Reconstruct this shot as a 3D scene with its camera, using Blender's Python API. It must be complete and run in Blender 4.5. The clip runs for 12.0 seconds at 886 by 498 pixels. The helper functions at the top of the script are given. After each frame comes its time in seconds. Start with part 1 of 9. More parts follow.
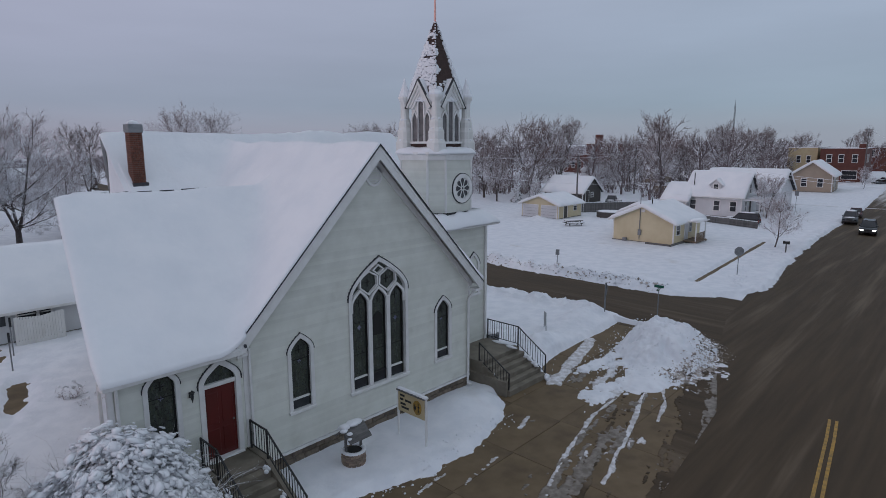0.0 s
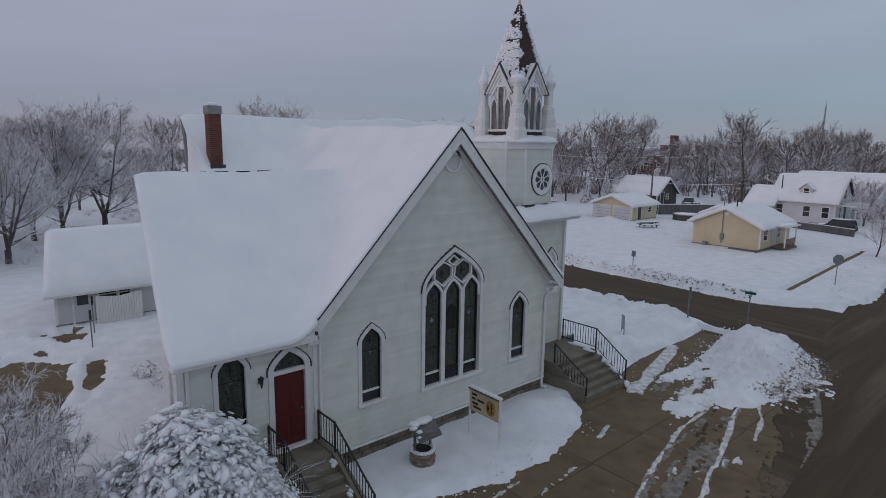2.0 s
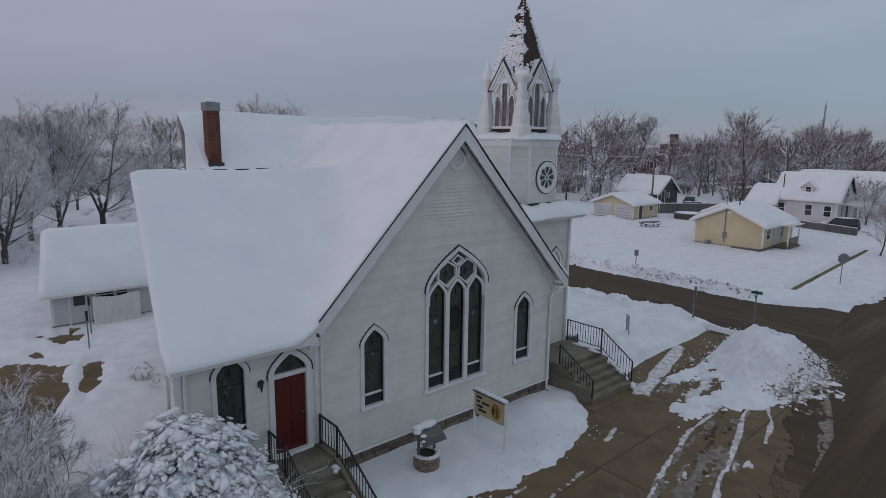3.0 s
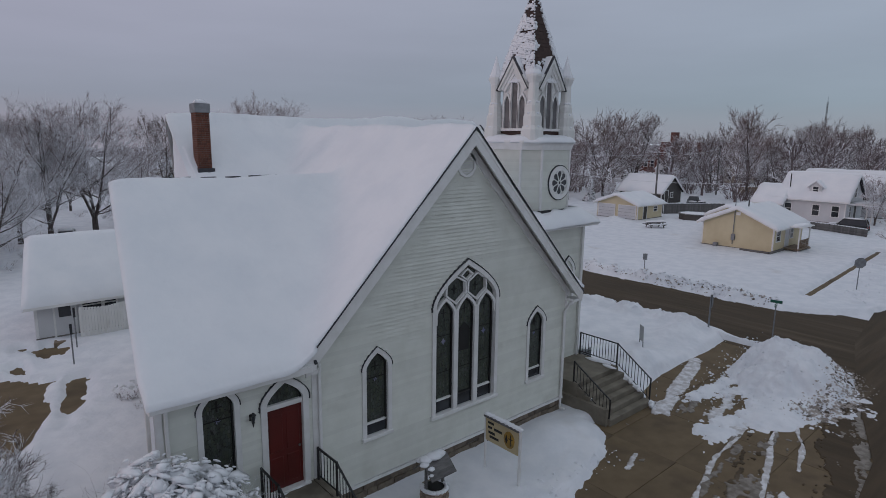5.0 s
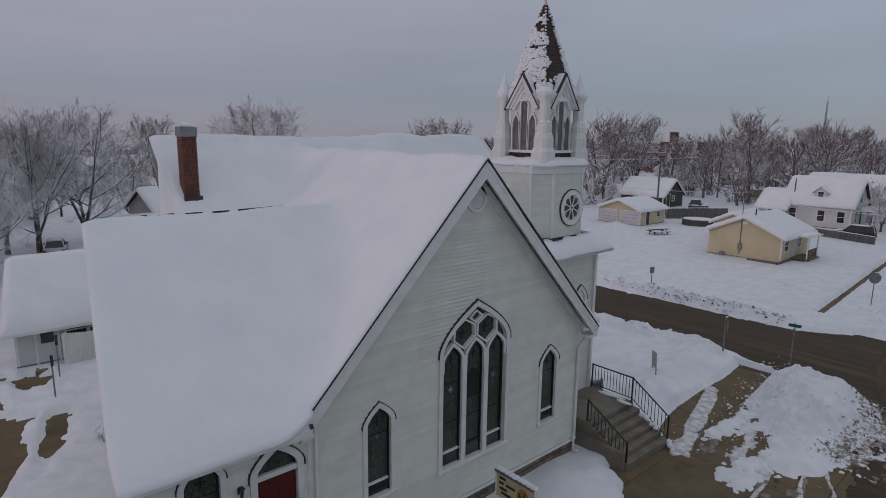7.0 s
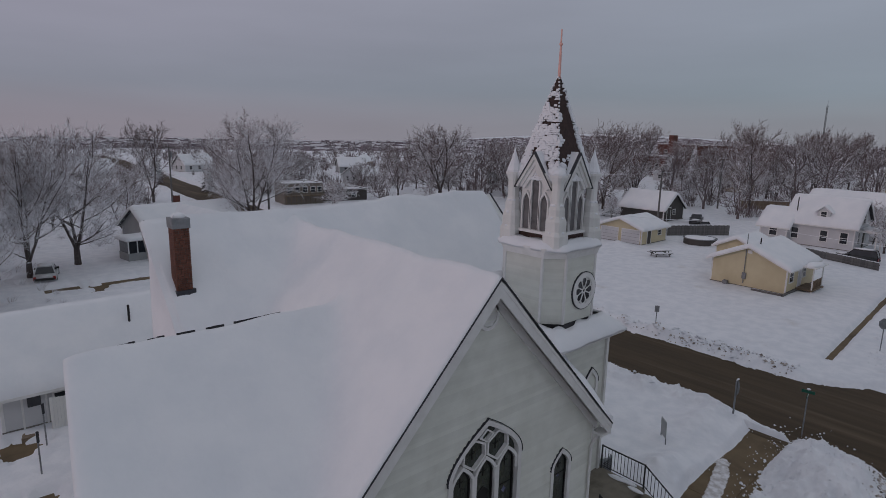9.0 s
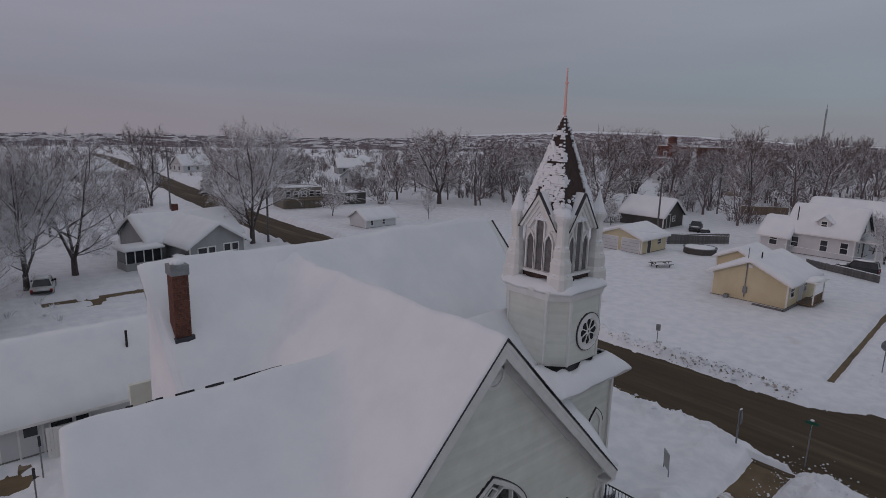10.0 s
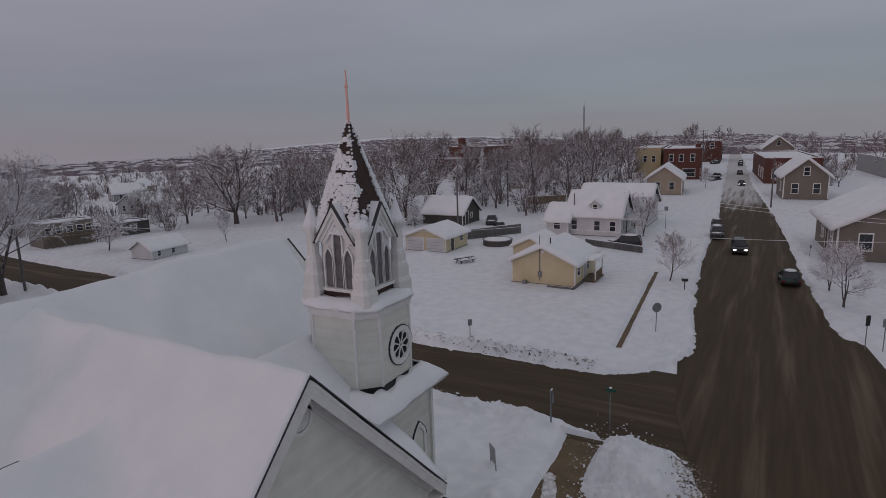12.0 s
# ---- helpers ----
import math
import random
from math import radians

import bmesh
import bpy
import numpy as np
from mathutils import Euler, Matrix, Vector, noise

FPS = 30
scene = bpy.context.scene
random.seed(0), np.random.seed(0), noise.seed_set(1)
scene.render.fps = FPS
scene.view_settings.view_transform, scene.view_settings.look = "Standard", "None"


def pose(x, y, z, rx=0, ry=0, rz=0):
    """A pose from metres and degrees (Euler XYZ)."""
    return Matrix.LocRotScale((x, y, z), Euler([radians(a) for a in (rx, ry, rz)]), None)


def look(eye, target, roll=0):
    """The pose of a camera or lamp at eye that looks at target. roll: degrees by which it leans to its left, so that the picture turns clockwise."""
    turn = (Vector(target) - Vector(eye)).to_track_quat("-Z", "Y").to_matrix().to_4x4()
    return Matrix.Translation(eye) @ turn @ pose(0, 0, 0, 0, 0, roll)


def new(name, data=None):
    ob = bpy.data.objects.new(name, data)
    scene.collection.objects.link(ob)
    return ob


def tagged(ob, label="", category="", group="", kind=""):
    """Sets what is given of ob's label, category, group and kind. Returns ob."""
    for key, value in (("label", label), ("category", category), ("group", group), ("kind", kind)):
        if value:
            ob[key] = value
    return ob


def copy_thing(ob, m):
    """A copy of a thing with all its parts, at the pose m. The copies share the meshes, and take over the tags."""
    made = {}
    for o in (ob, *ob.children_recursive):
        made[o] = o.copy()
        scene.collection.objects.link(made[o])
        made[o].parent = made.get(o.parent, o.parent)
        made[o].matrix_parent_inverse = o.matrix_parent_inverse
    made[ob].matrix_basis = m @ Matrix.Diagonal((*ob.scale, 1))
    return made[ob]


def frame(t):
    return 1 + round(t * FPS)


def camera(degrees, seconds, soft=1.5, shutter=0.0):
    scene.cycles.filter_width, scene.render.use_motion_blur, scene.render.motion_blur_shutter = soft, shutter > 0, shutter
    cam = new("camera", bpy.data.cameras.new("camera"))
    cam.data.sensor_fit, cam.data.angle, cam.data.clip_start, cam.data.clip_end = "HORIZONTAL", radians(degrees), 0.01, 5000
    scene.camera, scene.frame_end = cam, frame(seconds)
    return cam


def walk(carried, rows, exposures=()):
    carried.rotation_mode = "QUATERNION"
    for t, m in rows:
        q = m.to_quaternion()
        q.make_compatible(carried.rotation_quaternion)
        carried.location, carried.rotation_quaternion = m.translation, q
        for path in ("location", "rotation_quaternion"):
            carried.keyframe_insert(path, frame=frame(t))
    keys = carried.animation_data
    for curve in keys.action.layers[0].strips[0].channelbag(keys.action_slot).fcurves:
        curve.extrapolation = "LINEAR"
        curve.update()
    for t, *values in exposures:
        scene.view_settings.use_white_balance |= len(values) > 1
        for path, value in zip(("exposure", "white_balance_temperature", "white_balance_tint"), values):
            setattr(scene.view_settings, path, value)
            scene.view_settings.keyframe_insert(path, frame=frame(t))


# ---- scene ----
cam = camera(74.0, 12.0, soft=0.5)
PATH = [
    (0, look((-12.665, -14.916, 9.938), (-5.458, -8.209, 8.184), -0.10)),
    (0.5, look((-12.490, -14.242, 9.875), (-5.853, -6.971, 8.121), 0.61)),
    (1, look((-12.443, -14.097, 9.736), (-5.936, -6.711, 7.973), 0.81)),
    (1.5, look((-12.383, -13.971, 9.593), (-5.913, -6.553, 7.826), 0.83)),
    (2, look((-12.302, -13.792, 9.459), (-5.851, -6.359, 7.690), 0.83)),
    (2.5, look((-12.220, -13.603, 9.403), (-5.764, -6.176, 7.626), 0.82)),
    (3, look((-12.140, -13.381, 9.389), (-5.679, -5.959, 7.607), 0.78)),
    (5, look((-11.380, -12.072, 9.581), (-4.904, -4.672, 7.764), 0.71)),
    (5.5, look((-11.145, -11.693, 9.644), (-4.669, -4.294, 7.823), 0.72)),
    (6, look((-10.937, -11.350, 9.755), (-4.467, -3.947, 7.925), 0.73)),
    (6.5, look((-10.725, -11.016, 9.906), (-4.238, -3.633, 8.062), 0.73)),
    (7, look((-10.571, -10.715, 10.449), (-4.062, -3.356, 8.584), 0.74)),
    (7.5, look((-10.423, -10.366, 11.189), (-3.904, -3.027, 9.284), 0.90)),
    (9.5, look((-9.684, -8.980, 13.956), (-3.130, -1.703, 11.935), 1.40)),
    (10, look((-9.599, -8.741, 14.623), (-3.037, -1.479, 12.576), 1.53)),
    (10.5, look((-9.433, -8.681, 15.010), (-2.656, -1.617, 12.970), 1.19)),
    (11, look((-8.870, -8.758, 14.895), (-1.076, -2.798, 12.964), -0.65)),
    (11.5, look((-8.529, -8.502, 14.734), (-0.284, -3.177, 12.818), -1.29)),
    (12, look((-8.259, -8.160, 14.571), (0.299, -3.354, 12.659), -1.81)),
]
EXPOSURES = [(0.0, 0.04, 5700, 3), (1.0, -0.07, 5760, 3), (3.0, -0.08, 5820, 3), (6.5, -0.15, 6040, 5), (7.5, -0.23, 6110, 6), (9.5, -0.43, 6180, 7), (10.5, -0.45, 6320, 8), (12.0, -0.45, 6380, 9)]
walk(cam, PATH, EXPOSURES)

# ---- world and light: a dull winter dusk under thin cloud ----
world = bpy.data.worlds.new("sky")
scene.world = world
world.use_nodes = True
wn, wl = world.node_tree.nodes, world.node_tree.links
wn.clear()
w_out = wn.new("ShaderNodeOutputWorld")
w_bg = wn.new("ShaderNodeBackground")
w_sky = wn.new("ShaderNodeTexSky")
w_sky.sky_type = "NISHITA"
w_sky.sun_disc = False
w_sky.sun_elevation = radians(12)
w_sky.sun_rotation = radians(-70)
w_co = wn.new("ShaderNodeTexCoord")
w_sep = wn.new("ShaderNodeSeparateXYZ")
w_ramp = wn.new("ShaderNodeValToRGB")
for pos, col in ((0.50, (3.75, 3.55, 4.0, 1)), (0.51, (3.6, 3.5, 4.05, 1)), (0.53, (3.3, 3.5, 4.15, 1)), (0.57, (4.0, 4.0, 4.7, 1)), (0.66, (4.9, 4.75, 5.45, 1)), (0.80, (5.2, 5.1, 5.6, 1))):
    el = w_ramp.color_ramp.elements.new(pos)
    el.color = col
w_ramp.color_ramp.elements.remove(w_ramp.color_ramp.elements[0])
w_ramp.color_ramp.elements[-1].color = (6.6, 6.6, 6.9, 1)
w_map = wn.new("ShaderNodeMath")
w_map.operation = "MULTIPLY_ADD"
w_map.inputs[1].default_value = 0.5
w_map.inputs[2].default_value = 0.5
w_noise = wn.new("ShaderNodeTexNoise")
w_noise.inputs["Scale"].default_value = 2.2
w_noise.inputs["Detail"].default_value = 5
w_stretch = wn.new("ShaderNodeMapping")
w_stretch.inputs["Scale"].default_value = (1, 1, 6)
w_cloud = wn.new("ShaderNodeMix")
w_cloud.data_type = "RGBA"
w_cloud.blend_type = "MULTIPLY"
w_cloud.inputs["Factor"].default_value = 0.25
w_mix = wn.new("ShaderNodeMix")
w_mix.data_type = "RGBA"
w_mix.inputs["Factor"].default_value = 0.92
wl.new(w_co.outputs["Generated"], w_sep.inputs[0])
wl.new(w_sep.outputs["Z"], w_map.inputs[0])
wl.new(w_map.outputs[0], w_ramp.inputs[0])
wl.new(w_co.outputs["Generated"], w_stretch.inputs[0])
wl.new(w_stretch.outputs[0], w_noise.inputs["Vector"])
wl.new(w_ramp.outputs[0], w_cloud.inputs["A"])
wl.new(w_noise.outputs[0], w_cloud.inputs["B"])
wl.new(w_sky.outputs[0], w_mix.inputs["A"])
wl.new(w_cloud.outputs["Result"], w_mix.inputs["B"])
w_side = wn.new("ShaderNodeVectorMath")
w_side.operation = "DOT_PRODUCT"
w_side.inputs[1].default_value = (-0.77, 0.64, 0)
w_tint = wn.new("ShaderNodeMapRange")
w_tint.inputs["From Min"].default_value = -0.5
w_tint.inputs["From Max"].default_value = 0.7
w_pink = wn.new("ShaderNodeMix")
w_pink.data_type = "RGBA"
w_pink.inputs["A"].default_value = (0.98, 1.01, 1.01, 1)
w_pink.inputs["B"].default_value = (1.07, 0.98, 1.01, 1)
w_fin = wn.new("ShaderNodeMix")
w_fin.data_type = "RGBA"
w_fin.blend_type = "MULTIPLY"
w_fin.inputs["Factor"].default_value = 1.0
wl.new(w_co.outputs["Generated"], w_side.inputs[0])
wl.new(w_side.outputs["Value"], w_tint.inputs[0])
wl.new(w_tint.outputs[0], w_pink.inputs["Factor"])
wl.new(w_mix.outputs["Result"], w_fin.inputs["A"])
wl.new(w_pink.outputs["Result"], w_fin.inputs["B"])
wl.new(w_fin.outputs["Result"], w_bg.inputs[0])
wl.new(w_bg.outputs[0], w_out.inputs[0])
w_bg.inputs["Strength"].default_value = 0.102

sun = new("sun", bpy.data.lights.new("sun", "SUN"))
sun.data.energy = 0.32
sun.data.angle = radians(14)
sun.data.color = (1.0, 0.62, 0.56)
sun.matrix_world = look((0, 0, 0), (math.cos(radians(12)) * 0.94, -0.34 * math.cos(radians(12)), -math.sin(radians(12))))

# ---- materials ----
def ramp_between(nt, fac, a, b):
    m = nt.nodes.new("ShaderNodeMix")
    m.data_type = "RGBA"
    if fac is not None:
        nt.links.new(fac, m.inputs["Factor"])
    for key, c in (("A", a), ("B", b)):
        if isinstance(c, tuple):
            m.inputs[key].default_value = (*c, 1)
        else:
            nt.links.new(c, m.inputs[key])
    return m.outputs["Result"]


def noise_tex(nt, scale, detail=4, stretch=(1, 1, 1), rough=0.55):
    co = nt.nodes.new("ShaderNodeTexCoord")
    mp = nt.nodes.new("ShaderNodeMapping")
    mp.inputs["Scale"].default_value = stretch
    n = nt.nodes.new("ShaderNodeTexNoise")
    n.inputs["Scale"].default_value = scale
    n.inputs["Detail"].default_value = detail
    n.inputs["Roughness"].default_value = rough
    nt.links.new(co.outputs["Object"], mp.inputs[0])
    nt.links.new(mp.outputs[0], n.inputs["Vector"])
    return n.outputs[0]


def step_of(nt, value, lo, hi):
    m = nt.nodes.new("ShaderNodeMapRange")
    m.interpolation_type = "SMOOTHSTEP"
    m.inputs["From Min"].default_value = lo
    m.inputs["From Max"].default_value = hi
    nt.links.new(value, m.inputs[0])
    return m.outputs[0]


def mat(name, a, b=None, scale=3.0, rough=0.7, metal=0.0, bump=0.2, fine=40.0, stain=None, stain_scale=0.6, stretch=(1, 1, 1),
        piece=0.0, spec=0.5, lo=0.3, hi=0.7, stain_lo=0.5, stain_hi=0.75, bump_dist=0.01):
    """A surface that varies between two colours, with stains at a larger scale, fine relief and a little difference from piece to piece."""
    m = bpy.data.materials.new(name)
    m.use_nodes = True
    nt = m.node_tree
    bsdf = nt.nodes["Principled BSDF"]
    bsdf.inputs["Roughness"].default_value = rough
    bsdf.inputs["Metallic"].default_value = metal
    bsdf.inputs["Specular IOR Level"].default_value = spec
    b = b or tuple(0.85 * c for c in a)
    col = ramp_between(nt, step_of(nt, noise_tex(nt, scale, 5, stretch), lo, hi), a, b)
    if stain:
        col = ramp_between(nt, step_of(nt, noise_tex(nt, stain_scale, 4, stretch), stain_lo, stain_hi), col, stain)
    if piece:
        info = nt.nodes.new("ShaderNodeObjectInfo")
        hsv = nt.nodes.new("ShaderNodeHueSaturation")
        mr = nt.nodes.new("ShaderNodeMapRange")
        mr.inputs["To Min"].default_value = 1 - piece
        mr.inputs["To Max"].default_value = 1 + piece
        nt.links.new(info.outputs["Random"], mr.inputs[0])
        nt.links.new(mr.outputs[0], hsv.inputs["Value"])
        nt.links.new(col, hsv.inputs["Color"])
        col = hsv.outputs[0]
    nt.links.new(col, bsdf.inputs["Base Color"])
    if bump:
        bp = nt.nodes.new("ShaderNodeBump")
        bp.inputs["Strength"].default_value = bump
        bp.inputs["Distance"].default_value = bump_dist
        nt.links.new(noise_tex(nt, fine, 6), bp.inputs["Height"])
        nt.links.new(bp.outputs[0], bsdf.inputs["Normal"])
    return m


M = {}
M["snow"] = mat("snow", (0.82, 0.83, 0.85), (0.76, 0.78, 0.81), 0.7, 0.55, bump=0.35, fine=5.0, bump_dist=0.06, spec=0.3)
M["packed_snow"] = mat("packed_snow", (0.80, 0.81, 0.84), (0.70, 0.72, 0.76), 1.2, 0.6, bump=0.4, fine=5.0, bump_dist=0.07, spec=0.3,
                       stain=(0.60, 0.59, 0.58), stain_scale=0.35, stain_lo=0.62, stain_hi=0.85)
M["dirty_snow"] = mat("dirty_snow", (0.46, 0.42, 0.38), (0.10, 0.08, 0.062), 2.2, 0.8, bump=0.8, fine=8, bump_dist=0.08, lo=0.45, hi=0.62)
M["white_paint"] = mat("white_paint", (0.74, 0.74, 0.72), (0.66, 0.66, 0.63), 2.0, 0.55, bump=0.12, fine=60, stain=(0.55, 0.54, 0.49),
                       stain_scale=1.4, stretch=(1, 1, 0.35), stain_lo=0.6, stain_hi=0.9)
M["siding"] = mat("siding", (0.70, 0.715, 0.655), (0.63, 0.645, 0.58), 1.6, 0.6, bump=0.15, fine=50, piece=0.045, stain=(0.52, 0.52, 0.46),
                  stain_scale=0.8, stain_lo=0.58, stain_hi=0.9)
M["trim"] = mat("trim", (0.76, 0.76, 0.75), (0.68, 0.68, 0.66), 3, 0.5, bump=0.1, fine=50)
M["drip_edge"] = mat("drip_edge", (0.035, 0.037, 0.045), None, 8, 0.6, bump=0.1)
M["door_red"] = mat("door_red", (0.105, 0.010, 0.008), (0.08, 0.009, 0.007), 2.5, 0.45, bump=0.1, fine=30, stretch=(1, 1, 0.3))
M["stone"] = mat("stone", (0.20, 0.165, 0.12), (0.12, 0.10, 0.08), 7, 0.85, bump=0.7, fine=22, piece=0.3, bump_dist=0.02)
M["mortar"] = mat("mortar", (0.20, 0.19, 0.17), None, 12, 0.9, bump=0.4)
M["concrete"] = mat("concrete", (0.176, 0.132, 0.080), (0.138, 0.103, 0.061), 1.3, 0.7, spec=0.15, bump=0.3, fine=30, stain=(0.095, 0.071, 0.046), stain_scale=0.5, stain_lo=0.42, stain_hi=0.75)
M["step_concrete"] = mat("step_concrete", (0.215, 0.192, 0.150), (0.155, 0.138, 0.106), 2.0, 0.8, bump=0.35, fine=35, stain=(0.105, 0.092, 0.070), stain_scale=1.1)
M["asphalt"] = mat("asphalt", (0.083, 0.061, 0.038), (0.060, 0.045, 0.029), 1.5, 0.7, spec=0.12, bump=0.4, fine=60, stain=(0.145, 0.112, 0.076), stain_scale=0.5, stretch=(0.10, 1.8, 1), stain_lo=0.5, stain_hi=0.72)
M["asphalt_side"] = mat("asphalt_side", (0.083, 0.061, 0.038), (0.060, 0.045, 0.029), 1.5, 0.7, spec=0.12, bump=0.4, fine=60, stain=(0.145, 0.112, 0.076), stain_scale=0.35, stretch=(1.8, 0.12, 1), stain_lo=0.5, stain_hi=0.72)
M["yellow_line"] = mat("yellow_line", (0.42, 0.24, 0.03), (0.20, 0.13, 0.03), 5, 0.6, bump=0.2)
M["iron"] = mat("iron", (0.012, 0.012, 0.013), None, 6, 0.5, bump=0.1)
M["brick"] = mat("brick", (0.15, 0.058, 0.035), (0.085, 0.036, 0.026), 9, 0.85, bump=0.5, fine=30, piece=0.3)
M["brick_pale"] = mat("brick_pale", (0.30, 0.24, 0.185), (0.20, 0.15, 0.115), 9, 0.85, bump=0.5, fine=30, piece=0.3)
M["shingle"] = mat("shingle", (0.062, 0.036, 0.030), (0.036, 0.022, 0.019), 8, 0.85, bump=0.5, fine=25)
M["roofing"] = mat("roofing", (0.05, 0.05, 0.055), (0.035, 0.035, 0.04), 5, 0.9, bump=0.5, fine=25)
M["cream"] = mat("cream", (0.50, 0.42, 0.25), (0.44, 0.36, 0.21), 1.4, 0.65, bump=0.1, fine=30)
M["yellow_siding"] = mat("yellow_siding", (0.60, 0.53, 0.35), (0.54, 0.47, 0.30), 0.8, 0.6, bump=0.1)
M["tan_siding"] = mat("tan_siding", (0.36, 0.30, 0.23), (0.31, 0.26, 0.20), 0.8, 0.7, bump=0.1)
M["grey_siding"] = mat("grey_siding", (0.33, 0.34, 0.34), (0.28, 0.29, 0.29), 0.8, 0.7, bump=0.1)
M["white_siding"] = mat("white_siding", (0.60, 0.61, 0.62), (0.54, 0.55, 0.56), 0.8, 0.6, bump=0.1)
M["dark_siding"] = mat("dark_siding", (0.08, 0.075, 0.07), (0.06, 0.055, 0.05), 0.8, 0.8, bump=0.2)
M["far_brick"] = mat("far_brick", (0.13, 0.050, 0.038), (0.095, 0.038, 0.030), 1.2, 0.85, bump=0.3, fine=12, stain=(0.10, 0.045, 0.035), stain_scale=0.4)
M["timber"] = mat("timber", (0.22, 0.17, 0.12), (0.15, 0.115, 0.08), 3, 0.8, bump=0.3, fine=30, stretch=(1, 1, 6), piece=0.15)
M["grey_wood"] = mat("grey_wood", (0.16, 0.155, 0.15), (0.10, 0.098, 0.095), 3, 0.85, bump=0.3, stretch=(1, 1, 6), piece=0.2)
M["glass_dark"] = mat("glass_dark", (0.018, 0.021, 0.026), (0.03, 0.034, 0.04), 1.5, 0.12, bump=0.02, fine=3, spec=0.6)
M["steel"] = mat("steel", (0.30, 0.31, 0.32), (0.22, 0.23, 0.24), 6, 0.45, 0.8, bump=0.05)
M["grey_metal"] = mat("grey_metal", (0.25, 0.26, 0.27), (0.18, 0.19, 0.2), 6, 0.6, 0.3, bump=0.1)
M["sign_green"] = mat("sign_green", (0.01, 0.10, 0.06), None, 6, 0.5, bump=0.0)
M["black"] = mat("black", (0.012, 0.012, 0.012), None, 6, 0.6, bump=0.1)
M["rubber"] = mat("rubber", (0.018, 0.018, 0.018), None, 9, 0.85, bump=0.3)
M["car_black"] = mat("car_black", (0.012, 0.013, 0.016), None, 4, 0.25, bump=0.0, spec=0.6)
M["car_grey"] = mat("car_grey", (0.10, 0.11, 0.12), None, 4, 0.3, 0.4, bump=0.0)
M["car_maroon"] = mat("car_maroon", (0.06, 0.012, 0.014), None, 4, 0.3, bump=0.0)
M["car_white"] = mat("car_white", (0.55, 0.56, 0.57), None, 4, 0.35, bump=0.0)
M["car_green"] = mat("car_green", (0.015, 0.04, 0.032), None, 4, 0.3, bump=0.0)
M["lamp_red"] = mat("lamp_red", (0.25, 0.01, 0.01), None, 4, 0.3, bump=0.0)
M["blue_glass"] = mat("blue_glass", (0.16, 0.17, 0.30), (0.30, 0.30, 0.40), 9, 0.2, bump=0.0)


def glow_mat(name, colour, strength):
    m = bpy.data.materials.new(name)
    m.use_nodes = True
    p = m.node_tree.nodes["Principled BSDF"]
    p.inputs["Base Color"].default_value = (*colour, 1)
    p.inputs["Emission Color"].default_value = (*colour, 1)
    p.inputs["Emission Strength"].default_value = strength
    return m


# finial: the pink glow of the low sun is put into the base colour
M["finial_sunlit_pink"] = mat("finial_sunlit_pink", (0.82, 0.44, 0.38), (0.72, 0.42, 0.36), 8, 0.4, bump=0.1)
M["headlight"] = glow_mat("headlight", (1.0, 0.95, 0.85), 6.0)


def stained_mat():
    """Leaded glass: small panes of dull greens, olives, blues and browns between dark lead lines."""
    m = bpy.data.materials.new("stained_glass")
    m.use_nodes = True
    nt = m.node_tree
    p = nt.nodes["Principled BSDF"]
    co = nt.nodes.new("ShaderNodeTexCoord")
    mp = nt.nodes.new("ShaderNodeMapping")
    mp.inputs["Scale"].default_value = (1, 0.01, 0.55)
    nt.links.new(co.outputs["Object"], mp.inputs[0])
    v = nt.nodes.new("ShaderNodeTexVoronoi")
    v.inputs["Scale"].default_value = 19
    e = nt.nodes.new("ShaderNodeTexVoronoi")
    e.feature = "DISTANCE_TO_EDGE"
    e.inputs["Scale"].default_value = 19
    for n in (v, e):
        n.inputs["Randomness"].default_value = 0.6
        nt.links.new(mp.outputs[0], n.inputs["Vector"])
    sep = nt.nodes.new("ShaderNodeSeparateColor")
    nt.links.new(v.outputs["Color"], sep.inputs[0])
    r = nt.nodes.new("ShaderNodeValToRGB")
    cols = [(0.0, (0.035, 0.045, 0.036)), (0.25, (0.060, 0.078, 0.060)), (0.5, (0.075, 0.085, 0.058)), (0.7, (0.055, 0.070, 0.066)),
            (0.88, (0.095, 0.108, 0.092)), (1.0, (0.060, 0.062, 0.072))]
    r.color_ramp.elements[0].color = (*cols[0][1], 1)
    r.color_ramp.elements[1].color = (*cols[-1][1], 1)
    for pos, c in cols[1:-1]:
        r.color_ramp.elements.new(pos).color = (*c, 1)
    nt.links.new(sep.outputs[0], r.inputs[0])
    streak = ramp_between(nt, step_of(nt, noise_tex(nt, 2.4, 4, (3.0, 0.01, 0.7)), 0.35, 0.75), r.outputs[0], (0.036, 0.042, 0.038))
    lead = ramp_between(nt, step_of(nt, e.outputs["Distance"], 0.015, 0.05), (0.012, 0.012, 0.013), streak)
    nt.links.new(lead, p.inputs["Base Color"])
    p.inputs["Roughness"].default_value = 0.28
    return m


M["stained_glass"] = stained_mat()


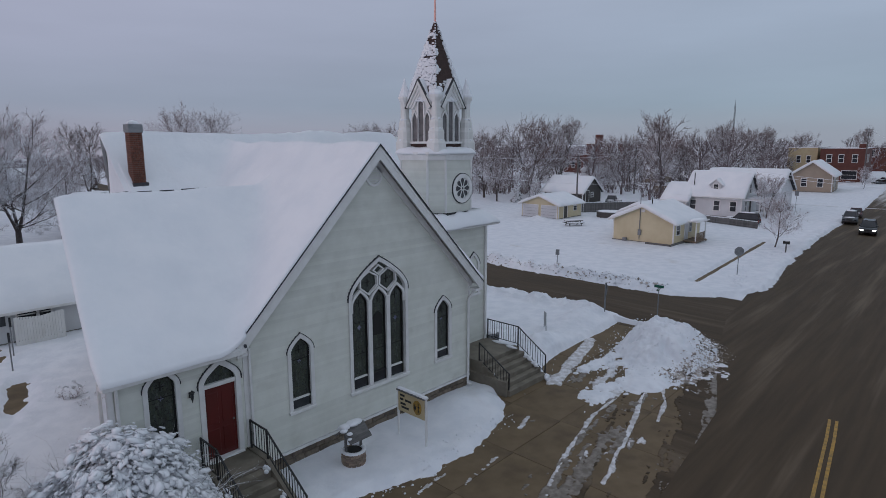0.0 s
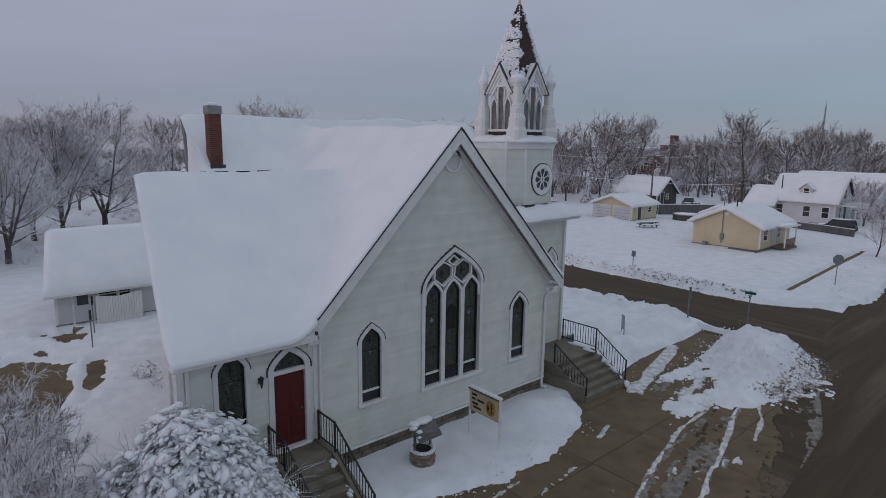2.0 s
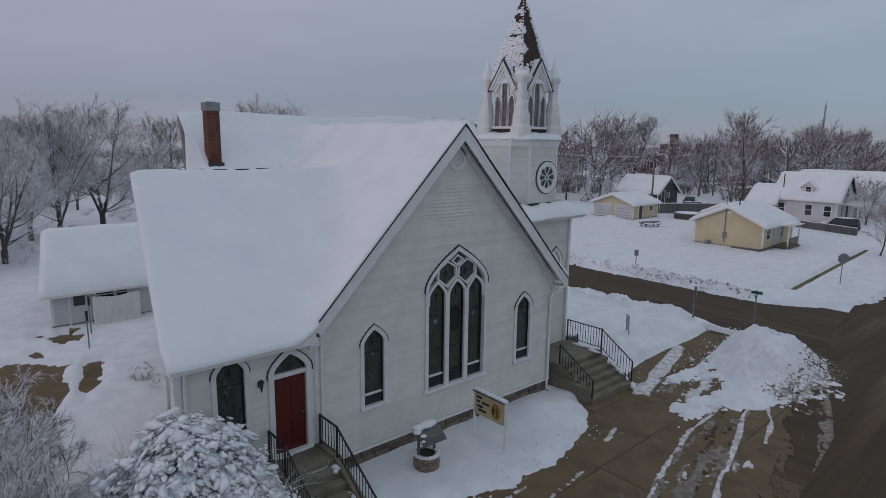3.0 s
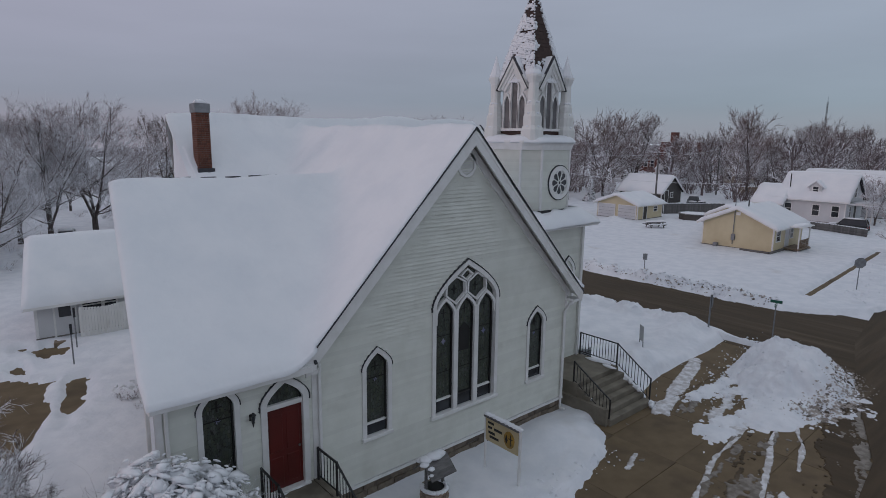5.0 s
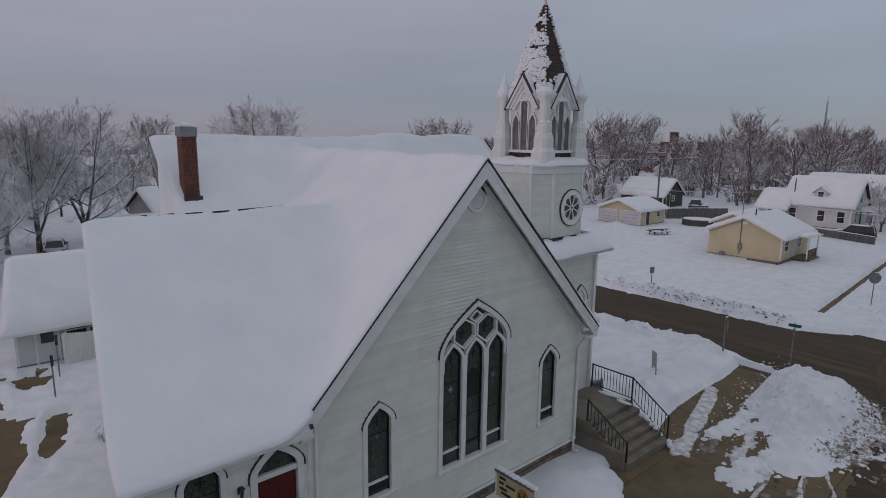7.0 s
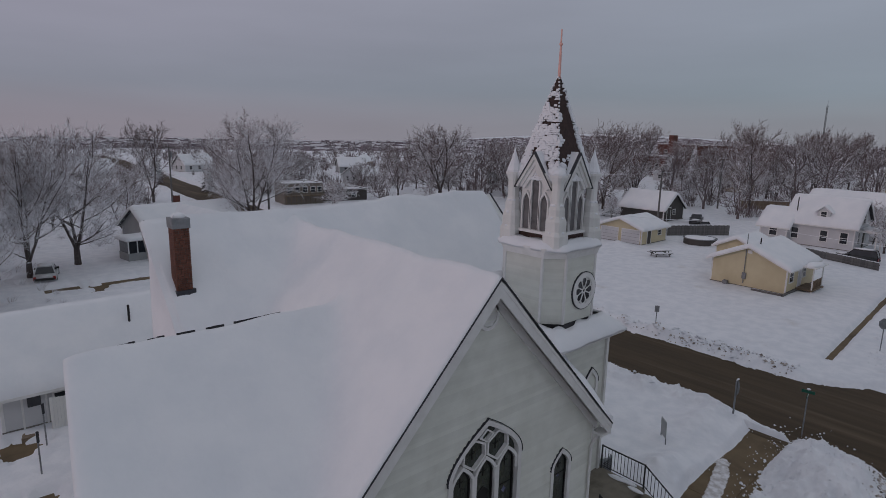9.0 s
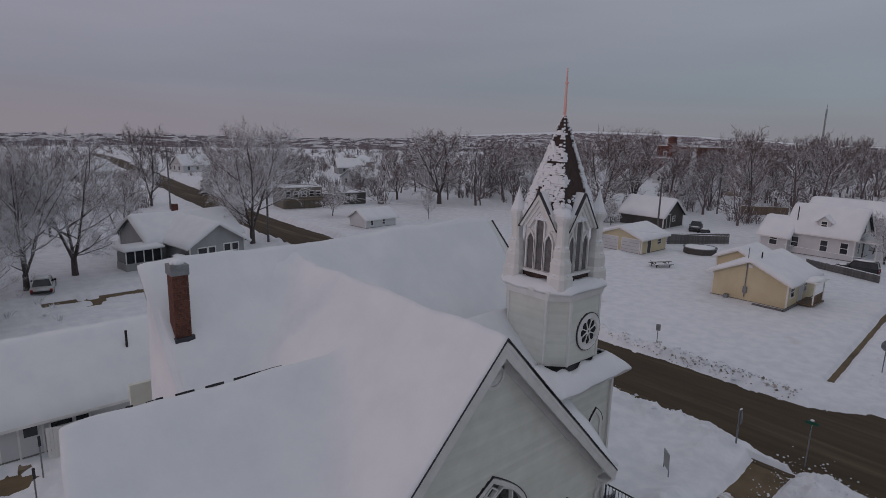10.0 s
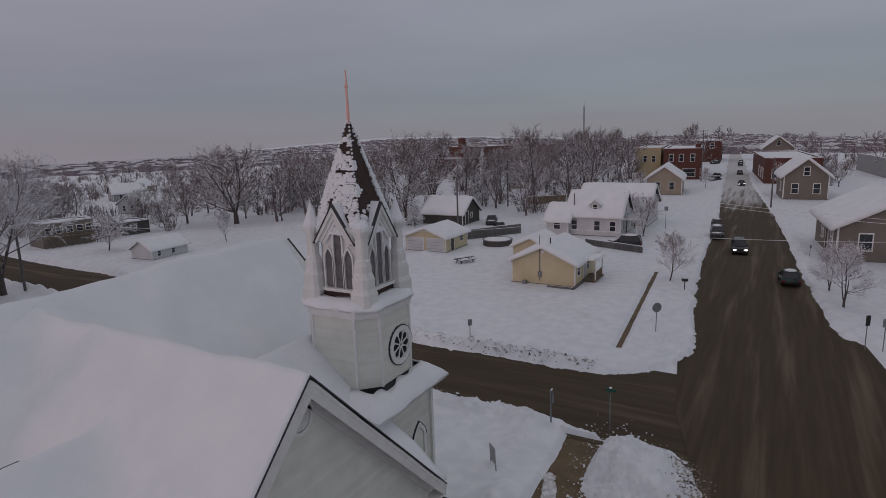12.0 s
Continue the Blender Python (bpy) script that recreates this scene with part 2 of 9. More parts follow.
def snowy_bark(name, bark, snow_lo, snow_hi, bare=0.0):
    """Bark on which snow lies along the upper sides, and less of it where the wind has shaken the tops of the crowns."""
    m = bpy.data.materials.new(name)
    m.use_nodes = True
    nt = m.node_tree
    p = nt.nodes["Principled BSDF"]
    g = nt.nodes.new("ShaderNodeNewGeometry")
    s = nt.nodes.new("ShaderNodeSeparateXYZ")
    nt.links.new(g.outputs["Normal"], s.inputs[0])
    n = noise_tex(nt, 1.7, 4)
    ad = nt.nodes.new("ShaderNodeMath")
    ad.operation = "ADD"
    nt.links.new(s.outputs["Z"], ad.inputs[0])
    nt.links.new(n, ad.inputs[1])
    if bare:
        co = nt.nodes.new("ShaderNodeTexCoord")
        sp = nt.nodes.new("ShaderNodeSeparateXYZ")
        nt.links.new(co.outputs["Generated"], sp.inputs[0])
        less = nt.nodes.new("ShaderNodeMath")
        less.operation = "MULTIPLY_ADD"
        nt.links.new(sp.outputs["Z"], less.inputs[0])
        less.inputs[1].default_value = -bare
        nt.links.new(ad.outputs[0], less.inputs[2])
        ad = less
    col = ramp_between(nt, step_of(nt, noise_tex(nt, 6, 4), 0.35, 0.7), bark, tuple(1.5 * c for c in bark))
    col = ramp_between(nt, step_of(nt, ad.outputs[0], snow_lo, snow_hi), col, (0.78, 0.79, 0.82))
    nt.links.new(col, p.inputs["Base Color"])
    p.inputs["Roughness"].default_value = 0.85
    return m


M["bark"] = snowy_bark("bark", (0.070, 0.058, 0.054), 0.62, 1.1)
M["twig"] = snowy_bark("twig", (0.18, 0.13, 0.122), -0.55, 0.15, 0.80)
M["shrub_twig"] = snowy_bark("shrub_twig", (0.13, 0.102, 0.094), 0.22, 0.80)
M["mid_twig"] = snowy_bark("mid_twig", (0.135, 0.098, 0.092), -0.10, 0.60, 0.85)
M["far_twig"] = snowy_bark("far_twig", (0.125, 0.098, 0.098), 0.60, 1.25)
# hill woods: distance haze is mixed into the bark colour as pale purple-grey
M["hazed_hill_wood"] = snowy_bark("hazed_hill_wood", (0.17, 0.145, 0.16), 1.2, 1.7)
M["evergreen"] = snowy_bark("evergreen", (0.022, 0.032, 0.026), 0.75, 1.2)


def slushy(m):
    """Grey slush that lies thicker on the road the further it is from the crossing, in streaks along the wheel tracks."""
    nt = m.node_tree
    p = nt.nodes["Principled BSDF"]
    old = p.inputs["Base Color"].links[0].from_socket
    co = nt.nodes.new("ShaderNodeTexCoord")
    sp = nt.nodes.new("ShaderNodeSeparateXYZ")
    nt.links.new(co.outputs["Object"], sp.inputs[0])
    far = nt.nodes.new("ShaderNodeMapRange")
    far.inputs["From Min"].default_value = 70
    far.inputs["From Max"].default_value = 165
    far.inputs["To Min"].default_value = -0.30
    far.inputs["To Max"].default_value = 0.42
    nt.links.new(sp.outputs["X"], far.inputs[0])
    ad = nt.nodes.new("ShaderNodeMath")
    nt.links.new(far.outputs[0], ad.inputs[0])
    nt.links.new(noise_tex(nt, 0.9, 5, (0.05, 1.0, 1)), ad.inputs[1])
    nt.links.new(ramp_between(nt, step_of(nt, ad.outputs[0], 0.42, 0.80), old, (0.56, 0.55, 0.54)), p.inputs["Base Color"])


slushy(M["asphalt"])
M["tan_dark"] = mat("tan_dark", (0.20, 0.175, 0.145), (0.17, 0.15, 0.125), 0.8, 0.7, bump=0.1)

M["trodden_snow"] = mat("trodden_snow", (0.74, 0.74, 0.76), (0.46, 0.44, 0.43), 4.0, 0.6, bump=0.6, fine=14, bump_dist=0.02, lo=0.35, hi=0.65, spec=0.2)
M["slush_film"] = mat("slush_film", (0.25, 0.222, 0.19), (0.14, 0.118, 0.092), 5.0, 0.5, bump=0.4, fine=20, lo=0.35, hi=0.65, spec=0.3)

# ---- building helpers ----
def mesh_of(bm, name, smooth=False):
    me = bpy.data.meshes.new(name)
    bmesh.ops.recalc_face_normals(bm, faces=bm.faces)
    bm.to_mesh(me)
    bm.free()
    if smooth:
        for p in me.polygons:
            p.use_smooth = True
    return me


def part(name, bm, material, parent, label="", smooth=False):
    """One mesh object under a thing or a part."""
    ob = new(name, mesh_of(bm, name, smooth))
    ob.data.materials.append(M[material])
    ob.parent = parent
    if label:
        tagged(ob, label)
    return ob


def thing(name, label, category, m=None, group="", kind=""):
    ob = new(name)
    ob.empty_display_size = 0.3
    if m is not None:
        ob.matrix_world = m
    return tagged(ob, label, category, group, kind)


def setting(name, bm, material, label, category, smooth=False):
    ob = new(name, mesh_of(bm, name, smooth))
    ob.data.materials.append(M[material])
    return tagged(ob, label, category, "", "structure")


def box(bm, x0, x1, y0, y1, z0, z1, bevel=0.0):
    vs = [bm.verts.new((x, y, z)) for z in (z0, z1) for y in (y0, y1) for x in (x0, x1)]
    fs = [bm.faces.new([vs[i] for i in q]) for q in ((0, 2, 3, 1), (4, 5, 7, 6), (0, 1, 5, 4), (2, 6, 7, 3), (0, 4, 6, 2), (1, 3, 7, 5))]
    if bevel:
        bmesh.ops.bevel(bm, geom=list({e for f in fs for e in f.edges}), offset=bevel, segments=1, affect="EDGES", clamp_overlap=True)
    return bm


def prism(bm, pts, a, b, plane="xz", cap=True):
    """A closed outline in a plane, drawn out from a to b along the third axis."""
    def at(u, v, d):
        return {"xz": (u, d, v), "yz": (d, u, v), "xy": (u, v, d)}[plane]
    lo = [bm.verts.new(at(u, v, a)) for u, v in pts]
    hi = [bm.verts.new(at(u, v, b)) for u, v in pts]
    n = len(pts)
    for i in range(n):
        bm.faces.new((lo[i], lo[(i + 1) % n], hi[(i + 1) % n], hi[i]))
    if cap:
        bm.faces.new(lo[::-1])
        bm.faces.new(hi)
    return bm


def tube(bm, p, q, r0, r1=None, n=6, caps=True):
    p, q = Vector(p), Vector(q)
    r1 = r0 if r1 is None else r1
    d = (q - p).normalized()
    u = d.orthogonal().normalized()
    v = d.cross(u)
    ra = [bm.verts.new(p + r0 * (u * math.cos(2 * math.pi * i / n) + v * math.sin(2 * math.pi * i / n))) for i in range(n)]
    rb = [bm.verts.new(q + r1 * (u * math.cos(2 * math.pi * i / n) + v * math.sin(2 * math.pi * i / n))) for i in range(n)]
    for i in range(n):
        bm.faces.new((ra[i], ra[(i + 1) % n], rb[(i + 1) % n], rb[i]))
    if caps:
        bm.faces.new(ra[::-1])
        bm.faces.new(rb)
    return bm


def ribbon(bm, pts, width, y0, y1, closed=False):
    """A strip of even width along a line in the xz plane, from depth y0 to y1, mitred at its corners."""
    n = len(pts)
    ps = [Vector(p) for p in pts]
    left, right = [], []
    for i in range(n):
        a = ps[i - 1] if (i or closed) else None
        b = ps[(i + 1) % n] if (i < n - 1 or closed) else None
        d1 = (ps[i] - a).normalized() if a is not None else (b - ps[i]).normalized()
        d2 = (b - ps[i]).normalized() if b is not None else d1
        n1, n2 = Vector((-d1.y, d1.x)), Vector((-d2.y, d2.x))
        m = (n1 + n2)
        m = m.normalized() if m.length > 1e-6 else n1
        s = width / 2 / max(0.4, m.dot(n1))
        left.append(ps[i] + m * s)
        right.append(ps[i] - m * s)
    rows = []
    for l, r in zip(left, right):
        rows.append([bm.verts.new((l.x, y0, l.y)), bm.verts.new((r.x, y0, r.y)), bm.verts.new((r.x, y1, r.y)), bm.verts.new((l.x, y1, l.y))])
    for i in range(n if closed else n - 1):
        a, b = rows[i], rows[(i + 1) % n]
        for k in range(4):
            bm.faces.new((a[k], a[(k + 1) % 4], b[(k + 1) % 4], b[k]))
    if not closed:
        bm.faces.new(rows[0][::-1])
        bm.faces.new(rows[-1])
    return bm


def arch(cx, a, z0, zs, zt, n=8, power=1.7):
    """The outline of a pointed opening, from one foot over the point to the other."""
    pts = [(cx - a, z0), (cx - a, zs)]
    for i in range(1, n):
        u = i / n
        pts.append((cx - a * (1 - u ** power), zs + (zt - zs) * u))
    pts.append((cx, zt))
    return pts + [(2 * cx - x, z) for x, z in pts[-2::-1]]


def hash01(ix, iy, seed):
    h = (ix.astype(np.int64) * 374761393 + iy.astype(np.int64) * 668265263 + seed * 1274126177) & 0xFFFFFFFF
    h = ((h ^ (h >> 13)) * 1274126177) & 0xFFFFFFFF
    return ((h ^ (h >> 16)) & 0xFFFFFF) / float(0xFFFFFF)


def vnoise(x, y, seed=0, octaves=3):
    """Smooth noise between 0 and 1 on arrays."""
    out, amp, tot = 0.0, 1.0, 0.0
    for o in range(octaves):
        ix, iy = np.floor(x), np.floor(y)
        fx, fy = x - ix, y - iy
        fx, fy = fx * fx * (3 - 2 * fx), fy * fy * (3 - 2 * fy)
        s = seed + 17 * o
        n = ((hash01(ix, iy, s) * (1 - fx) + hash01(ix + 1, iy, s) * fx) * (1 - fy)
             + (hash01(ix, iy + 1, s) * (1 - fx) + hash01(ix + 1, iy + 1, s) * fx) * fy)
        out, tot = out + amp * n, tot + amp
        amp, x, y = amp * 0.5, x * 2.03 + 11.3, y * 2.03 + 5.7
    return out / tot


def smooth01(v, lo, hi):
    t = np.clip((v - lo) / (hi - lo), 0, 1)
    return t * t * (3 - 2 * t)


def sheet(name, xs, ys, z, keep=None, skirt=0.0, smooth=True, seam=None):
    """A mesh over a grid of places with a height at each; keep tells which cells stay; skirt closes its edge downwards."""
    nx, ny = len(xs), len(ys)
    X, Y = np.meshgrid(xs, ys)
    verts = np.stack([X.ravel(), Y.ravel(), z.ravel()], 1)
    idx = np.arange(nx * ny).reshape(ny, nx)
    if keep is None:
        keep = np.ones((ny - 1, nx - 1), bool)
    j, i = np.nonzero(keep)
    quads = np.stack([idx[j, i], idx[j, i + 1], idx[j + 1, i + 1], idx[j + 1, i]], 1)
    faces = quads.tolist()
    vl = verts.tolist()
    if skirt:
        pad = np.pad(keep, 1)
        low = {}

        def down(v):
            if v not in low:
                low[v] = len(vl)
                x, y, h = vl[v]
                vl.append([x, y, h - skirt])
            return low[v]
        for jj, ii in zip(j.tolist(), i.tolist()):
            a, b, c, d = idx[jj, ii], idx[jj, ii + 1], idx[jj + 1, ii + 1], idx[jj + 1, ii]
            for gone, p, q in ((not pad[jj, ii + 1], a, b), (not pad[jj + 1, ii + 2], b, c), (not pad[jj + 2, ii + 1], c, d), (not pad[jj + 1, ii], d, a)):
                if gone:
                    p, q = int(p), int(q)
                    if seam is not None and abs(vl[p][0] - seam) < 0.01 and abs(vl[q][0] - seam) < 0.01:
                        continue
                    faces.append([q, p, down(p), down(q)])
    me = bpy.data.meshes.new(name)
    me.from_pydata(vl, [], faces)
    used = np.zeros(len(vl), bool)
    used[np.array([v for f in faces for v in f])] = True
    if not used.all():
        bm = bmesh.new()
        bm.from_mesh(me)
        bm.verts.ensure_lookup_table()
        bmesh.ops.delete(bm, geom=[v for v in bm.verts if not v.link_faces], context="VERTS")
        bm.to_mesh(me)
        bm.free()
    if smooth:
        me.polygons.foreach_set("use_smooth", [True] * len(me.polygons))
    me.update()
    return me

# ---- ground, roads and the lie of the snow ----
MAIN = [(-160, -33), (-40, -18.2), (0, -12.9), (10, -11.9), (30, -9.5), (42, -7.9), (60, -6.7), (75, -6.2), (100, -4.9), (150, -1.3), (430, 14)]   # centre line of the main street
HALF_MAIN = 4.6


def half_main(x):
    """Half the clear width of the main street, which narrows between the snowbanks."""
    return np.interp(x, [10, 30, 60, 100, 150], [4.0, HALF_MAIN, 4.5, 4.0, 3.2])


SIDE = [(22.0, -9), (22.3, 0), (22.3, 12), (27.0, 58), (27.6, 75), (33.5, 133), (52, 300)]   # centre line of the side street
HALF_SIDE = 3.4


def line_dist(x, y, pts):
    """Distance from each place to a line of points."""
    best = np.full(x.shape, 1e9)
    for (ax, ay), (bx, by) in zip(pts, pts[1:]):
        dx, dy = bx - ax, by - ay
        t = np.clip(((x - ax) * dx + (y - ay) * dy) / (dx * dx + dy * dy), 0, 1)
        best = np.minimum(best, np.hypot(x - ax - t * dx, y - ay - t * dy))
    return best


def far_drop(x, y):
    """The land falls away very gently beyond the town and rises again in low hills."""
    d = np.hypot(x, y)
    ang = np.arctan2(y, x)
    rim = np.interp(np.degrees(ang), [-10, -3, 3, 14, 26, 34, 43, 52, 63, 90], [-1.3, -1.2, -0.75, -0.9, -0.45, -0.4, -0.8, -1.3, -1.9, -1.95])
    hills = np.maximum(d - 700, 0) * (0.0165 + 1.54 * np.tan(np.radians(rim)) + 0.0008 * np.sin(ang * 13))
    return hills - np.minimum(0.02 * np.maximum(d - 230, 0), 7.0)


def main_centre(x):
    return np.interp(x, [p[0] for p in MAIN], [p[1] for p in MAIN])


def snow_height(X, Y):
    wob = 0.5 * (vnoise(X * 0.7, Y * 0.7, 3) - 0.5) + 0.25 * (vnoise(X * 2.6, Y * 2.6, 5) - 0.5) + 0.22 * (vnoise(X * 5.5, Y * 5.5, 6, 2) - 0.5)
    d_main = line_dist(X, Y, MAIN) - half_main(X)
    d_side = line_dist(X, Y, SIDE) - HALF_SIDE
    # the wide rounded mouth of the side street
    flare = np.where(Y < 0.3, np.abs(X - 22.2) - 3.4 - 0.35 * np.maximum(0.3 - Y, 0) ** 1.25, 9)
    d_side = np.minimum(d_side, flare)
    blend = np.maximum(6.0 - np.abs(d_main - d_side), 0) / 6.0
    road = np.minimum(d_main, d_side) - np.where(X > 22.3, blend * blend * 1.5, 0.0)
    swept = smooth01(Y, -2.3, -1.75) * smooth01(X, 8.4, 9.4)
    wob = wob * (1 - 0.8 * smooth01(Y, -2.0, -1.2) * smooth01(0.6 - Y, 0, 0.5) * smooth01(X, 8.4, 9.4) * smooth01(18.2 - X, 0, 0.8))
    # cleared concrete in front of the church, with the walk to the corner
    front = np.interp(X, [-40, -6.2, -3.2, -0.8, 0.9, 2.4, 4.1, 4.8, 4.81, 8.5, 9.0, 9.9, 11.1, 13, 16, 17.7, 18.5], [-6.0, -3.2, -2.7, -3.5, -3.4, -3.0, -2.5, -1.8, -1.2, -1.2, -0.9, -0.7, -0.48, -0.42, -0.34, -0.2, 0.3])
    d_apron = np.where(X < 17.9, np.maximum(Y - front, -(Y - main_centre(X))), 9)
    west = np.maximum(-7.4 - X, 0)
    d_apron = d_apron + west * 1.2
    path = np.abs(X + 5.7) - 0.9
    d_path = np.where((Y < -1.5) & (Y > -8), path, 9)
    walk = line_dist(X, Y, [(30.6, 0.2), (54.0, 1.6)]) - 0.22
    drive = np.minimum(np.hypot((X + 9.9 - 0.2 * (Y - 13)) / 2.2, (Y - 13.2) / 4.4) - 1, 9) * 1.5
    rut = np.minimum(np.abs(X + 11.2 - 0.03 * (Y - 12)), np.abs(X + 12.7 - 0.03 * (Y - 12))) - 0.22 + 0.9 * (vnoise(X * 0.9, Y * 0.5, 33) - 0.36)
    drive = np.minimum(drive, np.where((Y > 8) & (Y < 60), rut, 9))
    patch = np.hypot((X + 9.5) / 2.6, (Y - 18.2) / 1.6) - 1 + 1.6 * (vnoise(X * 0.9, Y * 0.9, 35) - 0.35)
    drive = np.minimum(drive, patch)
    for pts in ([(-9.0, 18.5), (-8.6, 13.2), (-9.6, 9.0)], [(-6.6, 18.0), (-8.7, 13.4), (-10.2, 11.5)], [(-10.4, 17.0), (-9.0, 15.2), (-7.0, 14.8)]):
        drive = drive + 0.75 * np.exp(-(line_dist(X, Y, pts) / 0.28) ** 2) * (0.5 + vnoise(X * 1.3, Y * 1.3, 39))
    gap = vnoise(X * 0.5 + 3, Y * 0.5, 31, 3)
    drive = drive + 2.2 * smooth01(gap, 0.52, 0.6) * smooth01(Y, 13.5, 15.5)
    lot = np.maximum(np.abs(X - 0.5) - 5.5, np.abs(Y - 44.5) - 1.6) + 4.5 * (vnoise(X * 0.5, Y * 1.1, 37) - 0.42)
    bare = np.minimum.reduce([road, d_apron, d_path, walk, drive, lot])
    d = np.minimum(np.minimum.reduce([road, d_apron, d_path, drive, lot]) + wob, walk + 0.2 * wob)
    base = 0.16 + 0.10 * (vnoise(X * 0.12, Y * 0.12, 7) - 0.5) + 0.05 * (vnoise(X * 1.1, Y * 1.1, 9) - 0.5) + 0.03 * (vnoise(X * 2.7, Y * 2.7, 10) - 0.5) + 0.16 * (vnoise(X * 3.1, Y * 3.1, 11, 3) - 0.5) * np.exp(-np.maximum(bare, 0) / 1.2)
    z = -0.10 + (base + 0.10) * smooth01(d, -0.12, 0.32)
    # ploughed ridges along the streets
    lump = vnoise(X * 1.6, Y * 1.6, 13, 4)
    berm_side = np.exp(-((d_side + wob - 0.9) / 0.55) ** 2) * smooth01(Y, -0.6, 1.8) * smooth01(d_main, 1.0, 3.0)
    berm_main = np.exp(-((d_main + wob - 0.8) / 0.6) ** 2) * smooth01(X, 28.5, 32.5)
    z = z + smooth01(d, 0, 0.4) * (berm_side * (0.20 + 0.85 * np.maximum(lump - 0.3, 0)) + berm_main * (0.05 + 0.5 * np.maximum(lump - 0.35, 0)))
    # the heap of ploughed snow at the corner
    u, v = (X - 15.2), (Y + 4.0)
    r = np.hypot((u * 0.97 + v * 0.24) / 4.1, (v * 0.97 - u * 0.24) / 2.8)
    r = r + 0.22 * (vnoise(X * 0.8, Y * 0.8, 21) - 0.5) + 0.12 * (vnoise(X * 3, Y * 3, 23) - 0.5)
    heap = 1.25 * smooth01(1 - r, 0.0, 0.85) + 0.42 * (lump - 0.42) * smooth01(1 - r, 0, 0.3) + 0.22 * (vnoise(X * 4.2, Y * 4.2, 25, 3) - 0.5) * smooth01(1 - r, 0, 0.25)
    heap = heap + 0.13 * (vnoise(X * 9, Y * 9, 27, 2) - 0.5) * smooth01(1 - r, 0.02, 0.25)
    heap = heap * (1 - 0.95 * swept)
    u2, v2 = X - 11.3, Y + 5.2
    r2 = np.hypot(u2 / 2.6, v2 / 1.2) + 0.6 * (vnoise(X * 1.4, Y * 1.4, 29, 4) - 0.5)
    heap2 = 0.30 * smooth01(1 - r2, 0, 0.8)
    # thin trodden snow and tyre tracks left on the concrete
    fleck = vnoise(X * 2.4, Y * 2.4, 43, 4)
    cover = np.zeros(X.shape)
    for pts, half, power in (([(7.36, -4.17), (10.22, -4.37), (12.87, -4.48)], 0.75, 1.1), ([(10.11, -2.42), (11.81, -2.62), (13.93, -2.83)], 0.6, 1.0)):
        dd = line_dist(X, Y, pts)
        cover = np.maximum(cover, power * np.exp(-(dd / half) ** 2))
    hole = np.exp(-(((X - 10.0) / 0.8) ** 2 + ((Y + 3.7) / 0.35) ** 2))
    cover = cover - 1.2 * hole
    near_heap = np.exp(-np.maximum(r - 1, 0) * 3.0)
    cover = np.maximum(cover, near_heap * 0.8 - 0.9 * hole) - 1.4 * swept
    thin = -0.10 + 0.135 * smooth01(cover + 1.5 * (fleck - 0.55) + 0.7 * (vnoise(X * 6.5, Y * 6.5, 49, 2) - 0.5), 0.45, 0.95)
    in_apron = smooth01(-d_apron, -0.3, 0.1) * smooth01(d_main, -0.3, 0.4)
    z = np.where(road > -0.2, np.maximum(z, np.where(d_apron < 0.4, thin, -0.1)), z)
    z = np.maximum(z, -0.12 + heap * 1.08)
    z = np.maximum(z, -0.10 + heap2)
    # drift against the foundation and mounds by the stairs
    z = z + 0.28 * np.exp(-(((X - 3.3) / 1.3) ** 2 + ((Y + 1.1) / 0.8) ** 2)) * smooth01(d, 0, 0.4)
    z = z + 0.62 * np.exp(-(((X - 10.9) / 1.5) ** 2 + ((Y - 0.55) / 0.8) ** 2)) * (0.7 + 0.6 * lump) * smooth01(d, 0, 0.3)
    z = z + 0.6 * np.exp(-(((X - 16.2) / 1.2) ** 2 + ((Y - 1.4) / 0.8) ** 2)) * (0.6 + 0.8 * lump) * smooth01(d, 0, 0.3)
    z = z + 0.55 * np.exp(-(((X - 52.2) / 1.2) ** 2 + ((Y - 28.4) / 1.2) ** 2))
    wing = -7.6 + 0.28 * np.clip(Y, 0, 4.2) + 0.34 * np.maximum(Y - 4.2, 0)
    inside = (X > np.minimum(wing, -4.5)) & (X < 7.4) & (Y > 0.3) & (Y < 15)
    z = np.where(inside, -0.05, z)
    return z + far_drop(X, Y)


def spread(points):
    out = []
    for a, b, stepping in points:
        out.append(np.arange(a, b, stepping))
    return np.unique(np.round(np.concatenate(out), 3))


gx = spread([(-2600, -200, 200), (-200, -60, 12), (-60, -16, 2), (-16, 8, 0.14), (8, 19, 0.075), (19, 36, 0.3), (36, 72, 0.35), (72, 160, 3), (160, 400, 16), (400, 2601, 200)])
gy = spread([(-2600, -200, 200), (-200, -60, 12), (-60, -16, 2), (-16, -7.4, 0.14), (-7.4, 1.6, 0.075), (1.6, 6, 0.14), (6, 24, 0.3), (24, 70, 0.9), (70, 160, 3), (160, 400, 16), (400, 2601, 200)])
GX, GY = np.meshgrid(gx, gy)
ground = new("ground", sheet("ground", gx, gy, snow_height(GX, GY)))
ground.data.materials.append(M["packed_snow"])
tagged(ground, "snow-covered ground with ploughed heaps and trodden edges", "ground", "", "structure")


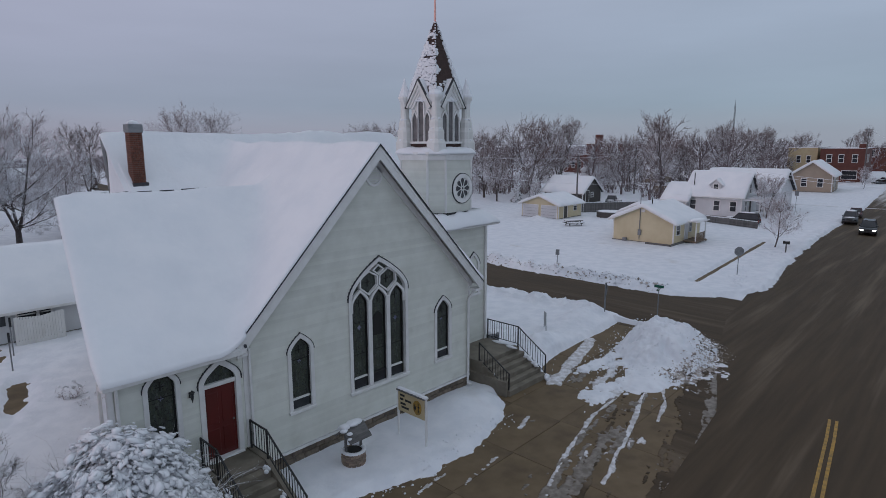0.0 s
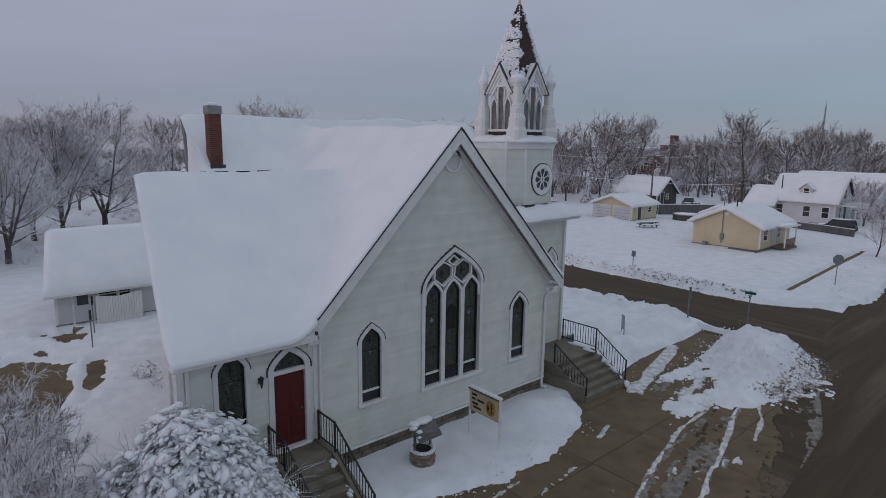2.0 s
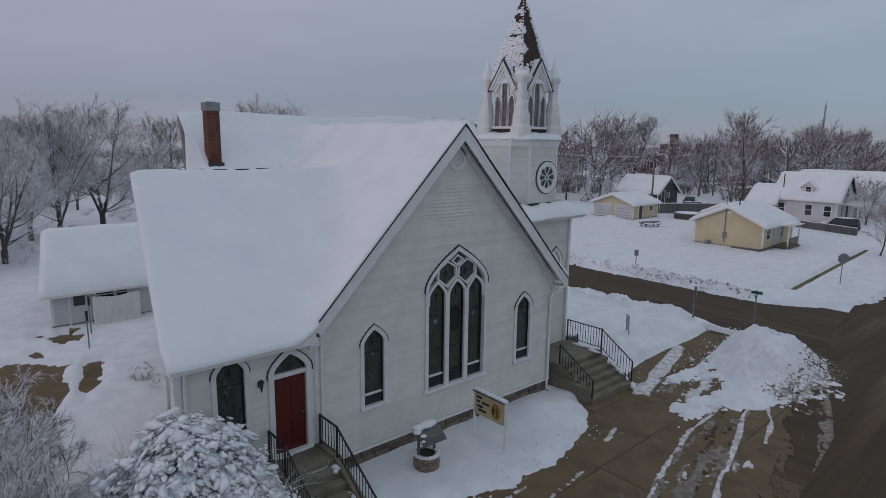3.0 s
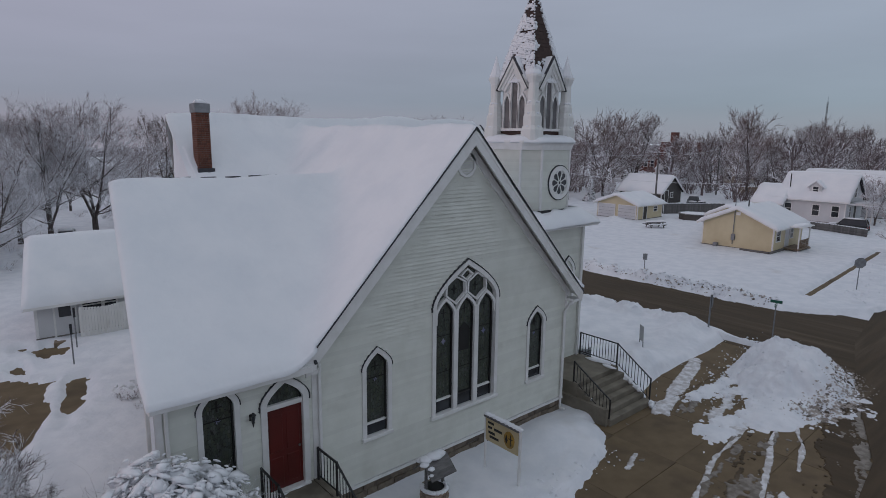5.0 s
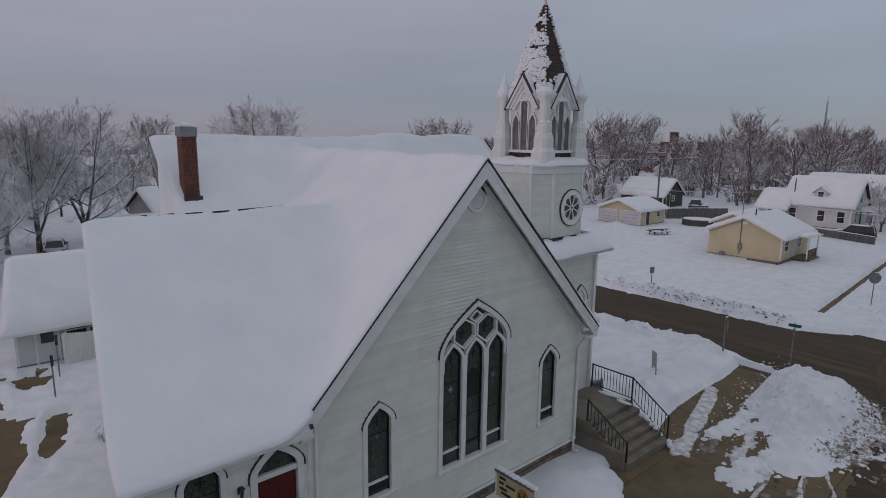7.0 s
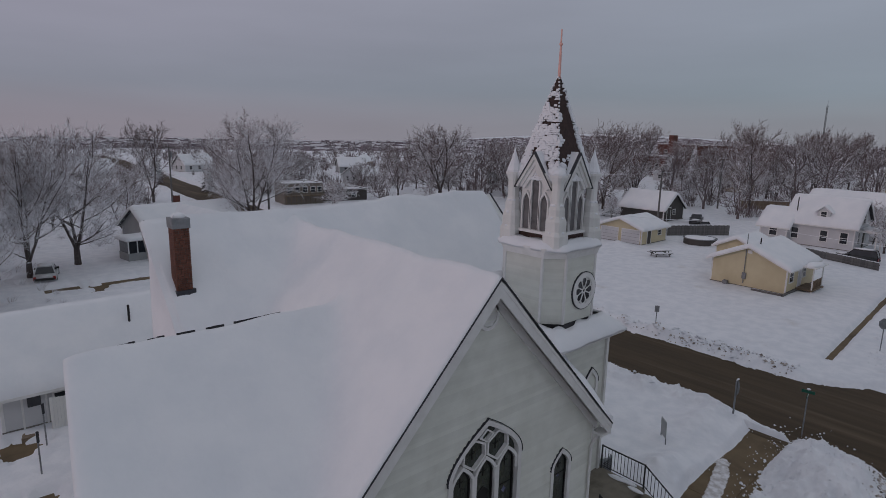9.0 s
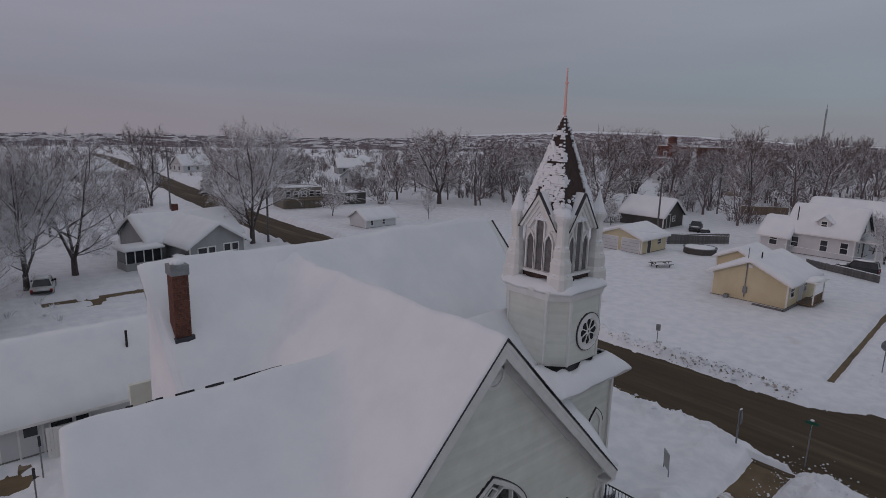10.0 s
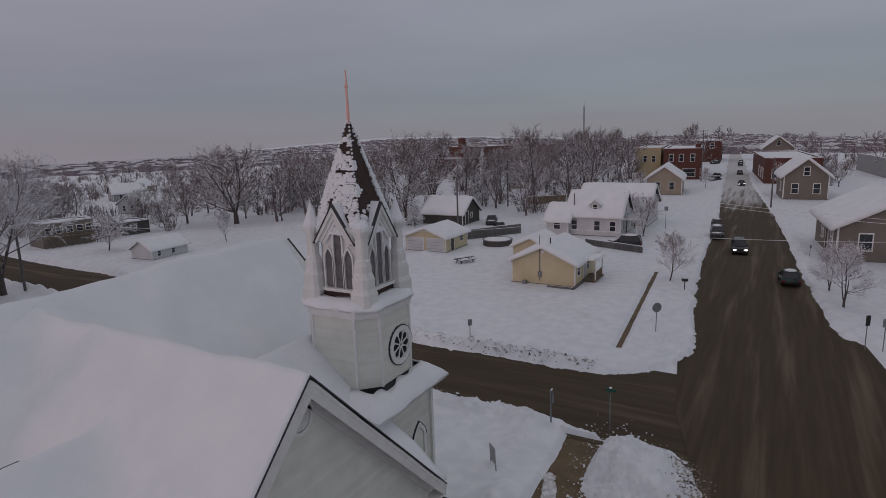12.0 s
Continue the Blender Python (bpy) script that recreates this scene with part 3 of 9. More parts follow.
def strip_road(name, line, half, z, material, label, narrow=False, camber=0.05):
    """A paved strip along a line, cut into short lengths so that it follows the land."""
    pts = []
    for (ax, ay), (bx, by) in zip(line, line[1:]):
        n = max(1, int(math.hypot(bx - ax, by - ay) / 6))
        pts += [(ax + (bx - ax) * i / n, ay + (by - ay) * i / n) for i in range(n)]
    pts.append(line[-1])
    bm = bmesh.new()
    rows = []
    for i, (x, y) in enumerate(pts):
        ax, ay = pts[max(i - 1, 0)]
        bx, by = pts[min(i + 1, len(pts) - 1)]
        d = Vector((bx - ax, by - ay)).normalized()
        row = []
        for s in (-1, -0.5, 0, 0.5, 0.62 + 0.38 * min(max((x - 13) / 6, 0), 1) if narrow else 1):
            px, py = x - d.y * half * s, y + d.x * half * s
            crown = camber * (1 - s * s)
            row.append(bm.verts.new((px, py, z + crown + float(far_drop(np.array(px), np.array(py))))))
        rows.append(row)
    for a, b in zip(rows, rows[1:]):
        for k in range(4):
            bm.faces.new((a[k], a[k + 1], b[k + 1], b[k]))
    return setting(name, bm, material, label, "road")


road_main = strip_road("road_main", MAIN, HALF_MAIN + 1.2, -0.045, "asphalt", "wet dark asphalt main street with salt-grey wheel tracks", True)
road_side = strip_road("road_side", SIDE, HALF_SIDE + 2.0, -0.078, "asphalt_side", "wet brown asphalt side street edged by ploughed snow", False, 0.02)

bm = bmesh.new()
for ax, bx, ay, by in ((-40, 18.2, -11, 1.2), (27.5, 56, -1.2, 4.0), (-16, -5, 7, 60), (-5, 8, 42, 47)):
    box(bm, ax, bx, ay, by, -0.3, -0.075)
apron = setting("pavement", bm, "concrete", "wet brown concrete forecourt and walks, partly cleared of snow", "pavement")
rs = random.Random(12)
for i in range(14):
    for j in range(6):
        x0, y0 = -22 + i * 3.0, -11.0 + j * 2.2
        if x0 > 13.5:
            continue
        w = 3.0 - 0.02
        bm = bmesh.new()
        box(bm, 0, w, 0, 2.18, -0.2, 0.0)
        ob = new("slab", mesh_of(bm, "slab"))
        ob.data.materials.append(M["concrete"])
        ob.parent = apron
        ob.matrix_local = pose(x0, y0 + 0.02 * x0, -0.062 + rs.uniform(-0.004, 0.004), rs.uniform(-0.1, 0.1), rs.uniform(-0.1, 0.1), 0)


# trodden snow and slush smeared over the concrete by tyres
def smear(name, label, lines, seed, cut, material, thick, ragged=2.1, cell=0.042):
    tx, ty = np.arange(-6.0, 15.2, cell), np.arange(-10.8, 0.8, cell)
    X, Y = np.meshgrid(tx, ty)
    wx, wy = X + 0.2 * (vnoise(X * 0.9, Y * 0.9, seed) - 0.5), Y + 0.2 * (vnoise(X * 0.9, Y * 0.9, seed + 1) - 0.5)
    field = np.zeros(X.shape)
    for pts, half, power in lines:
        field = np.maximum(field, power * np.exp(-(line_dist(wx, wy, pts) / half) ** 2))
    along, across = 0.97 * X + 0.24 * Y, 0.97 * Y - 0.24 * X
    grain = 0.65 * vnoise(along * 0.9, across * 7.0, seed + 2, 4) + 0.35 * vnoise(X * 6, Y * 6, seed + 3, 3)
    m = field + ragged * (grain - 0.5) - cut
    centre = 0.25 * (m[1:, 1:] + m[:-1, 1:] + m[1:, :-1] + m[:-1, :-1])
    xc, yc = X[:-1, :-1], Y[:-1, :-1]
    keep = (centre > 0) & (snow_height(xc, yc) < -0.02) & (np.abs(xc - 6.1) + 2 * np.maximum(yc + 1.75, 0) > 0.0)
    keep &= ~((xc > 4.8) & (xc < 7.6) & (yc > -1.65)) & ~((xc < -4.8) & (yc > -2.9))
    z = -0.052 + thick * np.clip(m * 2, 0, 1) + 0.008 * vnoise(X * 6, Y * 6, seed + 5)
    ob = new(name, sheet(name, tx, ty, z, keep, 0.03))
    ob.data.materials.append(M[material])
    return tagged(ob, label, "snow", "", "stuff")


smear("trodden_snow", "thin trodden snow and tyre streaks on the wet concrete", [([(7.89, -2.26), (10.75, -1.54), (13.82, -0.61)], 0.36, 1.3), ([(8.84, -3.65), (10.33, -3.45), (12.02, -2.83)], 0.35, 1.0), ([(7.78, -4.48), (9.05, -4.68), (10.33, -4.58)], 0.3, 1.1),
      ([(3.54, -3.60), (4.39, -3.34)], 0.16, 0.9), ([(-0.70, -4.58), (1.42, -4.17)], 0.12, 0.7), ([(1.85, -6.23), (5.03, -6.33)], 0.5, 0.5), ([(3.97, -6.33), (5.98, -7.26)], 0.3, 0.5), ([(-2.61, -3.86), (-0.49, -3.65)], 0.12, 0.6)], 60, 0.66, "trodden_snow", 0.012)
smear("tyre_tracks", "thin lines of snow pressed by tyres into the wet concrete", [([(11.2, -5.05), (7.89, -6.0), (4.39, -6.95), (2.4, -7.5)], 0.085, 1.0), ([(10.01, -4.75), (6.19, -5.0), (3.86, -5.5), (0.79, -6.43), (-1.5, -7.2)], 0.09, 1.0),
      ([(11.17, -5.51), (9.27, -6.44), (7.4, -6.98)], 0.08, 0.9)], 66, 0.52, "trodden_snow", 0.004, 1.6, 0.026)
smear("mud_film", "brown road mud spread along the edge of the concrete", [([(14.14, -6.33), (11.28, -7.05), (9.27, -7.57), (7.36, -8.29), (4.81, -8.75), (2.27, -9.21), (-1.97, -9.94), (-6.21, -10.66)], 0.75, 1.05), ([(9.69, -5.20), (4.39, -6.12), (0.15, -7.57)], 0.5, 0.5)], 90, 0.6, "asphalt_side", 0.004)
smear("slush_film", "grey slush smeared over the wet concrete and the gutter", [([(0.79, -6.64), (5.66, -6.33)], 0.8, 0.8), ([(7.57, -5.61), (9.27, -5.92)], 0.5, 0.6), ([(13.29, -7.26), (9.27, -7.88), (7.68, -8.60), (5.45, -9.01), (3.33, -9.21)], 0.6, 0.72),
      ([(11.39, -6.23), (13.08, -6.95)], 0.4, 0.7), ([(8.63, -2.83), (10.33, -2.42)], 0.4, 0.55), ([(10.01, -4.68), (3.86, -5.71), (-1.33, -7.26)], 0.4, 0.5)], 80, 0.6, "slush_film", 0.012)

bm = bmesh.new()
for off in (-0.11, 0.11):
    for (ax, ay), (bx, by) in zip(MAIN[1:4], MAIN[2:5]):
        d = Vector((bx - ax, by - ay)).normalized()
        n = 24
        for i in range(n):
            f0, f1 = i / n, (i + 1) / n
            x0, y0, x1, y1 = ax + (bx - ax) * f0, ay + (by - ay) * f0, ax + (bx - ax) * f1, ay + (by - ay) * f1
            if x1 > 12:
                continue
            q = [(x0 - d.y * (off - 0.05), y0 + d.x * (off - 0.05)), (x1 - d.y * (off - 0.05), y1 + d.x * (off - 0.05)),
                 (x1 - d.y * (off + 0.05), y1 + d.x * (off + 0.05)), (x0 - d.y * (off + 0.05), y0 + d.x * (off + 0.05))]
            prism(bm, q, -0.01, 0.0115, "xy")
lines = setting("road_marking", bm, "yellow_line", "worn double yellow centre line on the main street", "road marking")


# frozen chunks along the street side of the heap and the ploughed edges
def chunks(name, label, places, seed, material):
    r = random.Random(seed)
    verts, faces = [], []
    for x, y, z, s in places:
        b = len(verts)
        k = [r.uniform(0.6, 1.2) for _ in range(6)]
        for (dx, dy, dz), f in zip(((1, 0, 0.1), (-1, 0.1, 0), (0.1, 1, 0), (0, -1, 0.1), (0, 0, 0.8), (0, 0.1, -0.8)), k):
            verts.append((x + dx * s * f, y + dy * s * f, z + dz * s * f))
        faces += [(b + p, b + q, b + t) for p, q, t in ((0, 2, 4), (2, 1, 4), (1, 3, 4), (3, 0, 4), (2, 0, 5), (1, 2, 5), (3, 1, 5), (0, 3, 5))]
    me = bpy.data.meshes.new(name)
    me.from_pydata(verts, [], faces)
    me.materials.append(M[material])
    return tagged(new(name, me), label, "snow", "", "stuff")


def scatter(line, n, wide, seed, lo, hi):
    r = random.Random(seed)
    xs, ys, ss = [], [], []
    for _ in range(n):
        i = r.randrange(len(line) - 1)
        f = r.random()
        xs.append(line[i][0] + (line[i + 1][0] - line[i][0]) * f + r.gauss(0, wide))
        ys.append(line[i][1] + (line[i + 1][1] - line[i][1]) * f + r.gauss(0, wide))
        ss.append(r.uniform(lo, hi) * (0.5 + r.random() ** 2))
    zs = np.maximum(snow_height(np.array([xs]), np.array([ys]))[0], -0.03).tolist()
    return list(zip(xs, ys, zs, ss))


chunks("frozen_chunks", "dirty frozen chunks of ploughed snow at the street edge", scatter([(11.39, -5.82), (13.08, -6.23), (15.41, -6.23), (17.53, -5.30)], 1500, 0.34, 1, 0.02, 0.075), 2, "dirty_snow")
chunks("snow_crumbs", "loose lumps of ploughed snow along the streets", scatter([(26.55, 0.60), (26.50, 8.09), (27.00, 22.51)], 420, 0.32, 3, 0.06, 0.16) + scatter([(18.81, 2.53), (18.91, 9.12)], 130, 0.3, 5, 0.05, 0.14)
       + scatter([(10.54, -3.03), (15.52, -3.45), (18.17, -2.62)], 900, 1.0, 6, 0.02, 0.07) + scatter([(-3.03, -3.14), (3.97, -2.73)], 160, 0.22, 8, 0.02, 0.06) + scatter([(30.89, -2.42), (46.79, -0.56)], 150, 0.5, 9, 0.05, 0.14), 4, "packed_snow")
chunks("street_grit", "dirty lumps of frozen slush beside the streets", scatter([(26.20, 0.60), (26.15, 8.09), (26.60, 22.51)], 240, 0.25, 13, 0.05, 0.12), 14, "dirty_snow")

# ---- the church ----
GH, GZ, GS = 4.88, 9.92, 1.02          # half width of the front gable, ridge height, slope
WX, WY, WZ, WS = -8.45, 4.35, 8.42, 0.83   # wing: outer wall, ridge line, ridge height, slope
MX0, MX1, MY, MZ, MS = -4.5, 9.9, 9.85, 10.35, 1.0   # main body
CLAP = 0.108

church = thing("church", "white clapboard church with a bell tower and snow-covered roofs", "church")


def zg(x):
    return GZ - GS * np.abs(x)


def zw(y):
    return WZ - WS * np.abs(y - WY)


def zm(y):
    return MZ - MS * np.abs(y - MY)


class Hole:
    """A pointed opening that the boards leave free."""

    def __init__(self, cx, a, z0, zs, zt):
        self.cx, self.a, self.z0, self.zs, self.zt = cx, a, z0, zs, zt

    def span(self, z):
        if z < self.z0 or z > self.zt:
            return None
        u = max(0.0, (z - self.zs) / (self.zt - self.zs))
        w = self.a * (1 - u ** 1.7)
        return self.cx - w, self.cx + w


def board(bm, lo0, lo1, hi0, hi1, z0, z1, y, back):
    """One clapboard with its lower edge proud, between x at its foot and x at its head."""
    prof = [(y - 0.035, z0), (y - 0.004, z1), (y + back, z1), (y + back, z0)]
    ends = []
    for a, b in ((lo0, hi0), (lo1, hi1)):
        ends.append([bm.verts.new((a if z == z0 else b, yy, z)) for yy, z in prof])
    for k in range(4):
        bm.faces.new((ends[0][k], ends[0][(k + 1) % 4], ends[1][(k + 1) % 4], ends[1][k]))
    bm.faces.new(ends[0][::-1])
    bm.faces.new(ends[1])


def board_runs(x0f, x1f, z0, z1, holes):
    """The stretches of each course, with the openings left out."""
    z = z0
    while z < z1 - 0.01:
        zt = min(z + CLAP, z1)
        cuts = []
        for h in holes:
            a, b = h.span(z), h.span(zt)
            if a or b:
                a, b = a or (h.cx, h.cx), b or (h.cx, h.cx)
                if z < h.z0 < zt or a[0] == a[1]:
                    a = b
                cuts.append((a[0], a[1], b[0], b[1]))
        cuts.sort()
        lo, hi = x0f(z), x0f(zt)
        for a0, a1, b0, b1 in cuts:
            if a0 - lo > 0.02:
                yield z, zt, lo, a0, hi, b0
            lo, hi = a1, b1
        if x1f(z) - lo > 0.02:
            yield z, zt, lo, x1f(z), hi, max(x1f(zt), hi)
        z = zt


def board_wall(parent, x0f, x1f, z0, z1, holes=(), y=0.0, back=0.2, m=None, joined=False, name="wall"):
    """A wall of clapboards; each board its own piece, or all in one mesh where they are too fine to tell apart."""
    wall = None
    bm = bmesh.new()
    for z, zt, a, b, c, d in board_runs(x0f, x1f, z0, z1, holes):
        board(bm, a, b, c, d, z, zt, y, back)
        if not joined:
            ob = part("clapboard", bm, "siding", parent)
            if m is not None:
                ob.matrix_local = m
            bm = bmesh.new()
    if joined:
        wall = part(name, bm, "siding", parent)
        if m is not None:
            wall.matrix_local = m
        tagged(wall, kind="stuff")
    else:
        bm.free()
    return wall


# openings of the front wall: centre, half width, foot, spring, point
W_LEFT = Hole(-3.08, 0.36, 1.86, 3.76, 4.15)
W_RIGHT = Hole(3.32, 0.36, 1.74, 3.70, 4.10)
W_BIG = Hole(0.12, 1.20, 1.74, 4.97, 6.06)
W_WING = Hole(-7.22, 0.36, 2.15, 3.85, 4.25)
W_DOOR = Hole(-5.68, 0.48, 1.32, 3.58, 4.06)

front_wall = part("front_wall", box(bmesh.new(), -GH + 0.02, GH - 0.02, 0.0, 0.2, 0.56, 0.68), "trim", church)
board_wall(front_wall, lambda z: -min(GH - 0.06, (GZ - 0.28 - z) / GS), lambda z: min(GH - 0.06, (GZ - 0.28 - z) / GS), 0.68, GZ - 0.3, (W_LEFT, W_RIGHT, W_BIG))
wing_wall = part("wing_wall", box(bmesh.new(), WX + 0.02, -GH - 0.1, 0.0, 0.2, 0.56, 0.68), "trim", church)
board_wall(wing_wall, lambda z: WX + 0.1, lambda z: -GH - 0.1, 0.68, 4.62, (W_WING, W_DOOR))

# other walls, whose boards are seen only from far


def turned(x):
    """Places a wall that is drawn along x so that it runs along y and faces -x."""
    return Matrix.Translation((x, 0, 0)) @ Matrix(((0, 1, 0, 0), (-1, 0, 0, 0), (0, 0, 1, 0), (0, 0, 0, 1)))


board_wall(church, lambda z: -min(8.1, WY + (WZ - 0.2 - z) / WS), lambda z: -max(0.12, WY - (WZ - 0.2 - z) / WS), 0.5, WZ - 0.3, (), 0, 0.2, turned(WX), True, "wing_end_wall")
board_wall(church, lambda z: -min(15.4, MY + (MZ - 0.2 - z) / MS), lambda z: -max(4.0, MY - (MZ - 0.2 - z) / MS), 0.5, MZ - 0.3, (), 0, 0.2, turned(MX0), True, "end_wall")
bm = bmesh.new()
box(bm, WX + 1.5, MX0, 8.0, 8.2, 0, 4.4)
box(bm, GH - 0.2, GH - 0.003, 0.2, 4.2, 0, 4.4)
box(bm, GH, MX1 - 0.2, 4.05, 4.25, 0, 4.3)
box(bm, MX0 + 0.2, MX1 - 0.2, 15.1, 15.3, 0, 4.4)
prism(bm, [(4.05, 0), (15.3, 0), (15.3, 4.3), (MY, MZ - 0.2), (4.05, 4.3)], MX1 - 0.2, MX1, "yz")
part("rear_wall", bm, "siding", church)

# foundation of rough stone
bm = bmesh.new()
box(bm, -GH + 0.05, GH - 0.04, 0.06, 0.25, -0.4, 0.57)
box(bm, WX + 0.08, -GH + 0.05, 0.06, 0.25, -0.4, 0.57)
prism(bm, [(WX + 0.08, 0.25), (WX + 0.25, 0.25), (WX + 1.6, 8.2), (WX + 1.43, 8.2)], -0.4, 0.46, "xy")
foundation = part("foundation", bm, "mortar", church)
rs = random.Random(4)
for row, (z0, z1) in enumerate(((-0.10, 0.10), (0.115, 0.33), (0.345, 0.56))):
    x = -GH + 0.06
    while x < GH - 0.1:
        w = min(rs.uniform(0.28, 0.62), GH - 0.06 - x)
        if w < 0.12:
            break
        bm = bmesh.new()
        d = rs.uniform(0.005, 0.035)
        box(bm, x + 0.008, x + w - 0.012, 0.03 - d, 0.1, z0, z1 + rs.uniform(-0.012, 0.0))
        for v in bm.verts:
            if v.co.y < 0.05:
                v.co.x += rs.uniform(-0.012, 0.012)
                v.co.z += rs.uniform(-0.012, 0.012)
                v.co.y += rs.uniform(-0.012, 0.012)
        bmesh.ops.bevel(bm, geom=bm.edges[:], offset=0.012, segments=1, affect="EDGES")
        part("stone", bm, "stone", foundation)
        x += w

# corner boards, water table, frieze
for x0, x1 in ((-GH - 0.1, -GH + 0.06), (GH - 0.06, GH + 0.02), (WX - 0.03, WX + 0.1)):
    part("corner_board", box(bmesh.new(), x0, x1, -0.045, 0.1, 0.58, 4.6), "trim", church)
part("water_table", box(bmesh.new(), WX - 0.04, GH + 0.03, -0.06, 0.02, 0.55, 0.64), "trim", church)
part("frieze_board", box(bmesh.new(), WX + 0.1, -GH - 0.1, -0.04, 0.0, 4.38, 4.6), "trim", church)
part("corner_board", box(bmesh.new(), WX - 0.05, WX, 0.0, 0.14, 0.58, 4.4), "trim", church)


# ---- roofs: boards, dark edging and a thick coat of snow ----
def gable_roof(name, axis, c, top, slope, half, a, b, parent):
    """Two roof slabs with white edge boards and a thin dark drip edge, with its ridge along axis at c."""
    bm = bmesh.new()
    th = 0.16
    for s in (-1, 1):
        pts = [(c, top), (c + s * half, top - slope * half), (c + s * half, top - slope * half - th), (c, top - th)]
        prism(bm, pts if s > 0 else pts[::-1], a, b, "yz" if axis == "x" else "xz")
    roof = part(name, bm, "trim", parent)
    for s in (-1, 1):
        for e0, e1 in ((a - 0.02, a + 0.05), (b - 0.05, b + 0.02)):
            pts = [(c, top + 0.045), (c + s * (half + 0.02), top - slope * (half + 0.02) + 0.045), (c + s * (half + 0.02), top - slope * (half + 0.02)), (c, top - 0.005)]
            edge = prism(bmesh.new(), pts if s > 0 else pts[::-1], e0, e1, "yz" if axis == "x" else "xz")
            part("drip_edge", edge, "drip_edge", roof, "dark metal drip edge")
    return roof


roof_front = gable_roof("front_roof", "y", 0.0, GZ, GS, GH + 0.44, -0.40, 9.4, church)
roof_wing = gable_roof("wing_roof", "x", WY, WZ, WS, 4.78, WX - 0.22, -5.05, church)
roof_main = gable_roof("main_roof", "x", MY, MZ, MS, 6.0, MX0 - 0.36, MX1 + 0.36, church)

# rake boards under the edge of the front gable, and its returned ends
bm = bmesh.new()
for s in (-1, 1):
    pts = [(0, GZ - 0.16), (s * 5.30, GZ - 0.16 - GS * 5.30), (s * 5.30, GZ - 0.42 - GS * 5.30 + 0.05), (s * 5.18, GZ - 0.42 - GS * 5.18), (0, GZ - 0.46)]
    prism(bm, pts if s > 0 else pts[::-1], -0.39, -0.33)
part("rake_board", bm, "trim", church)
bm = bmesh.new()
for s in (-1, 1):
    pts = [(0, GZ - 0.30), (s * 5.03, GZ - 0.30 - GS * 5.03), (s * 4.98, GZ - 0.55 - GS * 4.98), (0, GZ - 0.60)]
    prism(bm, pts if s > 0 else pts[::-1], -0.06, 0.02)
part("frieze_board", bm, "trim", church)
bm = bmesh.new()
prism(bm, [(-0.40, 4.30), (-0.34, 4.22), (0.0, 4.22), (0.0, 4.35)], WX - 0.2, -GH - 0.1, "yz")
part("soffit", bm, "trim", church)
part("eave_edge", box(bmesh.new(), WX - 0.22, -5.16, -0.445, -0.405, 4.26, 4.42, 0.01), "trim", church)
bm = bmesh.new()
box(bm, 4.86, 5.28, -0.38, 0.0, 4.18, 4.26)
box(bm, -5.28, -4.98, -0.38, 0.0, 4.18, 4.26)
part("eave_return", bm, "trim", church)


def soft_max(a, b, k):
    h = np.clip(0.5 + 0.5 * (a - b) / k, 0, 1)
    return b * (1 - h) + a * h + k * h * (1 - h)


def fill(stops):
    return np.unique(np.round(np.concatenate([np.linspace(a, b, max(2, int(round((b - a) / s)) + 1)) for a, b, s in stops]), 4))


def roof_snow(name, xs, ys, height, domain, parent, thick=0.16, whole=None, seam=None):
    X, Y = np.meshgrid(xs, ys)
    cx, cy = (xs[:-1] + xs[1:]) / 2, (ys[:-1] + ys[1:]) / 2
    CX, CY = np.meshgrid(cx, cy)
    keep = domain(CX, CY)
    z = height(X, Y)
    rough = 0.06 * (vnoise(X * 0.55, Y * 0.55, 61) - 0.5) + 0.022 * (vnoise(X * 2.2, Y * 2.2, 63) - 0.5)
    whole = whole or domain
    edge = np.ones(X.shape)
    for r, f in ((0.05, 0.45), (0.13, 0.75), (0.26, 0.93)):
        inside = np.ones(X.shape, bool)
        for dx, dy in ((r, 0), (-r, 0), (0, r), (0, -r)):
            inside &= whole(X + dx, Y + dy)
        edge = np.minimum(edge, np.where(inside, 1.0, f))
    lip = 0.7 + 0.9 * (vnoise(X * 0.9, Y * 0.9, 67) - 0.5)
    z = z + (thick * lip + rough) * edge + 0.02
    me = sheet(name, xs, ys, z, keep, 0.10, seam=seam)
    ob = new(name, me)
    me.materials.append(M["snow"])
    ob.parent = parent
    return ob


def h_front(X, Y):
    z = soft_max(zg(X), zw(Y) - 0.10 * smooth01(Y, WY + 0.02, WY + 0.12), 0.55)
    inside = smooth01(X, MX0 - 0.3, MX0 + 0.5)
    z = z + bowl(X, Y) * smooth01(X, 1.0, 2.5)
    return np.where(X > MX0 - 0.38, soft_max(z, np.where(Y > 3.4, zm(Y) + bowl(X, Y), -5.0), 0.6), z)


def bowl(X, Y):
    """The hollow that the wind has scoured in the roof snow behind the tower, with a curved rim."""
    r = np.hypot((X - 7.0) / 1.1, Y - 5.2)
    return -0.03 * smooth01(4.7 - r, 0, 0.8) + 0.15 * np.exp(-((r - 4.9) / 0.55) ** 2)


def front_parts(X, Y):
    """All that the snow of the front gable and the wing covers."""
    return ((X > WX - 0.28) & (X < 5.36) & (Y > np.where(X < -5.0, -0.50, -0.40)) & (Y < 8.7)) | ((X > -4.96) & (X < 5.36) & (Y > -0.40) & (Y < 9.6))


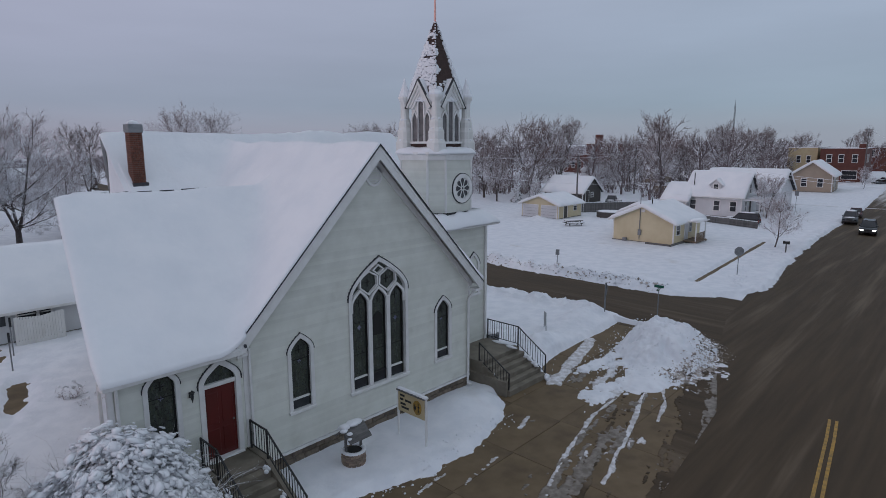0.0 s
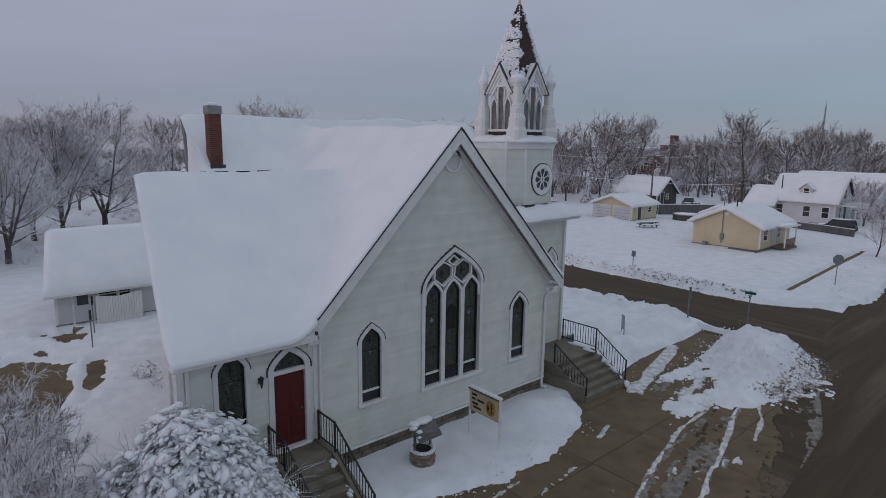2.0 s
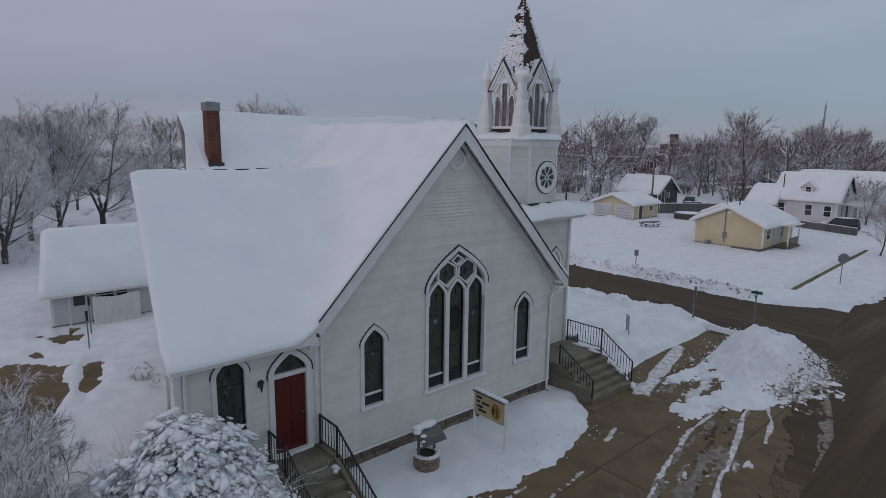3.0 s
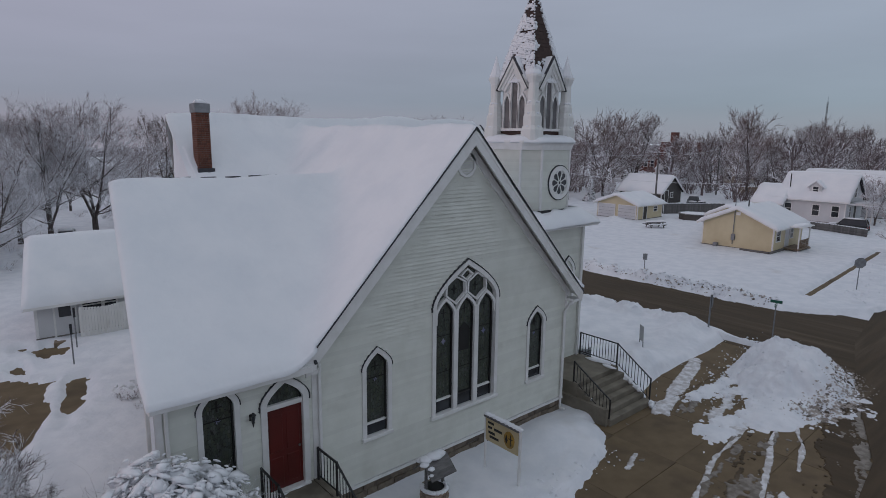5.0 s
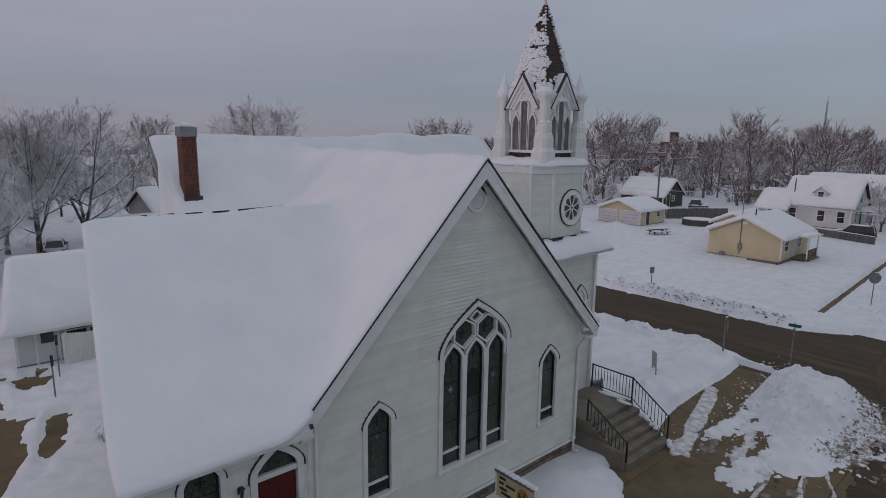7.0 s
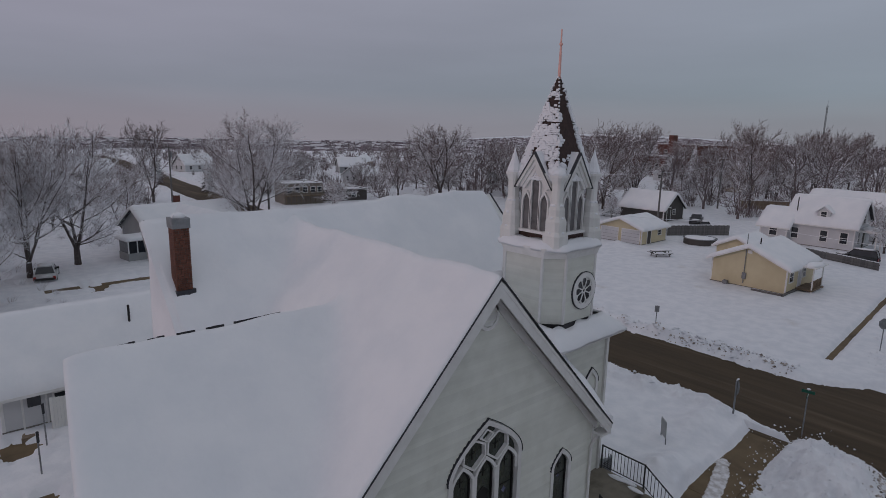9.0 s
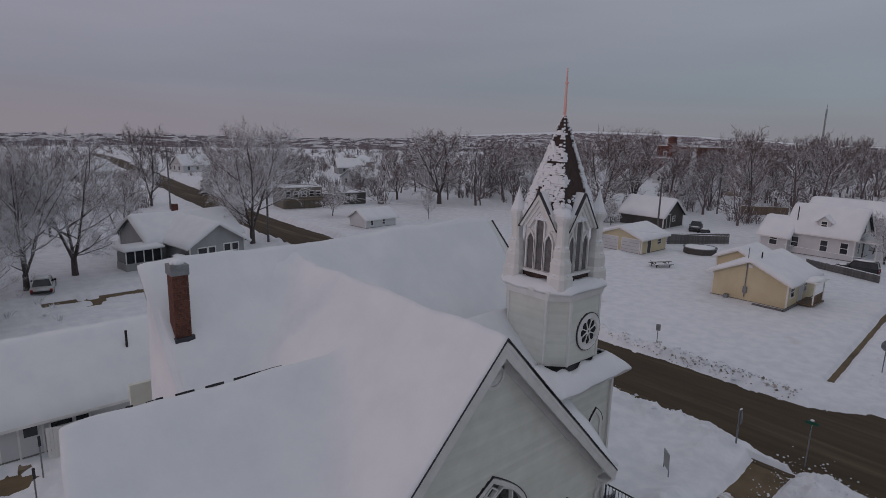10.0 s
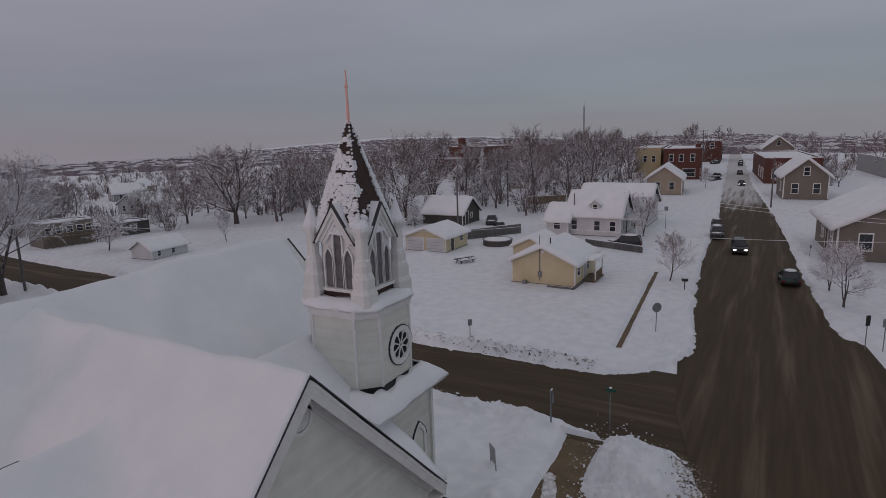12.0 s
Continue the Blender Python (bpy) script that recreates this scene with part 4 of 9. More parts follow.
fy = fill([(-0.40, 9.6, 0.1)])
roof_snow("front_snow", fill([(-4.96, 5.36, 0.11)]), fy, h_front,
          lambda X, Y: (X > -4.96) & (X < 5.36) & (Y > -0.40) & (Y < 9.6), church, 0.17, front_parts, -4.96)
wing_snow = roof_snow("wing_snow", fill([(WX - 0.28, -4.96, 0.1)]), fill([(-0.50, -0.40, 0.05), (-0.40, 8.7, 0.1)]), lambda X, Y: soft_max(zg(X), zw(Y), 0.55) - 0.10 * smooth01(Y, WY + 0.02, WY + 0.12),
                      lambda X, Y: (X > WX - 0.28) & (X < -4.9) & (Y > np.where(X < -5.05, -0.50, -0.40)) & (Y < 8.7), church, 0.17, front_parts, -4.96)
main_snow = roof_snow("main_snow", fill([(-5.0, -4.9, 0.05), (-4.9, 9.8, 0.16)]), fill([(3.6, 15.7, 0.14)]), lambda X, Y: zm(Y) - 0.03 - np.where((X < 5.0) & (Y < 9.3), 0.25 * smooth01(zg(X) - zm(Y), -0.8, -0.2), 0.0) + bowl(X, Y),
                      lambda X, Y: (X > -5.0) & (X < 9.8) & (Y > 3.6) & (Y < 15.7), church, 0.24)

# the wing and the rear of the main body stand slightly out of square
def chain(ob):
    m = ob.matrix_basis.copy()
    while ob.parent and ob.parent is not church:
        ob = ob.parent
        m = ob.matrix_basis @ m
    return m


def wing_slip(p, rate):
    if p.x > -5.1:
        return 0.0
    return (rate * min(max(p.y, 0), WY) + 0.34 * max(p.y - WY, 0)) * min(1.0, (-5.1 - p.x) / 3.2)


roofing_parts = {roof_wing, *roof_wing.children, wing_snow}


for ob in [o for o in church.children_recursive if o.type == "MESH" and o.data.vertices]:
    local = chain(ob)
    rate = 0.16 if ob in roofing_parts else 0.28
    if ob.data.users > 1:
        slip = wing_slip(local.translation, rate)
        if slip > 0.001:
            ob.matrix_basis.translation.x += slip
        continue
    back = local.inverted()
    for v in ob.data.vertices:
        p = local @ v.co
        slip = wing_slip(p, rate)
        if slip:
            p.x += slip
            v.co = back @ p
for ob in (roof_main, *roof_main.children, main_snow, bpy.data.objects["end_wall"]):
    local = ob.matrix_basis.copy()
    back = local.inverted()
    for v in ob.data.vertices:
        p = local @ v.co
        if p.x < 0 and p.y > MY:
            p.x += 0.38 * (p.y - MY) * min(1.0, -p.x / 4.0)
            v.co = back @ p


# dark slivers along the wing ridge, drawn as the shadow of the overhanging snow
bm = bmesh.new()
rs = random.Random(4)
x0 = -7.0
while x0 < -3.2:
    x1 = x0 + rs.uniform(0.12, 0.5)
    deep = rs.uniform(0.0, 0.02)
    prism(bm, [(x0, WY + 0.066), (x1, WY + 0.064), (x1, WY + 0.068 + 0.3 * deep), ((x0 + x1) / 2, WY + 0.072 + deep), (x0, WY + 0.068)], WZ - 0.2, WZ + rs.uniform(0.09, 0.118), "xy")
    x0 = x1 + (0.0 if rs.random() < 0.6 else rs.uniform(0.1, 0.3))
tagged(part("bare_ridge", bm, "roofing", church, "dark slivers standing in for the shadow under the ridge snow lip"), kind="stuff")


# ---- windows ----
def pointed_window(parent, cx, a, z0, zs, zt, name="window", sash=0.34, y=0.0):
    """A pointed leaded window in a white frame with a dark drip mould, a vent sash and a sill."""
    win = part(name, ribbon(bmesh.new(), arch(cx, a + 0.045, z0, zs, zt + 0.06), 0.125, y - 0.055, y + 0.12), "trim", parent)
    part("glass", prism(bmesh.new(), arch(cx, a + 0.02, z0, zs, zt + 0.02), y + 0.075, y + 0.095), "stained_glass", win, "dark leaded stained glass")
    part("inner_frame", ribbon(bmesh.new(), arch(cx, a - 0.03, z0 + 0.02, zs, zt - 0.035), 0.05, y + 0.03, y + 0.09), "black", win, "dark inner frame")
    top = arch(cx, a + 0.125, zs - 0.05, zs, zt + 0.16)
    part("drip_mould", ribbon(bmesh.new(), top, 0.013, y - 0.066, y + 0.01), "drip_edge", win, "dark weathered drip mould")
    part("sill", box(bmesh.new(), cx - a - 0.13, cx + a + 0.13, y - 0.10, y + 0.1, z0 - 0.09, z0 + 0.005, 0.012), "trim", win)
    if sash:
        part("rail", box(bmesh.new(), cx - a + 0.02, cx + a - 0.02, y + 0.03, y + 0.08, z0 + sash - 0.03, z0 + sash + 0.03), "trim", win)
        part("pane", box(bmesh.new(), cx - a + 0.03, cx + a - 0.03, y + 0.05, y + 0.073, z0 + 0.03, z0 + sash - 0.03), "glass_dark", win, "plain dark vent pane")
    zc = z0 + (zs - z0) * 0.80
    bm = bmesh.new()
    for k in range(4):
        prism(bm, [(cx, zc), (cx + 0.03 * (1 if k in (0, 1) else -1), zc + 0.03 * (1 if k in (0, 3) else -1)),
                   (cx + (0.0 if k in (0, 2) else 0.075 * (1 if k == 1 else -1)), zc + (0.075 * (1 if k == 0 else -1) if k in (0, 2) else 0.0)),
                   (cx + 0.03 * (1 if k in (1, 0) else -1) * (-1 if k in (0, 2) else 1), zc + 0.03 * (1 if k in (0, 1) else -1) * (1 if k != 2 else 1))][:3], y + 0.065, y + 0.074)
    part("medallion", bm, "blue_glass", win, "pale blue glass medallion")
    bm = bmesh.new()
    box(bm, cx - a + 0.02, cx + a - 0.02, y + 0.062, y + 0.074, zs - 0.33, zs - 0.305)
    box(bm, cx - 0.12, cx + 0.12, y + 0.06, y + 0.073, zs - 0.03, zs - 0.005)
    box(bm, cx - 0.02, cx + 0.02, y + 0.06, y + 0.073, zs - 0.12, zs + 0.13)
    tagged(part("lead_bar", bm, "black", win), kind="stuff")
    return win


pointed_window(church, W_LEFT.cx, W_LEFT.a, W_LEFT.z0, W_LEFT.zs, W_LEFT.zt)
pointed_window(church, W_RIGHT.cx, W_RIGHT.a, W_RIGHT.z0, W_RIGHT.zs, W_RIGHT.zt)
pointed_window(church, W_WING.cx, W_WING.a, W_WING.z0, W_WING.zs, W_WING.zt, sash=0)

# the great window: three lights under a traceried head
B = W_BIG
big = part("great_window", ribbon(bmesh.new(), arch(B.cx, B.a + 0.06, B.z0, B.zs, B.zt + 0.07, 12), 0.13, -0.07, 0.12), "trim", church)
part("glass", prism(bmesh.new(), arch(B.cx, B.a, B.z0, B.zs, B.zt), 0.085, 0.105), "stained_glass", big, "dark leaded stained glass")
part("drip_mould", ribbon(bmesh.new(), arch(B.cx, B.a + 0.145, B.zs - 0.1, B.zs, B.zt + 0.19, 12), 0.016, -0.082, 0.01), "drip_edge", big, "dark weathered drip mould")
part("sill", box(bmesh.new(), B.cx - B.a - 0.16, B.cx + B.a + 0.16, -0.11, 0.1, B.z0 - 0.10, B.z0 + 0.005, 0.012), "trim", big)
lights = ((B.cx - 0.815, 0.31), (B.cx, 0.31), (B.cx + 0.815, 0.31))
for x in (B.cx - 0.41, B.cx + 0.41):
    part("mullion", box(bmesh.new(), x - 0.085, x + 0.085, -0.045, 0.1, B.z0, 4.78, 0.01), "trim", big)
for cx, a in lights:
    part("light_arch", ribbon(bmesh.new(), arch(cx, a + 0.045, 4.45, 4.72, 5.15, 8), 0.085, -0.03, 0.1), "trim", big)
    part("inner_frame", ribbon(bmesh.new(), arch(cx, a - 0.02, B.z0 + 0.02, 4.70, 5.06, 8), 0.035, 0.03, 0.095), "black", big, "dark inner frame")
    part("rail", box(bmesh.new(), cx - a, cx + a, 0.03, 0.09, B.z0 + 0.37, B.z0 + 0.43), "trim" if cx != B.cx else "black", big)
    part("pane", box(bmesh.new(), cx - a + 0.01, cx + a - 0.01, 0.055, 0.08, B.z0 + 0.03, B.z0 + 0.37), "glass_dark", big, "plain dark vent pane")
    bm = bmesh.new()
    for zz in (4.05, 2.95):
        box(bm, cx - a, cx + a, 0.07, 0.083, zz, zz + 0.02)
    box(bm, cx - 0.1, cx + 0.1, 0.07, 0.083, 4.72, 4.745)
    box(bm, cx - 0.015, cx + 0.015, 0.07, 0.083, 4.6, 4.85)
    tagged(part("lead_bar", bm, "black", big), kind="stuff")
    if cx != B.cx:
        part("medallion", prism(bmesh.new(), [(cx, 3.98), (cx + 0.035, 3.92), (cx + 0.09, 3.88), (cx + 0.035, 3.84), (cx, 3.78), (cx - 0.035, 3.84), (cx - 0.09, 3.88), (cx - 0.035, 3.92)], 0.07, 0.084),
             "blue_glass", big, "pale blue glass medallion")
    else:
        part("figure_panel", prism(bmesh.new(), arch(B.cx, 0.2, 3.45, 4.1, 4.3, 6), 0.07, 0.084), "black", big, "dark figured panel")
for s in (-1, 1):
    cx = B.cx + s * 0.42
    hexa = [(cx - 0.38, 5.24), (cx, 4.96), (cx + 0.38, 5.24), (cx + 0.36, 5.56), (cx, 5.76), (cx - 0.36, 5.56)]
    part("tracery", ribbon(bmesh.new(), hexa, 0.05, -0.03, 0.1, True), "trim", big)
    bm = bmesh.new()
    box(bm, cx - 0.018, cx + 0.018, 0.07, 0.083, 5.22, 5.5)
    box(bm, cx - 0.1, cx + 0.1, 0.07, 0.083, 5.36, 5.4)
    tagged(part("lead_bar", bm, "black", big), kind="stuff")
part("tracery", ribbon(bmesh.new(), [(B.cx - 0.23, 5.76), (B.cx, 5.60), (B.cx + 0.23, 5.76), (B.cx, 5.93)], 0.045, -0.03, 0.1, True), "trim", big)

# the red side door under a pointed fanlight
D = W_DOOR
doorway = part("doorway", ribbon(bmesh.new(), arch(D.cx, D.a + 0.045, D.z0, D.zs, D.zt + 0.05), 0.15, -0.06, 0.14), "trim", church)
part("drip_mould", ribbon(bmesh.new(), arch(D.cx, D.a + 0.15, D.zs - 0.12, D.zs, D.zt + 0.17), 0.016, -0.072, 0.01), "drip_edge", doorway, "dark weathered drip mould")
part("fanlight", prism(bmesh.new(), arch(D.cx, D.a - 0.02, D.zs - 0.06, D.zs, D.zt - 0.02), 0.07, 0.09), "stained_glass", doorway, "dark leaded glass fanlight")
part("inner_frame", ribbon(bmesh.new(), arch(D.cx, D.a - 0.05, D.zs - 0.06, D.zs, D.zt - 0.05), 0.04, 0.03, 0.088), "black", doorway)
part("transom_bar", box(bmesh.new(), D.cx - D.a, D.cx + D.a, -0.02, 0.12, D.zs - 0.17, D.zs - 0.05, 0.01), "trim", doorway)
bm = bmesh.new()
box(bm, D.cx - D.a + 0.02, D.cx + D.a - 0.02, 0.05, 0.10, D.z0 + 0.02, D.zs - 0.17)
door_leaf = part("door", bm, "door_red", doorway, "red-painted panelled wooden door")
for (x0, x1) in ((-0.38, -0.05), (0.05, 0.38)):
    for (z0, z1) in ((0.15, 0.85), (1.0, 1.92)):
        part("door_panel", box(bmesh.new(), D.cx + x0, D.cx + x1, 0.038, 0.052, D.z0 + z0, D.z0 + z1, 0.012), "door_red", door_leaf)
part("door_handle", tube(bmesh.new(), (D.cx + 0.36, 0.0, D.z0 + 1.0), (D.cx + 0.36, 0.05, D.z0 + 1.0), 0.03), "steel", door_leaf, "brushed metal knob")
part("threshold", box(bmesh.new(), D.cx - D.a - 0.1, D.cx + D.a + 0.1, -0.12, 0.14, D.z0 - 0.1, D.z0 + 0.01, 0.01), "trim", doorway)

# wall lantern by the door
lantern = thing("wall_lantern", "black iron carriage lantern on the white clapboards", "lamp", pose(-6.50, -0.03, 3.42) @ Matrix.Scale(0.78, 4))
part("back_plate", box(bmesh.new(), -0.05, 0.05, -0.02, 0.03, -0.1, 0.1), "iron", lantern)
part("arm", tube(bmesh.new(), (0, 0, -0.02), (0, -0.14, 0.02), 0.012), "iron", lantern)
bm = bmesh.new()
tube(bm, (0, -0.14, -0.12), (0, -0.14, 0.1), 0.045, 0.075, 6)
part("lantern_glass", bm, "glass_dark", lantern, "dull lantern glass")
bm = bmesh.new()
tube(bm, (0, -0.14, 0.1), (0, -0.14, 0.19), 0.10, 0.015, 6)
tube(bm, (0, -0.14, -0.26), (0, -0.14, -0.12), 0.008, 0.04, 6)
part("cap", bm, "iron", lantern)

# round louvre high in the gable
vent = part("gable_vent", bmesh.new(), "trim", church)
bm = bmesh.new()
ring = [(0.31 * math.sin(2 * math.pi * i / 24), 8.92 + 0.31 * math.cos(2 * math.pi * i / 24) + (0.06 if i == 0 else 0)) for i in range(24)]
ribbon(bm, ring, 0.08, -0.06, 0.02, True)
vent.data = mesh_of(bm, "gable_vent")
vent.data.materials.append(M["trim"])
for i in range(7):
    zz = 8.70 + i * 0.072
    half = math.sqrt(max(0.01, 0.29 ** 2 - (zz - 8.92) ** 2))
    bm = bmesh.new()
    prism(bm, [(-0.045, zz - 0.02), (-0.035, zz - 0.02), (-0.005, zz + 0.03), (-0.015, zz + 0.03)], -half, half, "yz")
    part("slat", bm, "trim", vent)

# downspouts
for x, y, zt, zb in ((-4.80, -0.09, 4.3, 0.35), (4.74, -0.09, 3.8, 0.3), (WX + 0.16, -0.09, 4.3, 0.6), (WX - 0.08, 0.35, 4.3, 0.6)):
    bm = bmesh.new()
    box(bm, x - 0.04, x + 0.04, y - 0.03, y + 0.03, zb, zt, 0.012)
    box(bm, x - 0.045, x + 0.045, y - 0.2, y + 0.02, zb - 0.08, zb, 0.012)
    if x > 0:
        prism(bm, [(x - 0.04, 3.8), (x + 0.04, 3.8), (5.22, 4.2), (5.14, 4.24)], y - 0.03, y + 0.03)
    part("downspout", bm, "trim", church)

# chimney, brick by brick
chimney = thing("chimney", "tall slender red-brick chimney with a snow-capped flue", "chimney", pose(-4.42, 8.05, 0.25))
part("core", box(bmesh.new(), -0.20, 0.20, -0.20, 0.20, 7.2, 10.3), "mortar", chimney)
bm = bmesh.new()
prism(bm, [(-0.26, -0.28), (0.08, -0.30), (0.30, -0.24), (0.27, 0.1), (0.24, 0.24), (-0.24, 0.24)], 7.0, float(zm(np.array(8.05))) - 0.22, "xy")
part("flashing", bm, "drip_edge", chimney, "dark flashing where the snow has melted")
brick_mesh = mesh_of(box(bmesh.new(), -0.068, 0.068, -0.016, 0.016, 0.0, 0.062, 0.004), "brick")
brick_mesh.materials.append(M["brick"])
half_mesh = mesh_of(box(bmesh.new(), -0.031, 0.031, -0.016, 0.016, 0.0, 0.062, 0.004), "brick")
half_mesh.materials.append(M["brick"])
for k in range(20):
    for side in (0, 2, 3):
        row = ((-0.149, brick_mesh), (0.0, brick_mesh), (0.149, brick_mesh)) if k % 2 == 0 else ((-0.186, half_mesh), (-0.075, brick_mesh), (0.075, brick_mesh), (0.186, half_mesh))
        for o, me in row:
            for z in (7.42 + 2 * k * 0.0695, 7.42 + (2 * k + 1) * 0.0695):
                if z < 8.05 and side == 2:
                    continue
                ob = new("brick", me)
                ob.parent = chimney
                ob.matrix_local = Matrix.Rotation(side * math.pi / 2, 4, "Z") @ Matrix.Translation((o, -0.206, z))
bm = bmesh.new()
box(bm, -0.25, 0.25, -0.25, 0.25, 10.12, 10.42, 0.015)
part("cap", bm, "grey_metal", chimney, "grey concrete chimney cap")
bm = bmesh.new()
bmesh.ops.create_icosphere(bm, subdivisions=2, radius=0.2, matrix=Matrix.Translation((0, 0, 10.44)) @ Matrix.Diagonal((1, 1, 0.6, 1)))
tube(bm, (-0.16, -0.1, 10.4), (-0.16, -0.1, 10.52), 0.02)
part("snow_cap", bm, "snow", chimney, "rounded cap of snow", True)

# ---- the bell tower ----
TX, TY = 6.28, 3.15
tower = thing("bell_tower", "white bell tower with pointed louvred gables and a shingled spire", "tower", pose(TX, TY, 0) @ Matrix.Scale(1.04, 4))


def square(h, c=0.0):
    """A square with cut corners."""
    if c <= 0:
        return [(-h, -h), (h, -h), (h, h), (-h, h)]
    return [(-h + c, -h), (h - c, -h), (h, -h + c), (h, h - c), (h - c, h), (-h + c, h), (-h, h - c), (-h, -h + c)]


def loft(bm, outline0, z0, outline1, z1, cap=True):
    a = [bm.verts.new((x, y, z0)) for x, y in outline0]
    b = [bm.verts.new((x, y, z1)) for x, y in outline1]
    n = len(a)
    for i in range(n):
        bm.faces.new((a[i], a[(i + 1) % n], b[(i + 1) % n], b[i]))
    if cap:
        bm.faces.new(a[::-1])
        bm.faces.new(b)
    return bm


def clap_stage(name, outline_of, z0, z1, label=""):
    """Clapboards round a tower stage."""
    stage = part(name, loft(bmesh.new(), outline_of(-0.03), z0, outline_of(-0.03), z1), "siding", tower, label)
    z = z0
    while z < z1 - 0.01:
        zt = min(z + CLAP, z1)
        part("clapboard", loft(bmesh.new(), outline_of(0.022), z, outline_of(0.004), zt, False), "siding", stage)
        z = zt
    return stage


clap_stage("lower_stage", lambda d: square(1.48 + d), 0.0, 6.2)
for sx in (-1, 1):
    for sy in (-1, 1):
        part("corner_board", box(bmesh.new(), sx * 1.52 - 0.06, sx * 1.52 + 0.06, sy * 1.52 - 0.06, sy * 1.52 + 0.06, 0.0, 6.15), "trim", tower)
bm = bmesh.new()
loft(bm, square(1.92), 6.16, square(1.95), 6.28)
part("skirt_eave", bm, "trim", tower)
bm = bmesh.new()
loft(bm, square(1.93), 6.282, square(1.30, 0.5), 6.78)
part("skirt_roof", bm, "roofing", tower, "dark shingled skirt roof")


def snow_ring(name, half, inner, z_out, z_in, thick, seed, gaps=0.0, cut=0.0):
    """A lumpy frame of snow lying round the tower, open here and there along its inner edge."""
    bm = bmesh.new()
    n, m = 96, 5
    rows = []
    for i in range(n):
        a = 2 * math.pi * i / n + math.pi / 4
        d = max(abs(math.cos(a)), abs(math.sin(a)))
        ox, oy = math.cos(a) / d, math.sin(a) / d
        trim = max(1.0, (abs(ox) + abs(oy)) / (2 - cut / half)) if cut else 1.0
        ox, oy = ox / trim, oy / trim
        row = []
        for j in range(m):
            f = j / (m - 1)
            w = noise.noise((ox * 2.5 + seed, oy * 2.5, j * 0.6))
            r = half + (inner - half) * f
            if j == 0:
                r += 0.07 * w
            if j == m - 1:
                r += gaps * max(0.0, noise.noise((ox * 1.9 + seed, oy * 1.9, 7.7)) + 0.05)
            h = (0.25, 0.9, 1.0, 0.95, 0.7)[j] * thick * (1 + 0.5 * w)
            row.append(bm.verts.new((ox * r, oy * r, z_out + (z_in - z_out) * (half - r) / (half - inner) + h)))
        rows.append(row)
    for i in range(n):
        a, b = rows[i], rows[(i + 1) % n]
        for j in range(m - 1):
            bm.faces.new((a[j], b[j], b[j + 1], a[j + 1]))
    geom = bmesh.ops.extrude_face_region(bm, geom=bm.faces[:])["geom"]
    bmesh.ops.translate(bm, verts=[g for g in geom if isinstance(g, bmesh.types.BMVert)], vec=(0, 0, -0.08))
    return part(name, bm, "snow", tower, "", True)


snow_ring("skirt_snow", 1.97, 1.34, 6.26, 6.74, 0.13, 3.0, 0.34)
clap_stage("upper_stage", lambda d: square(1.28 + d, 0.52), 6.66, 9.0)
part("base_flashing", loft(bmesh.new(), square(1.325, 0.52), 6.62, square(1.305, 0.52), 6.80), "black", tower, "black flashing")
for x, y in square(1.29, 0.52):
    part("corner_board", tube(bmesh.new(), (x, y, 6.8), (x, y, 9.0), 0.055, 0.055, 6), "trim", tower)
bm = bmesh.new()
loft(bm, square(1.33, 0.5), 8.92, square(1.36, 0.5), 9.06)
loft(bm, square(1.36, 0.5), 9.06, square(1.40, 0.48), 9.17)
loft(bm, square(1.40, 0.48), 9.17, square(1.40, 0.48), 9.24)
part("cornice", bm, "trim", tower)
part("deck", loft(bmesh.new(), square(1.39, 0.48), 9.235, square(1.0, 0.01), 9.36), "roofing", tower, "dark roof deck under the belfry")
snow_ring("deck_snow", 1.42, 0.92, 9.20, 9.37, 0.12, 9.0, 0.42, 0.44)

# rose window on the street face
ry = -1.28
rose = part("rose_window", bmesh.new(), "trim", tower)
rcx, rcz = 0.22, 7.76


def circle(r, n=32, cx=rcx, cz=rcz):
    return [(cx + r * math.sin(2 * math.pi * i / n), cz + r * math.cos(2 * math.pi * i / n)) for i in range(n)]


bm = ribbon(bmesh.new(), circle(0.52), 0.16, ry - 0.07, ry + 0.05, True)
rose.data = mesh_of(bm, "rose_window")
rose.data.materials.append(M["trim"])
part("drip_mould", ribbon(bmesh.new(), circle(0.62), 0.022, ry - 0.06, ry + 0.02, True), "drip_edge", rose, "dark ring mould")
part("glass", prism(bmesh.new(), circle(0.49), ry - 0.028, ry - 0.012), "glass_dark", rose, "dark leaded glass")
part("hub", ribbon(bmesh.new(), circle(0.075, 16), 0.035, ry - 0.06, ry, True), "trim", rose)
part("inner_ring", ribbon(bmesh.new(), circle(0.465), 0.03, ry - 0.055, ry, True), "trim", rose)
for k in range(8):
    a = 2 * math.pi * (k + 0.5) / 8
    bm = ribbon(bmesh.new(), [(rcx + q * math.sin(a), rcz + q * math.cos(a)) for q in (0.09, 0.45)], 0.034, ry - 0.052, ry)
    part("spoke", bm, "trim", rose)
    a += math.pi / 8
    cusp = [(rcx + q * math.sin(a + d), rcz + q * math.cos(a + d)) for q, d in ((0.36, -0.36), (0.425, -0.2), (0.445, 0.0), (0.425, 0.2), (0.36, 0.36))]
    part("petal_cusp", ribbon(bmesh.new(), cusp, 0.035, ry - 0.05, ry), "trim", rose)

# lower tower window, whose head shows over the gable
small = pointed_window(tower, 0.74, 0.28, 3.2, 4.5, 4.88, sash=0, y=-1.49)

# belfry: four gabled faces between weathered corner piers
BZ = 9.34
bh2 = 0.86
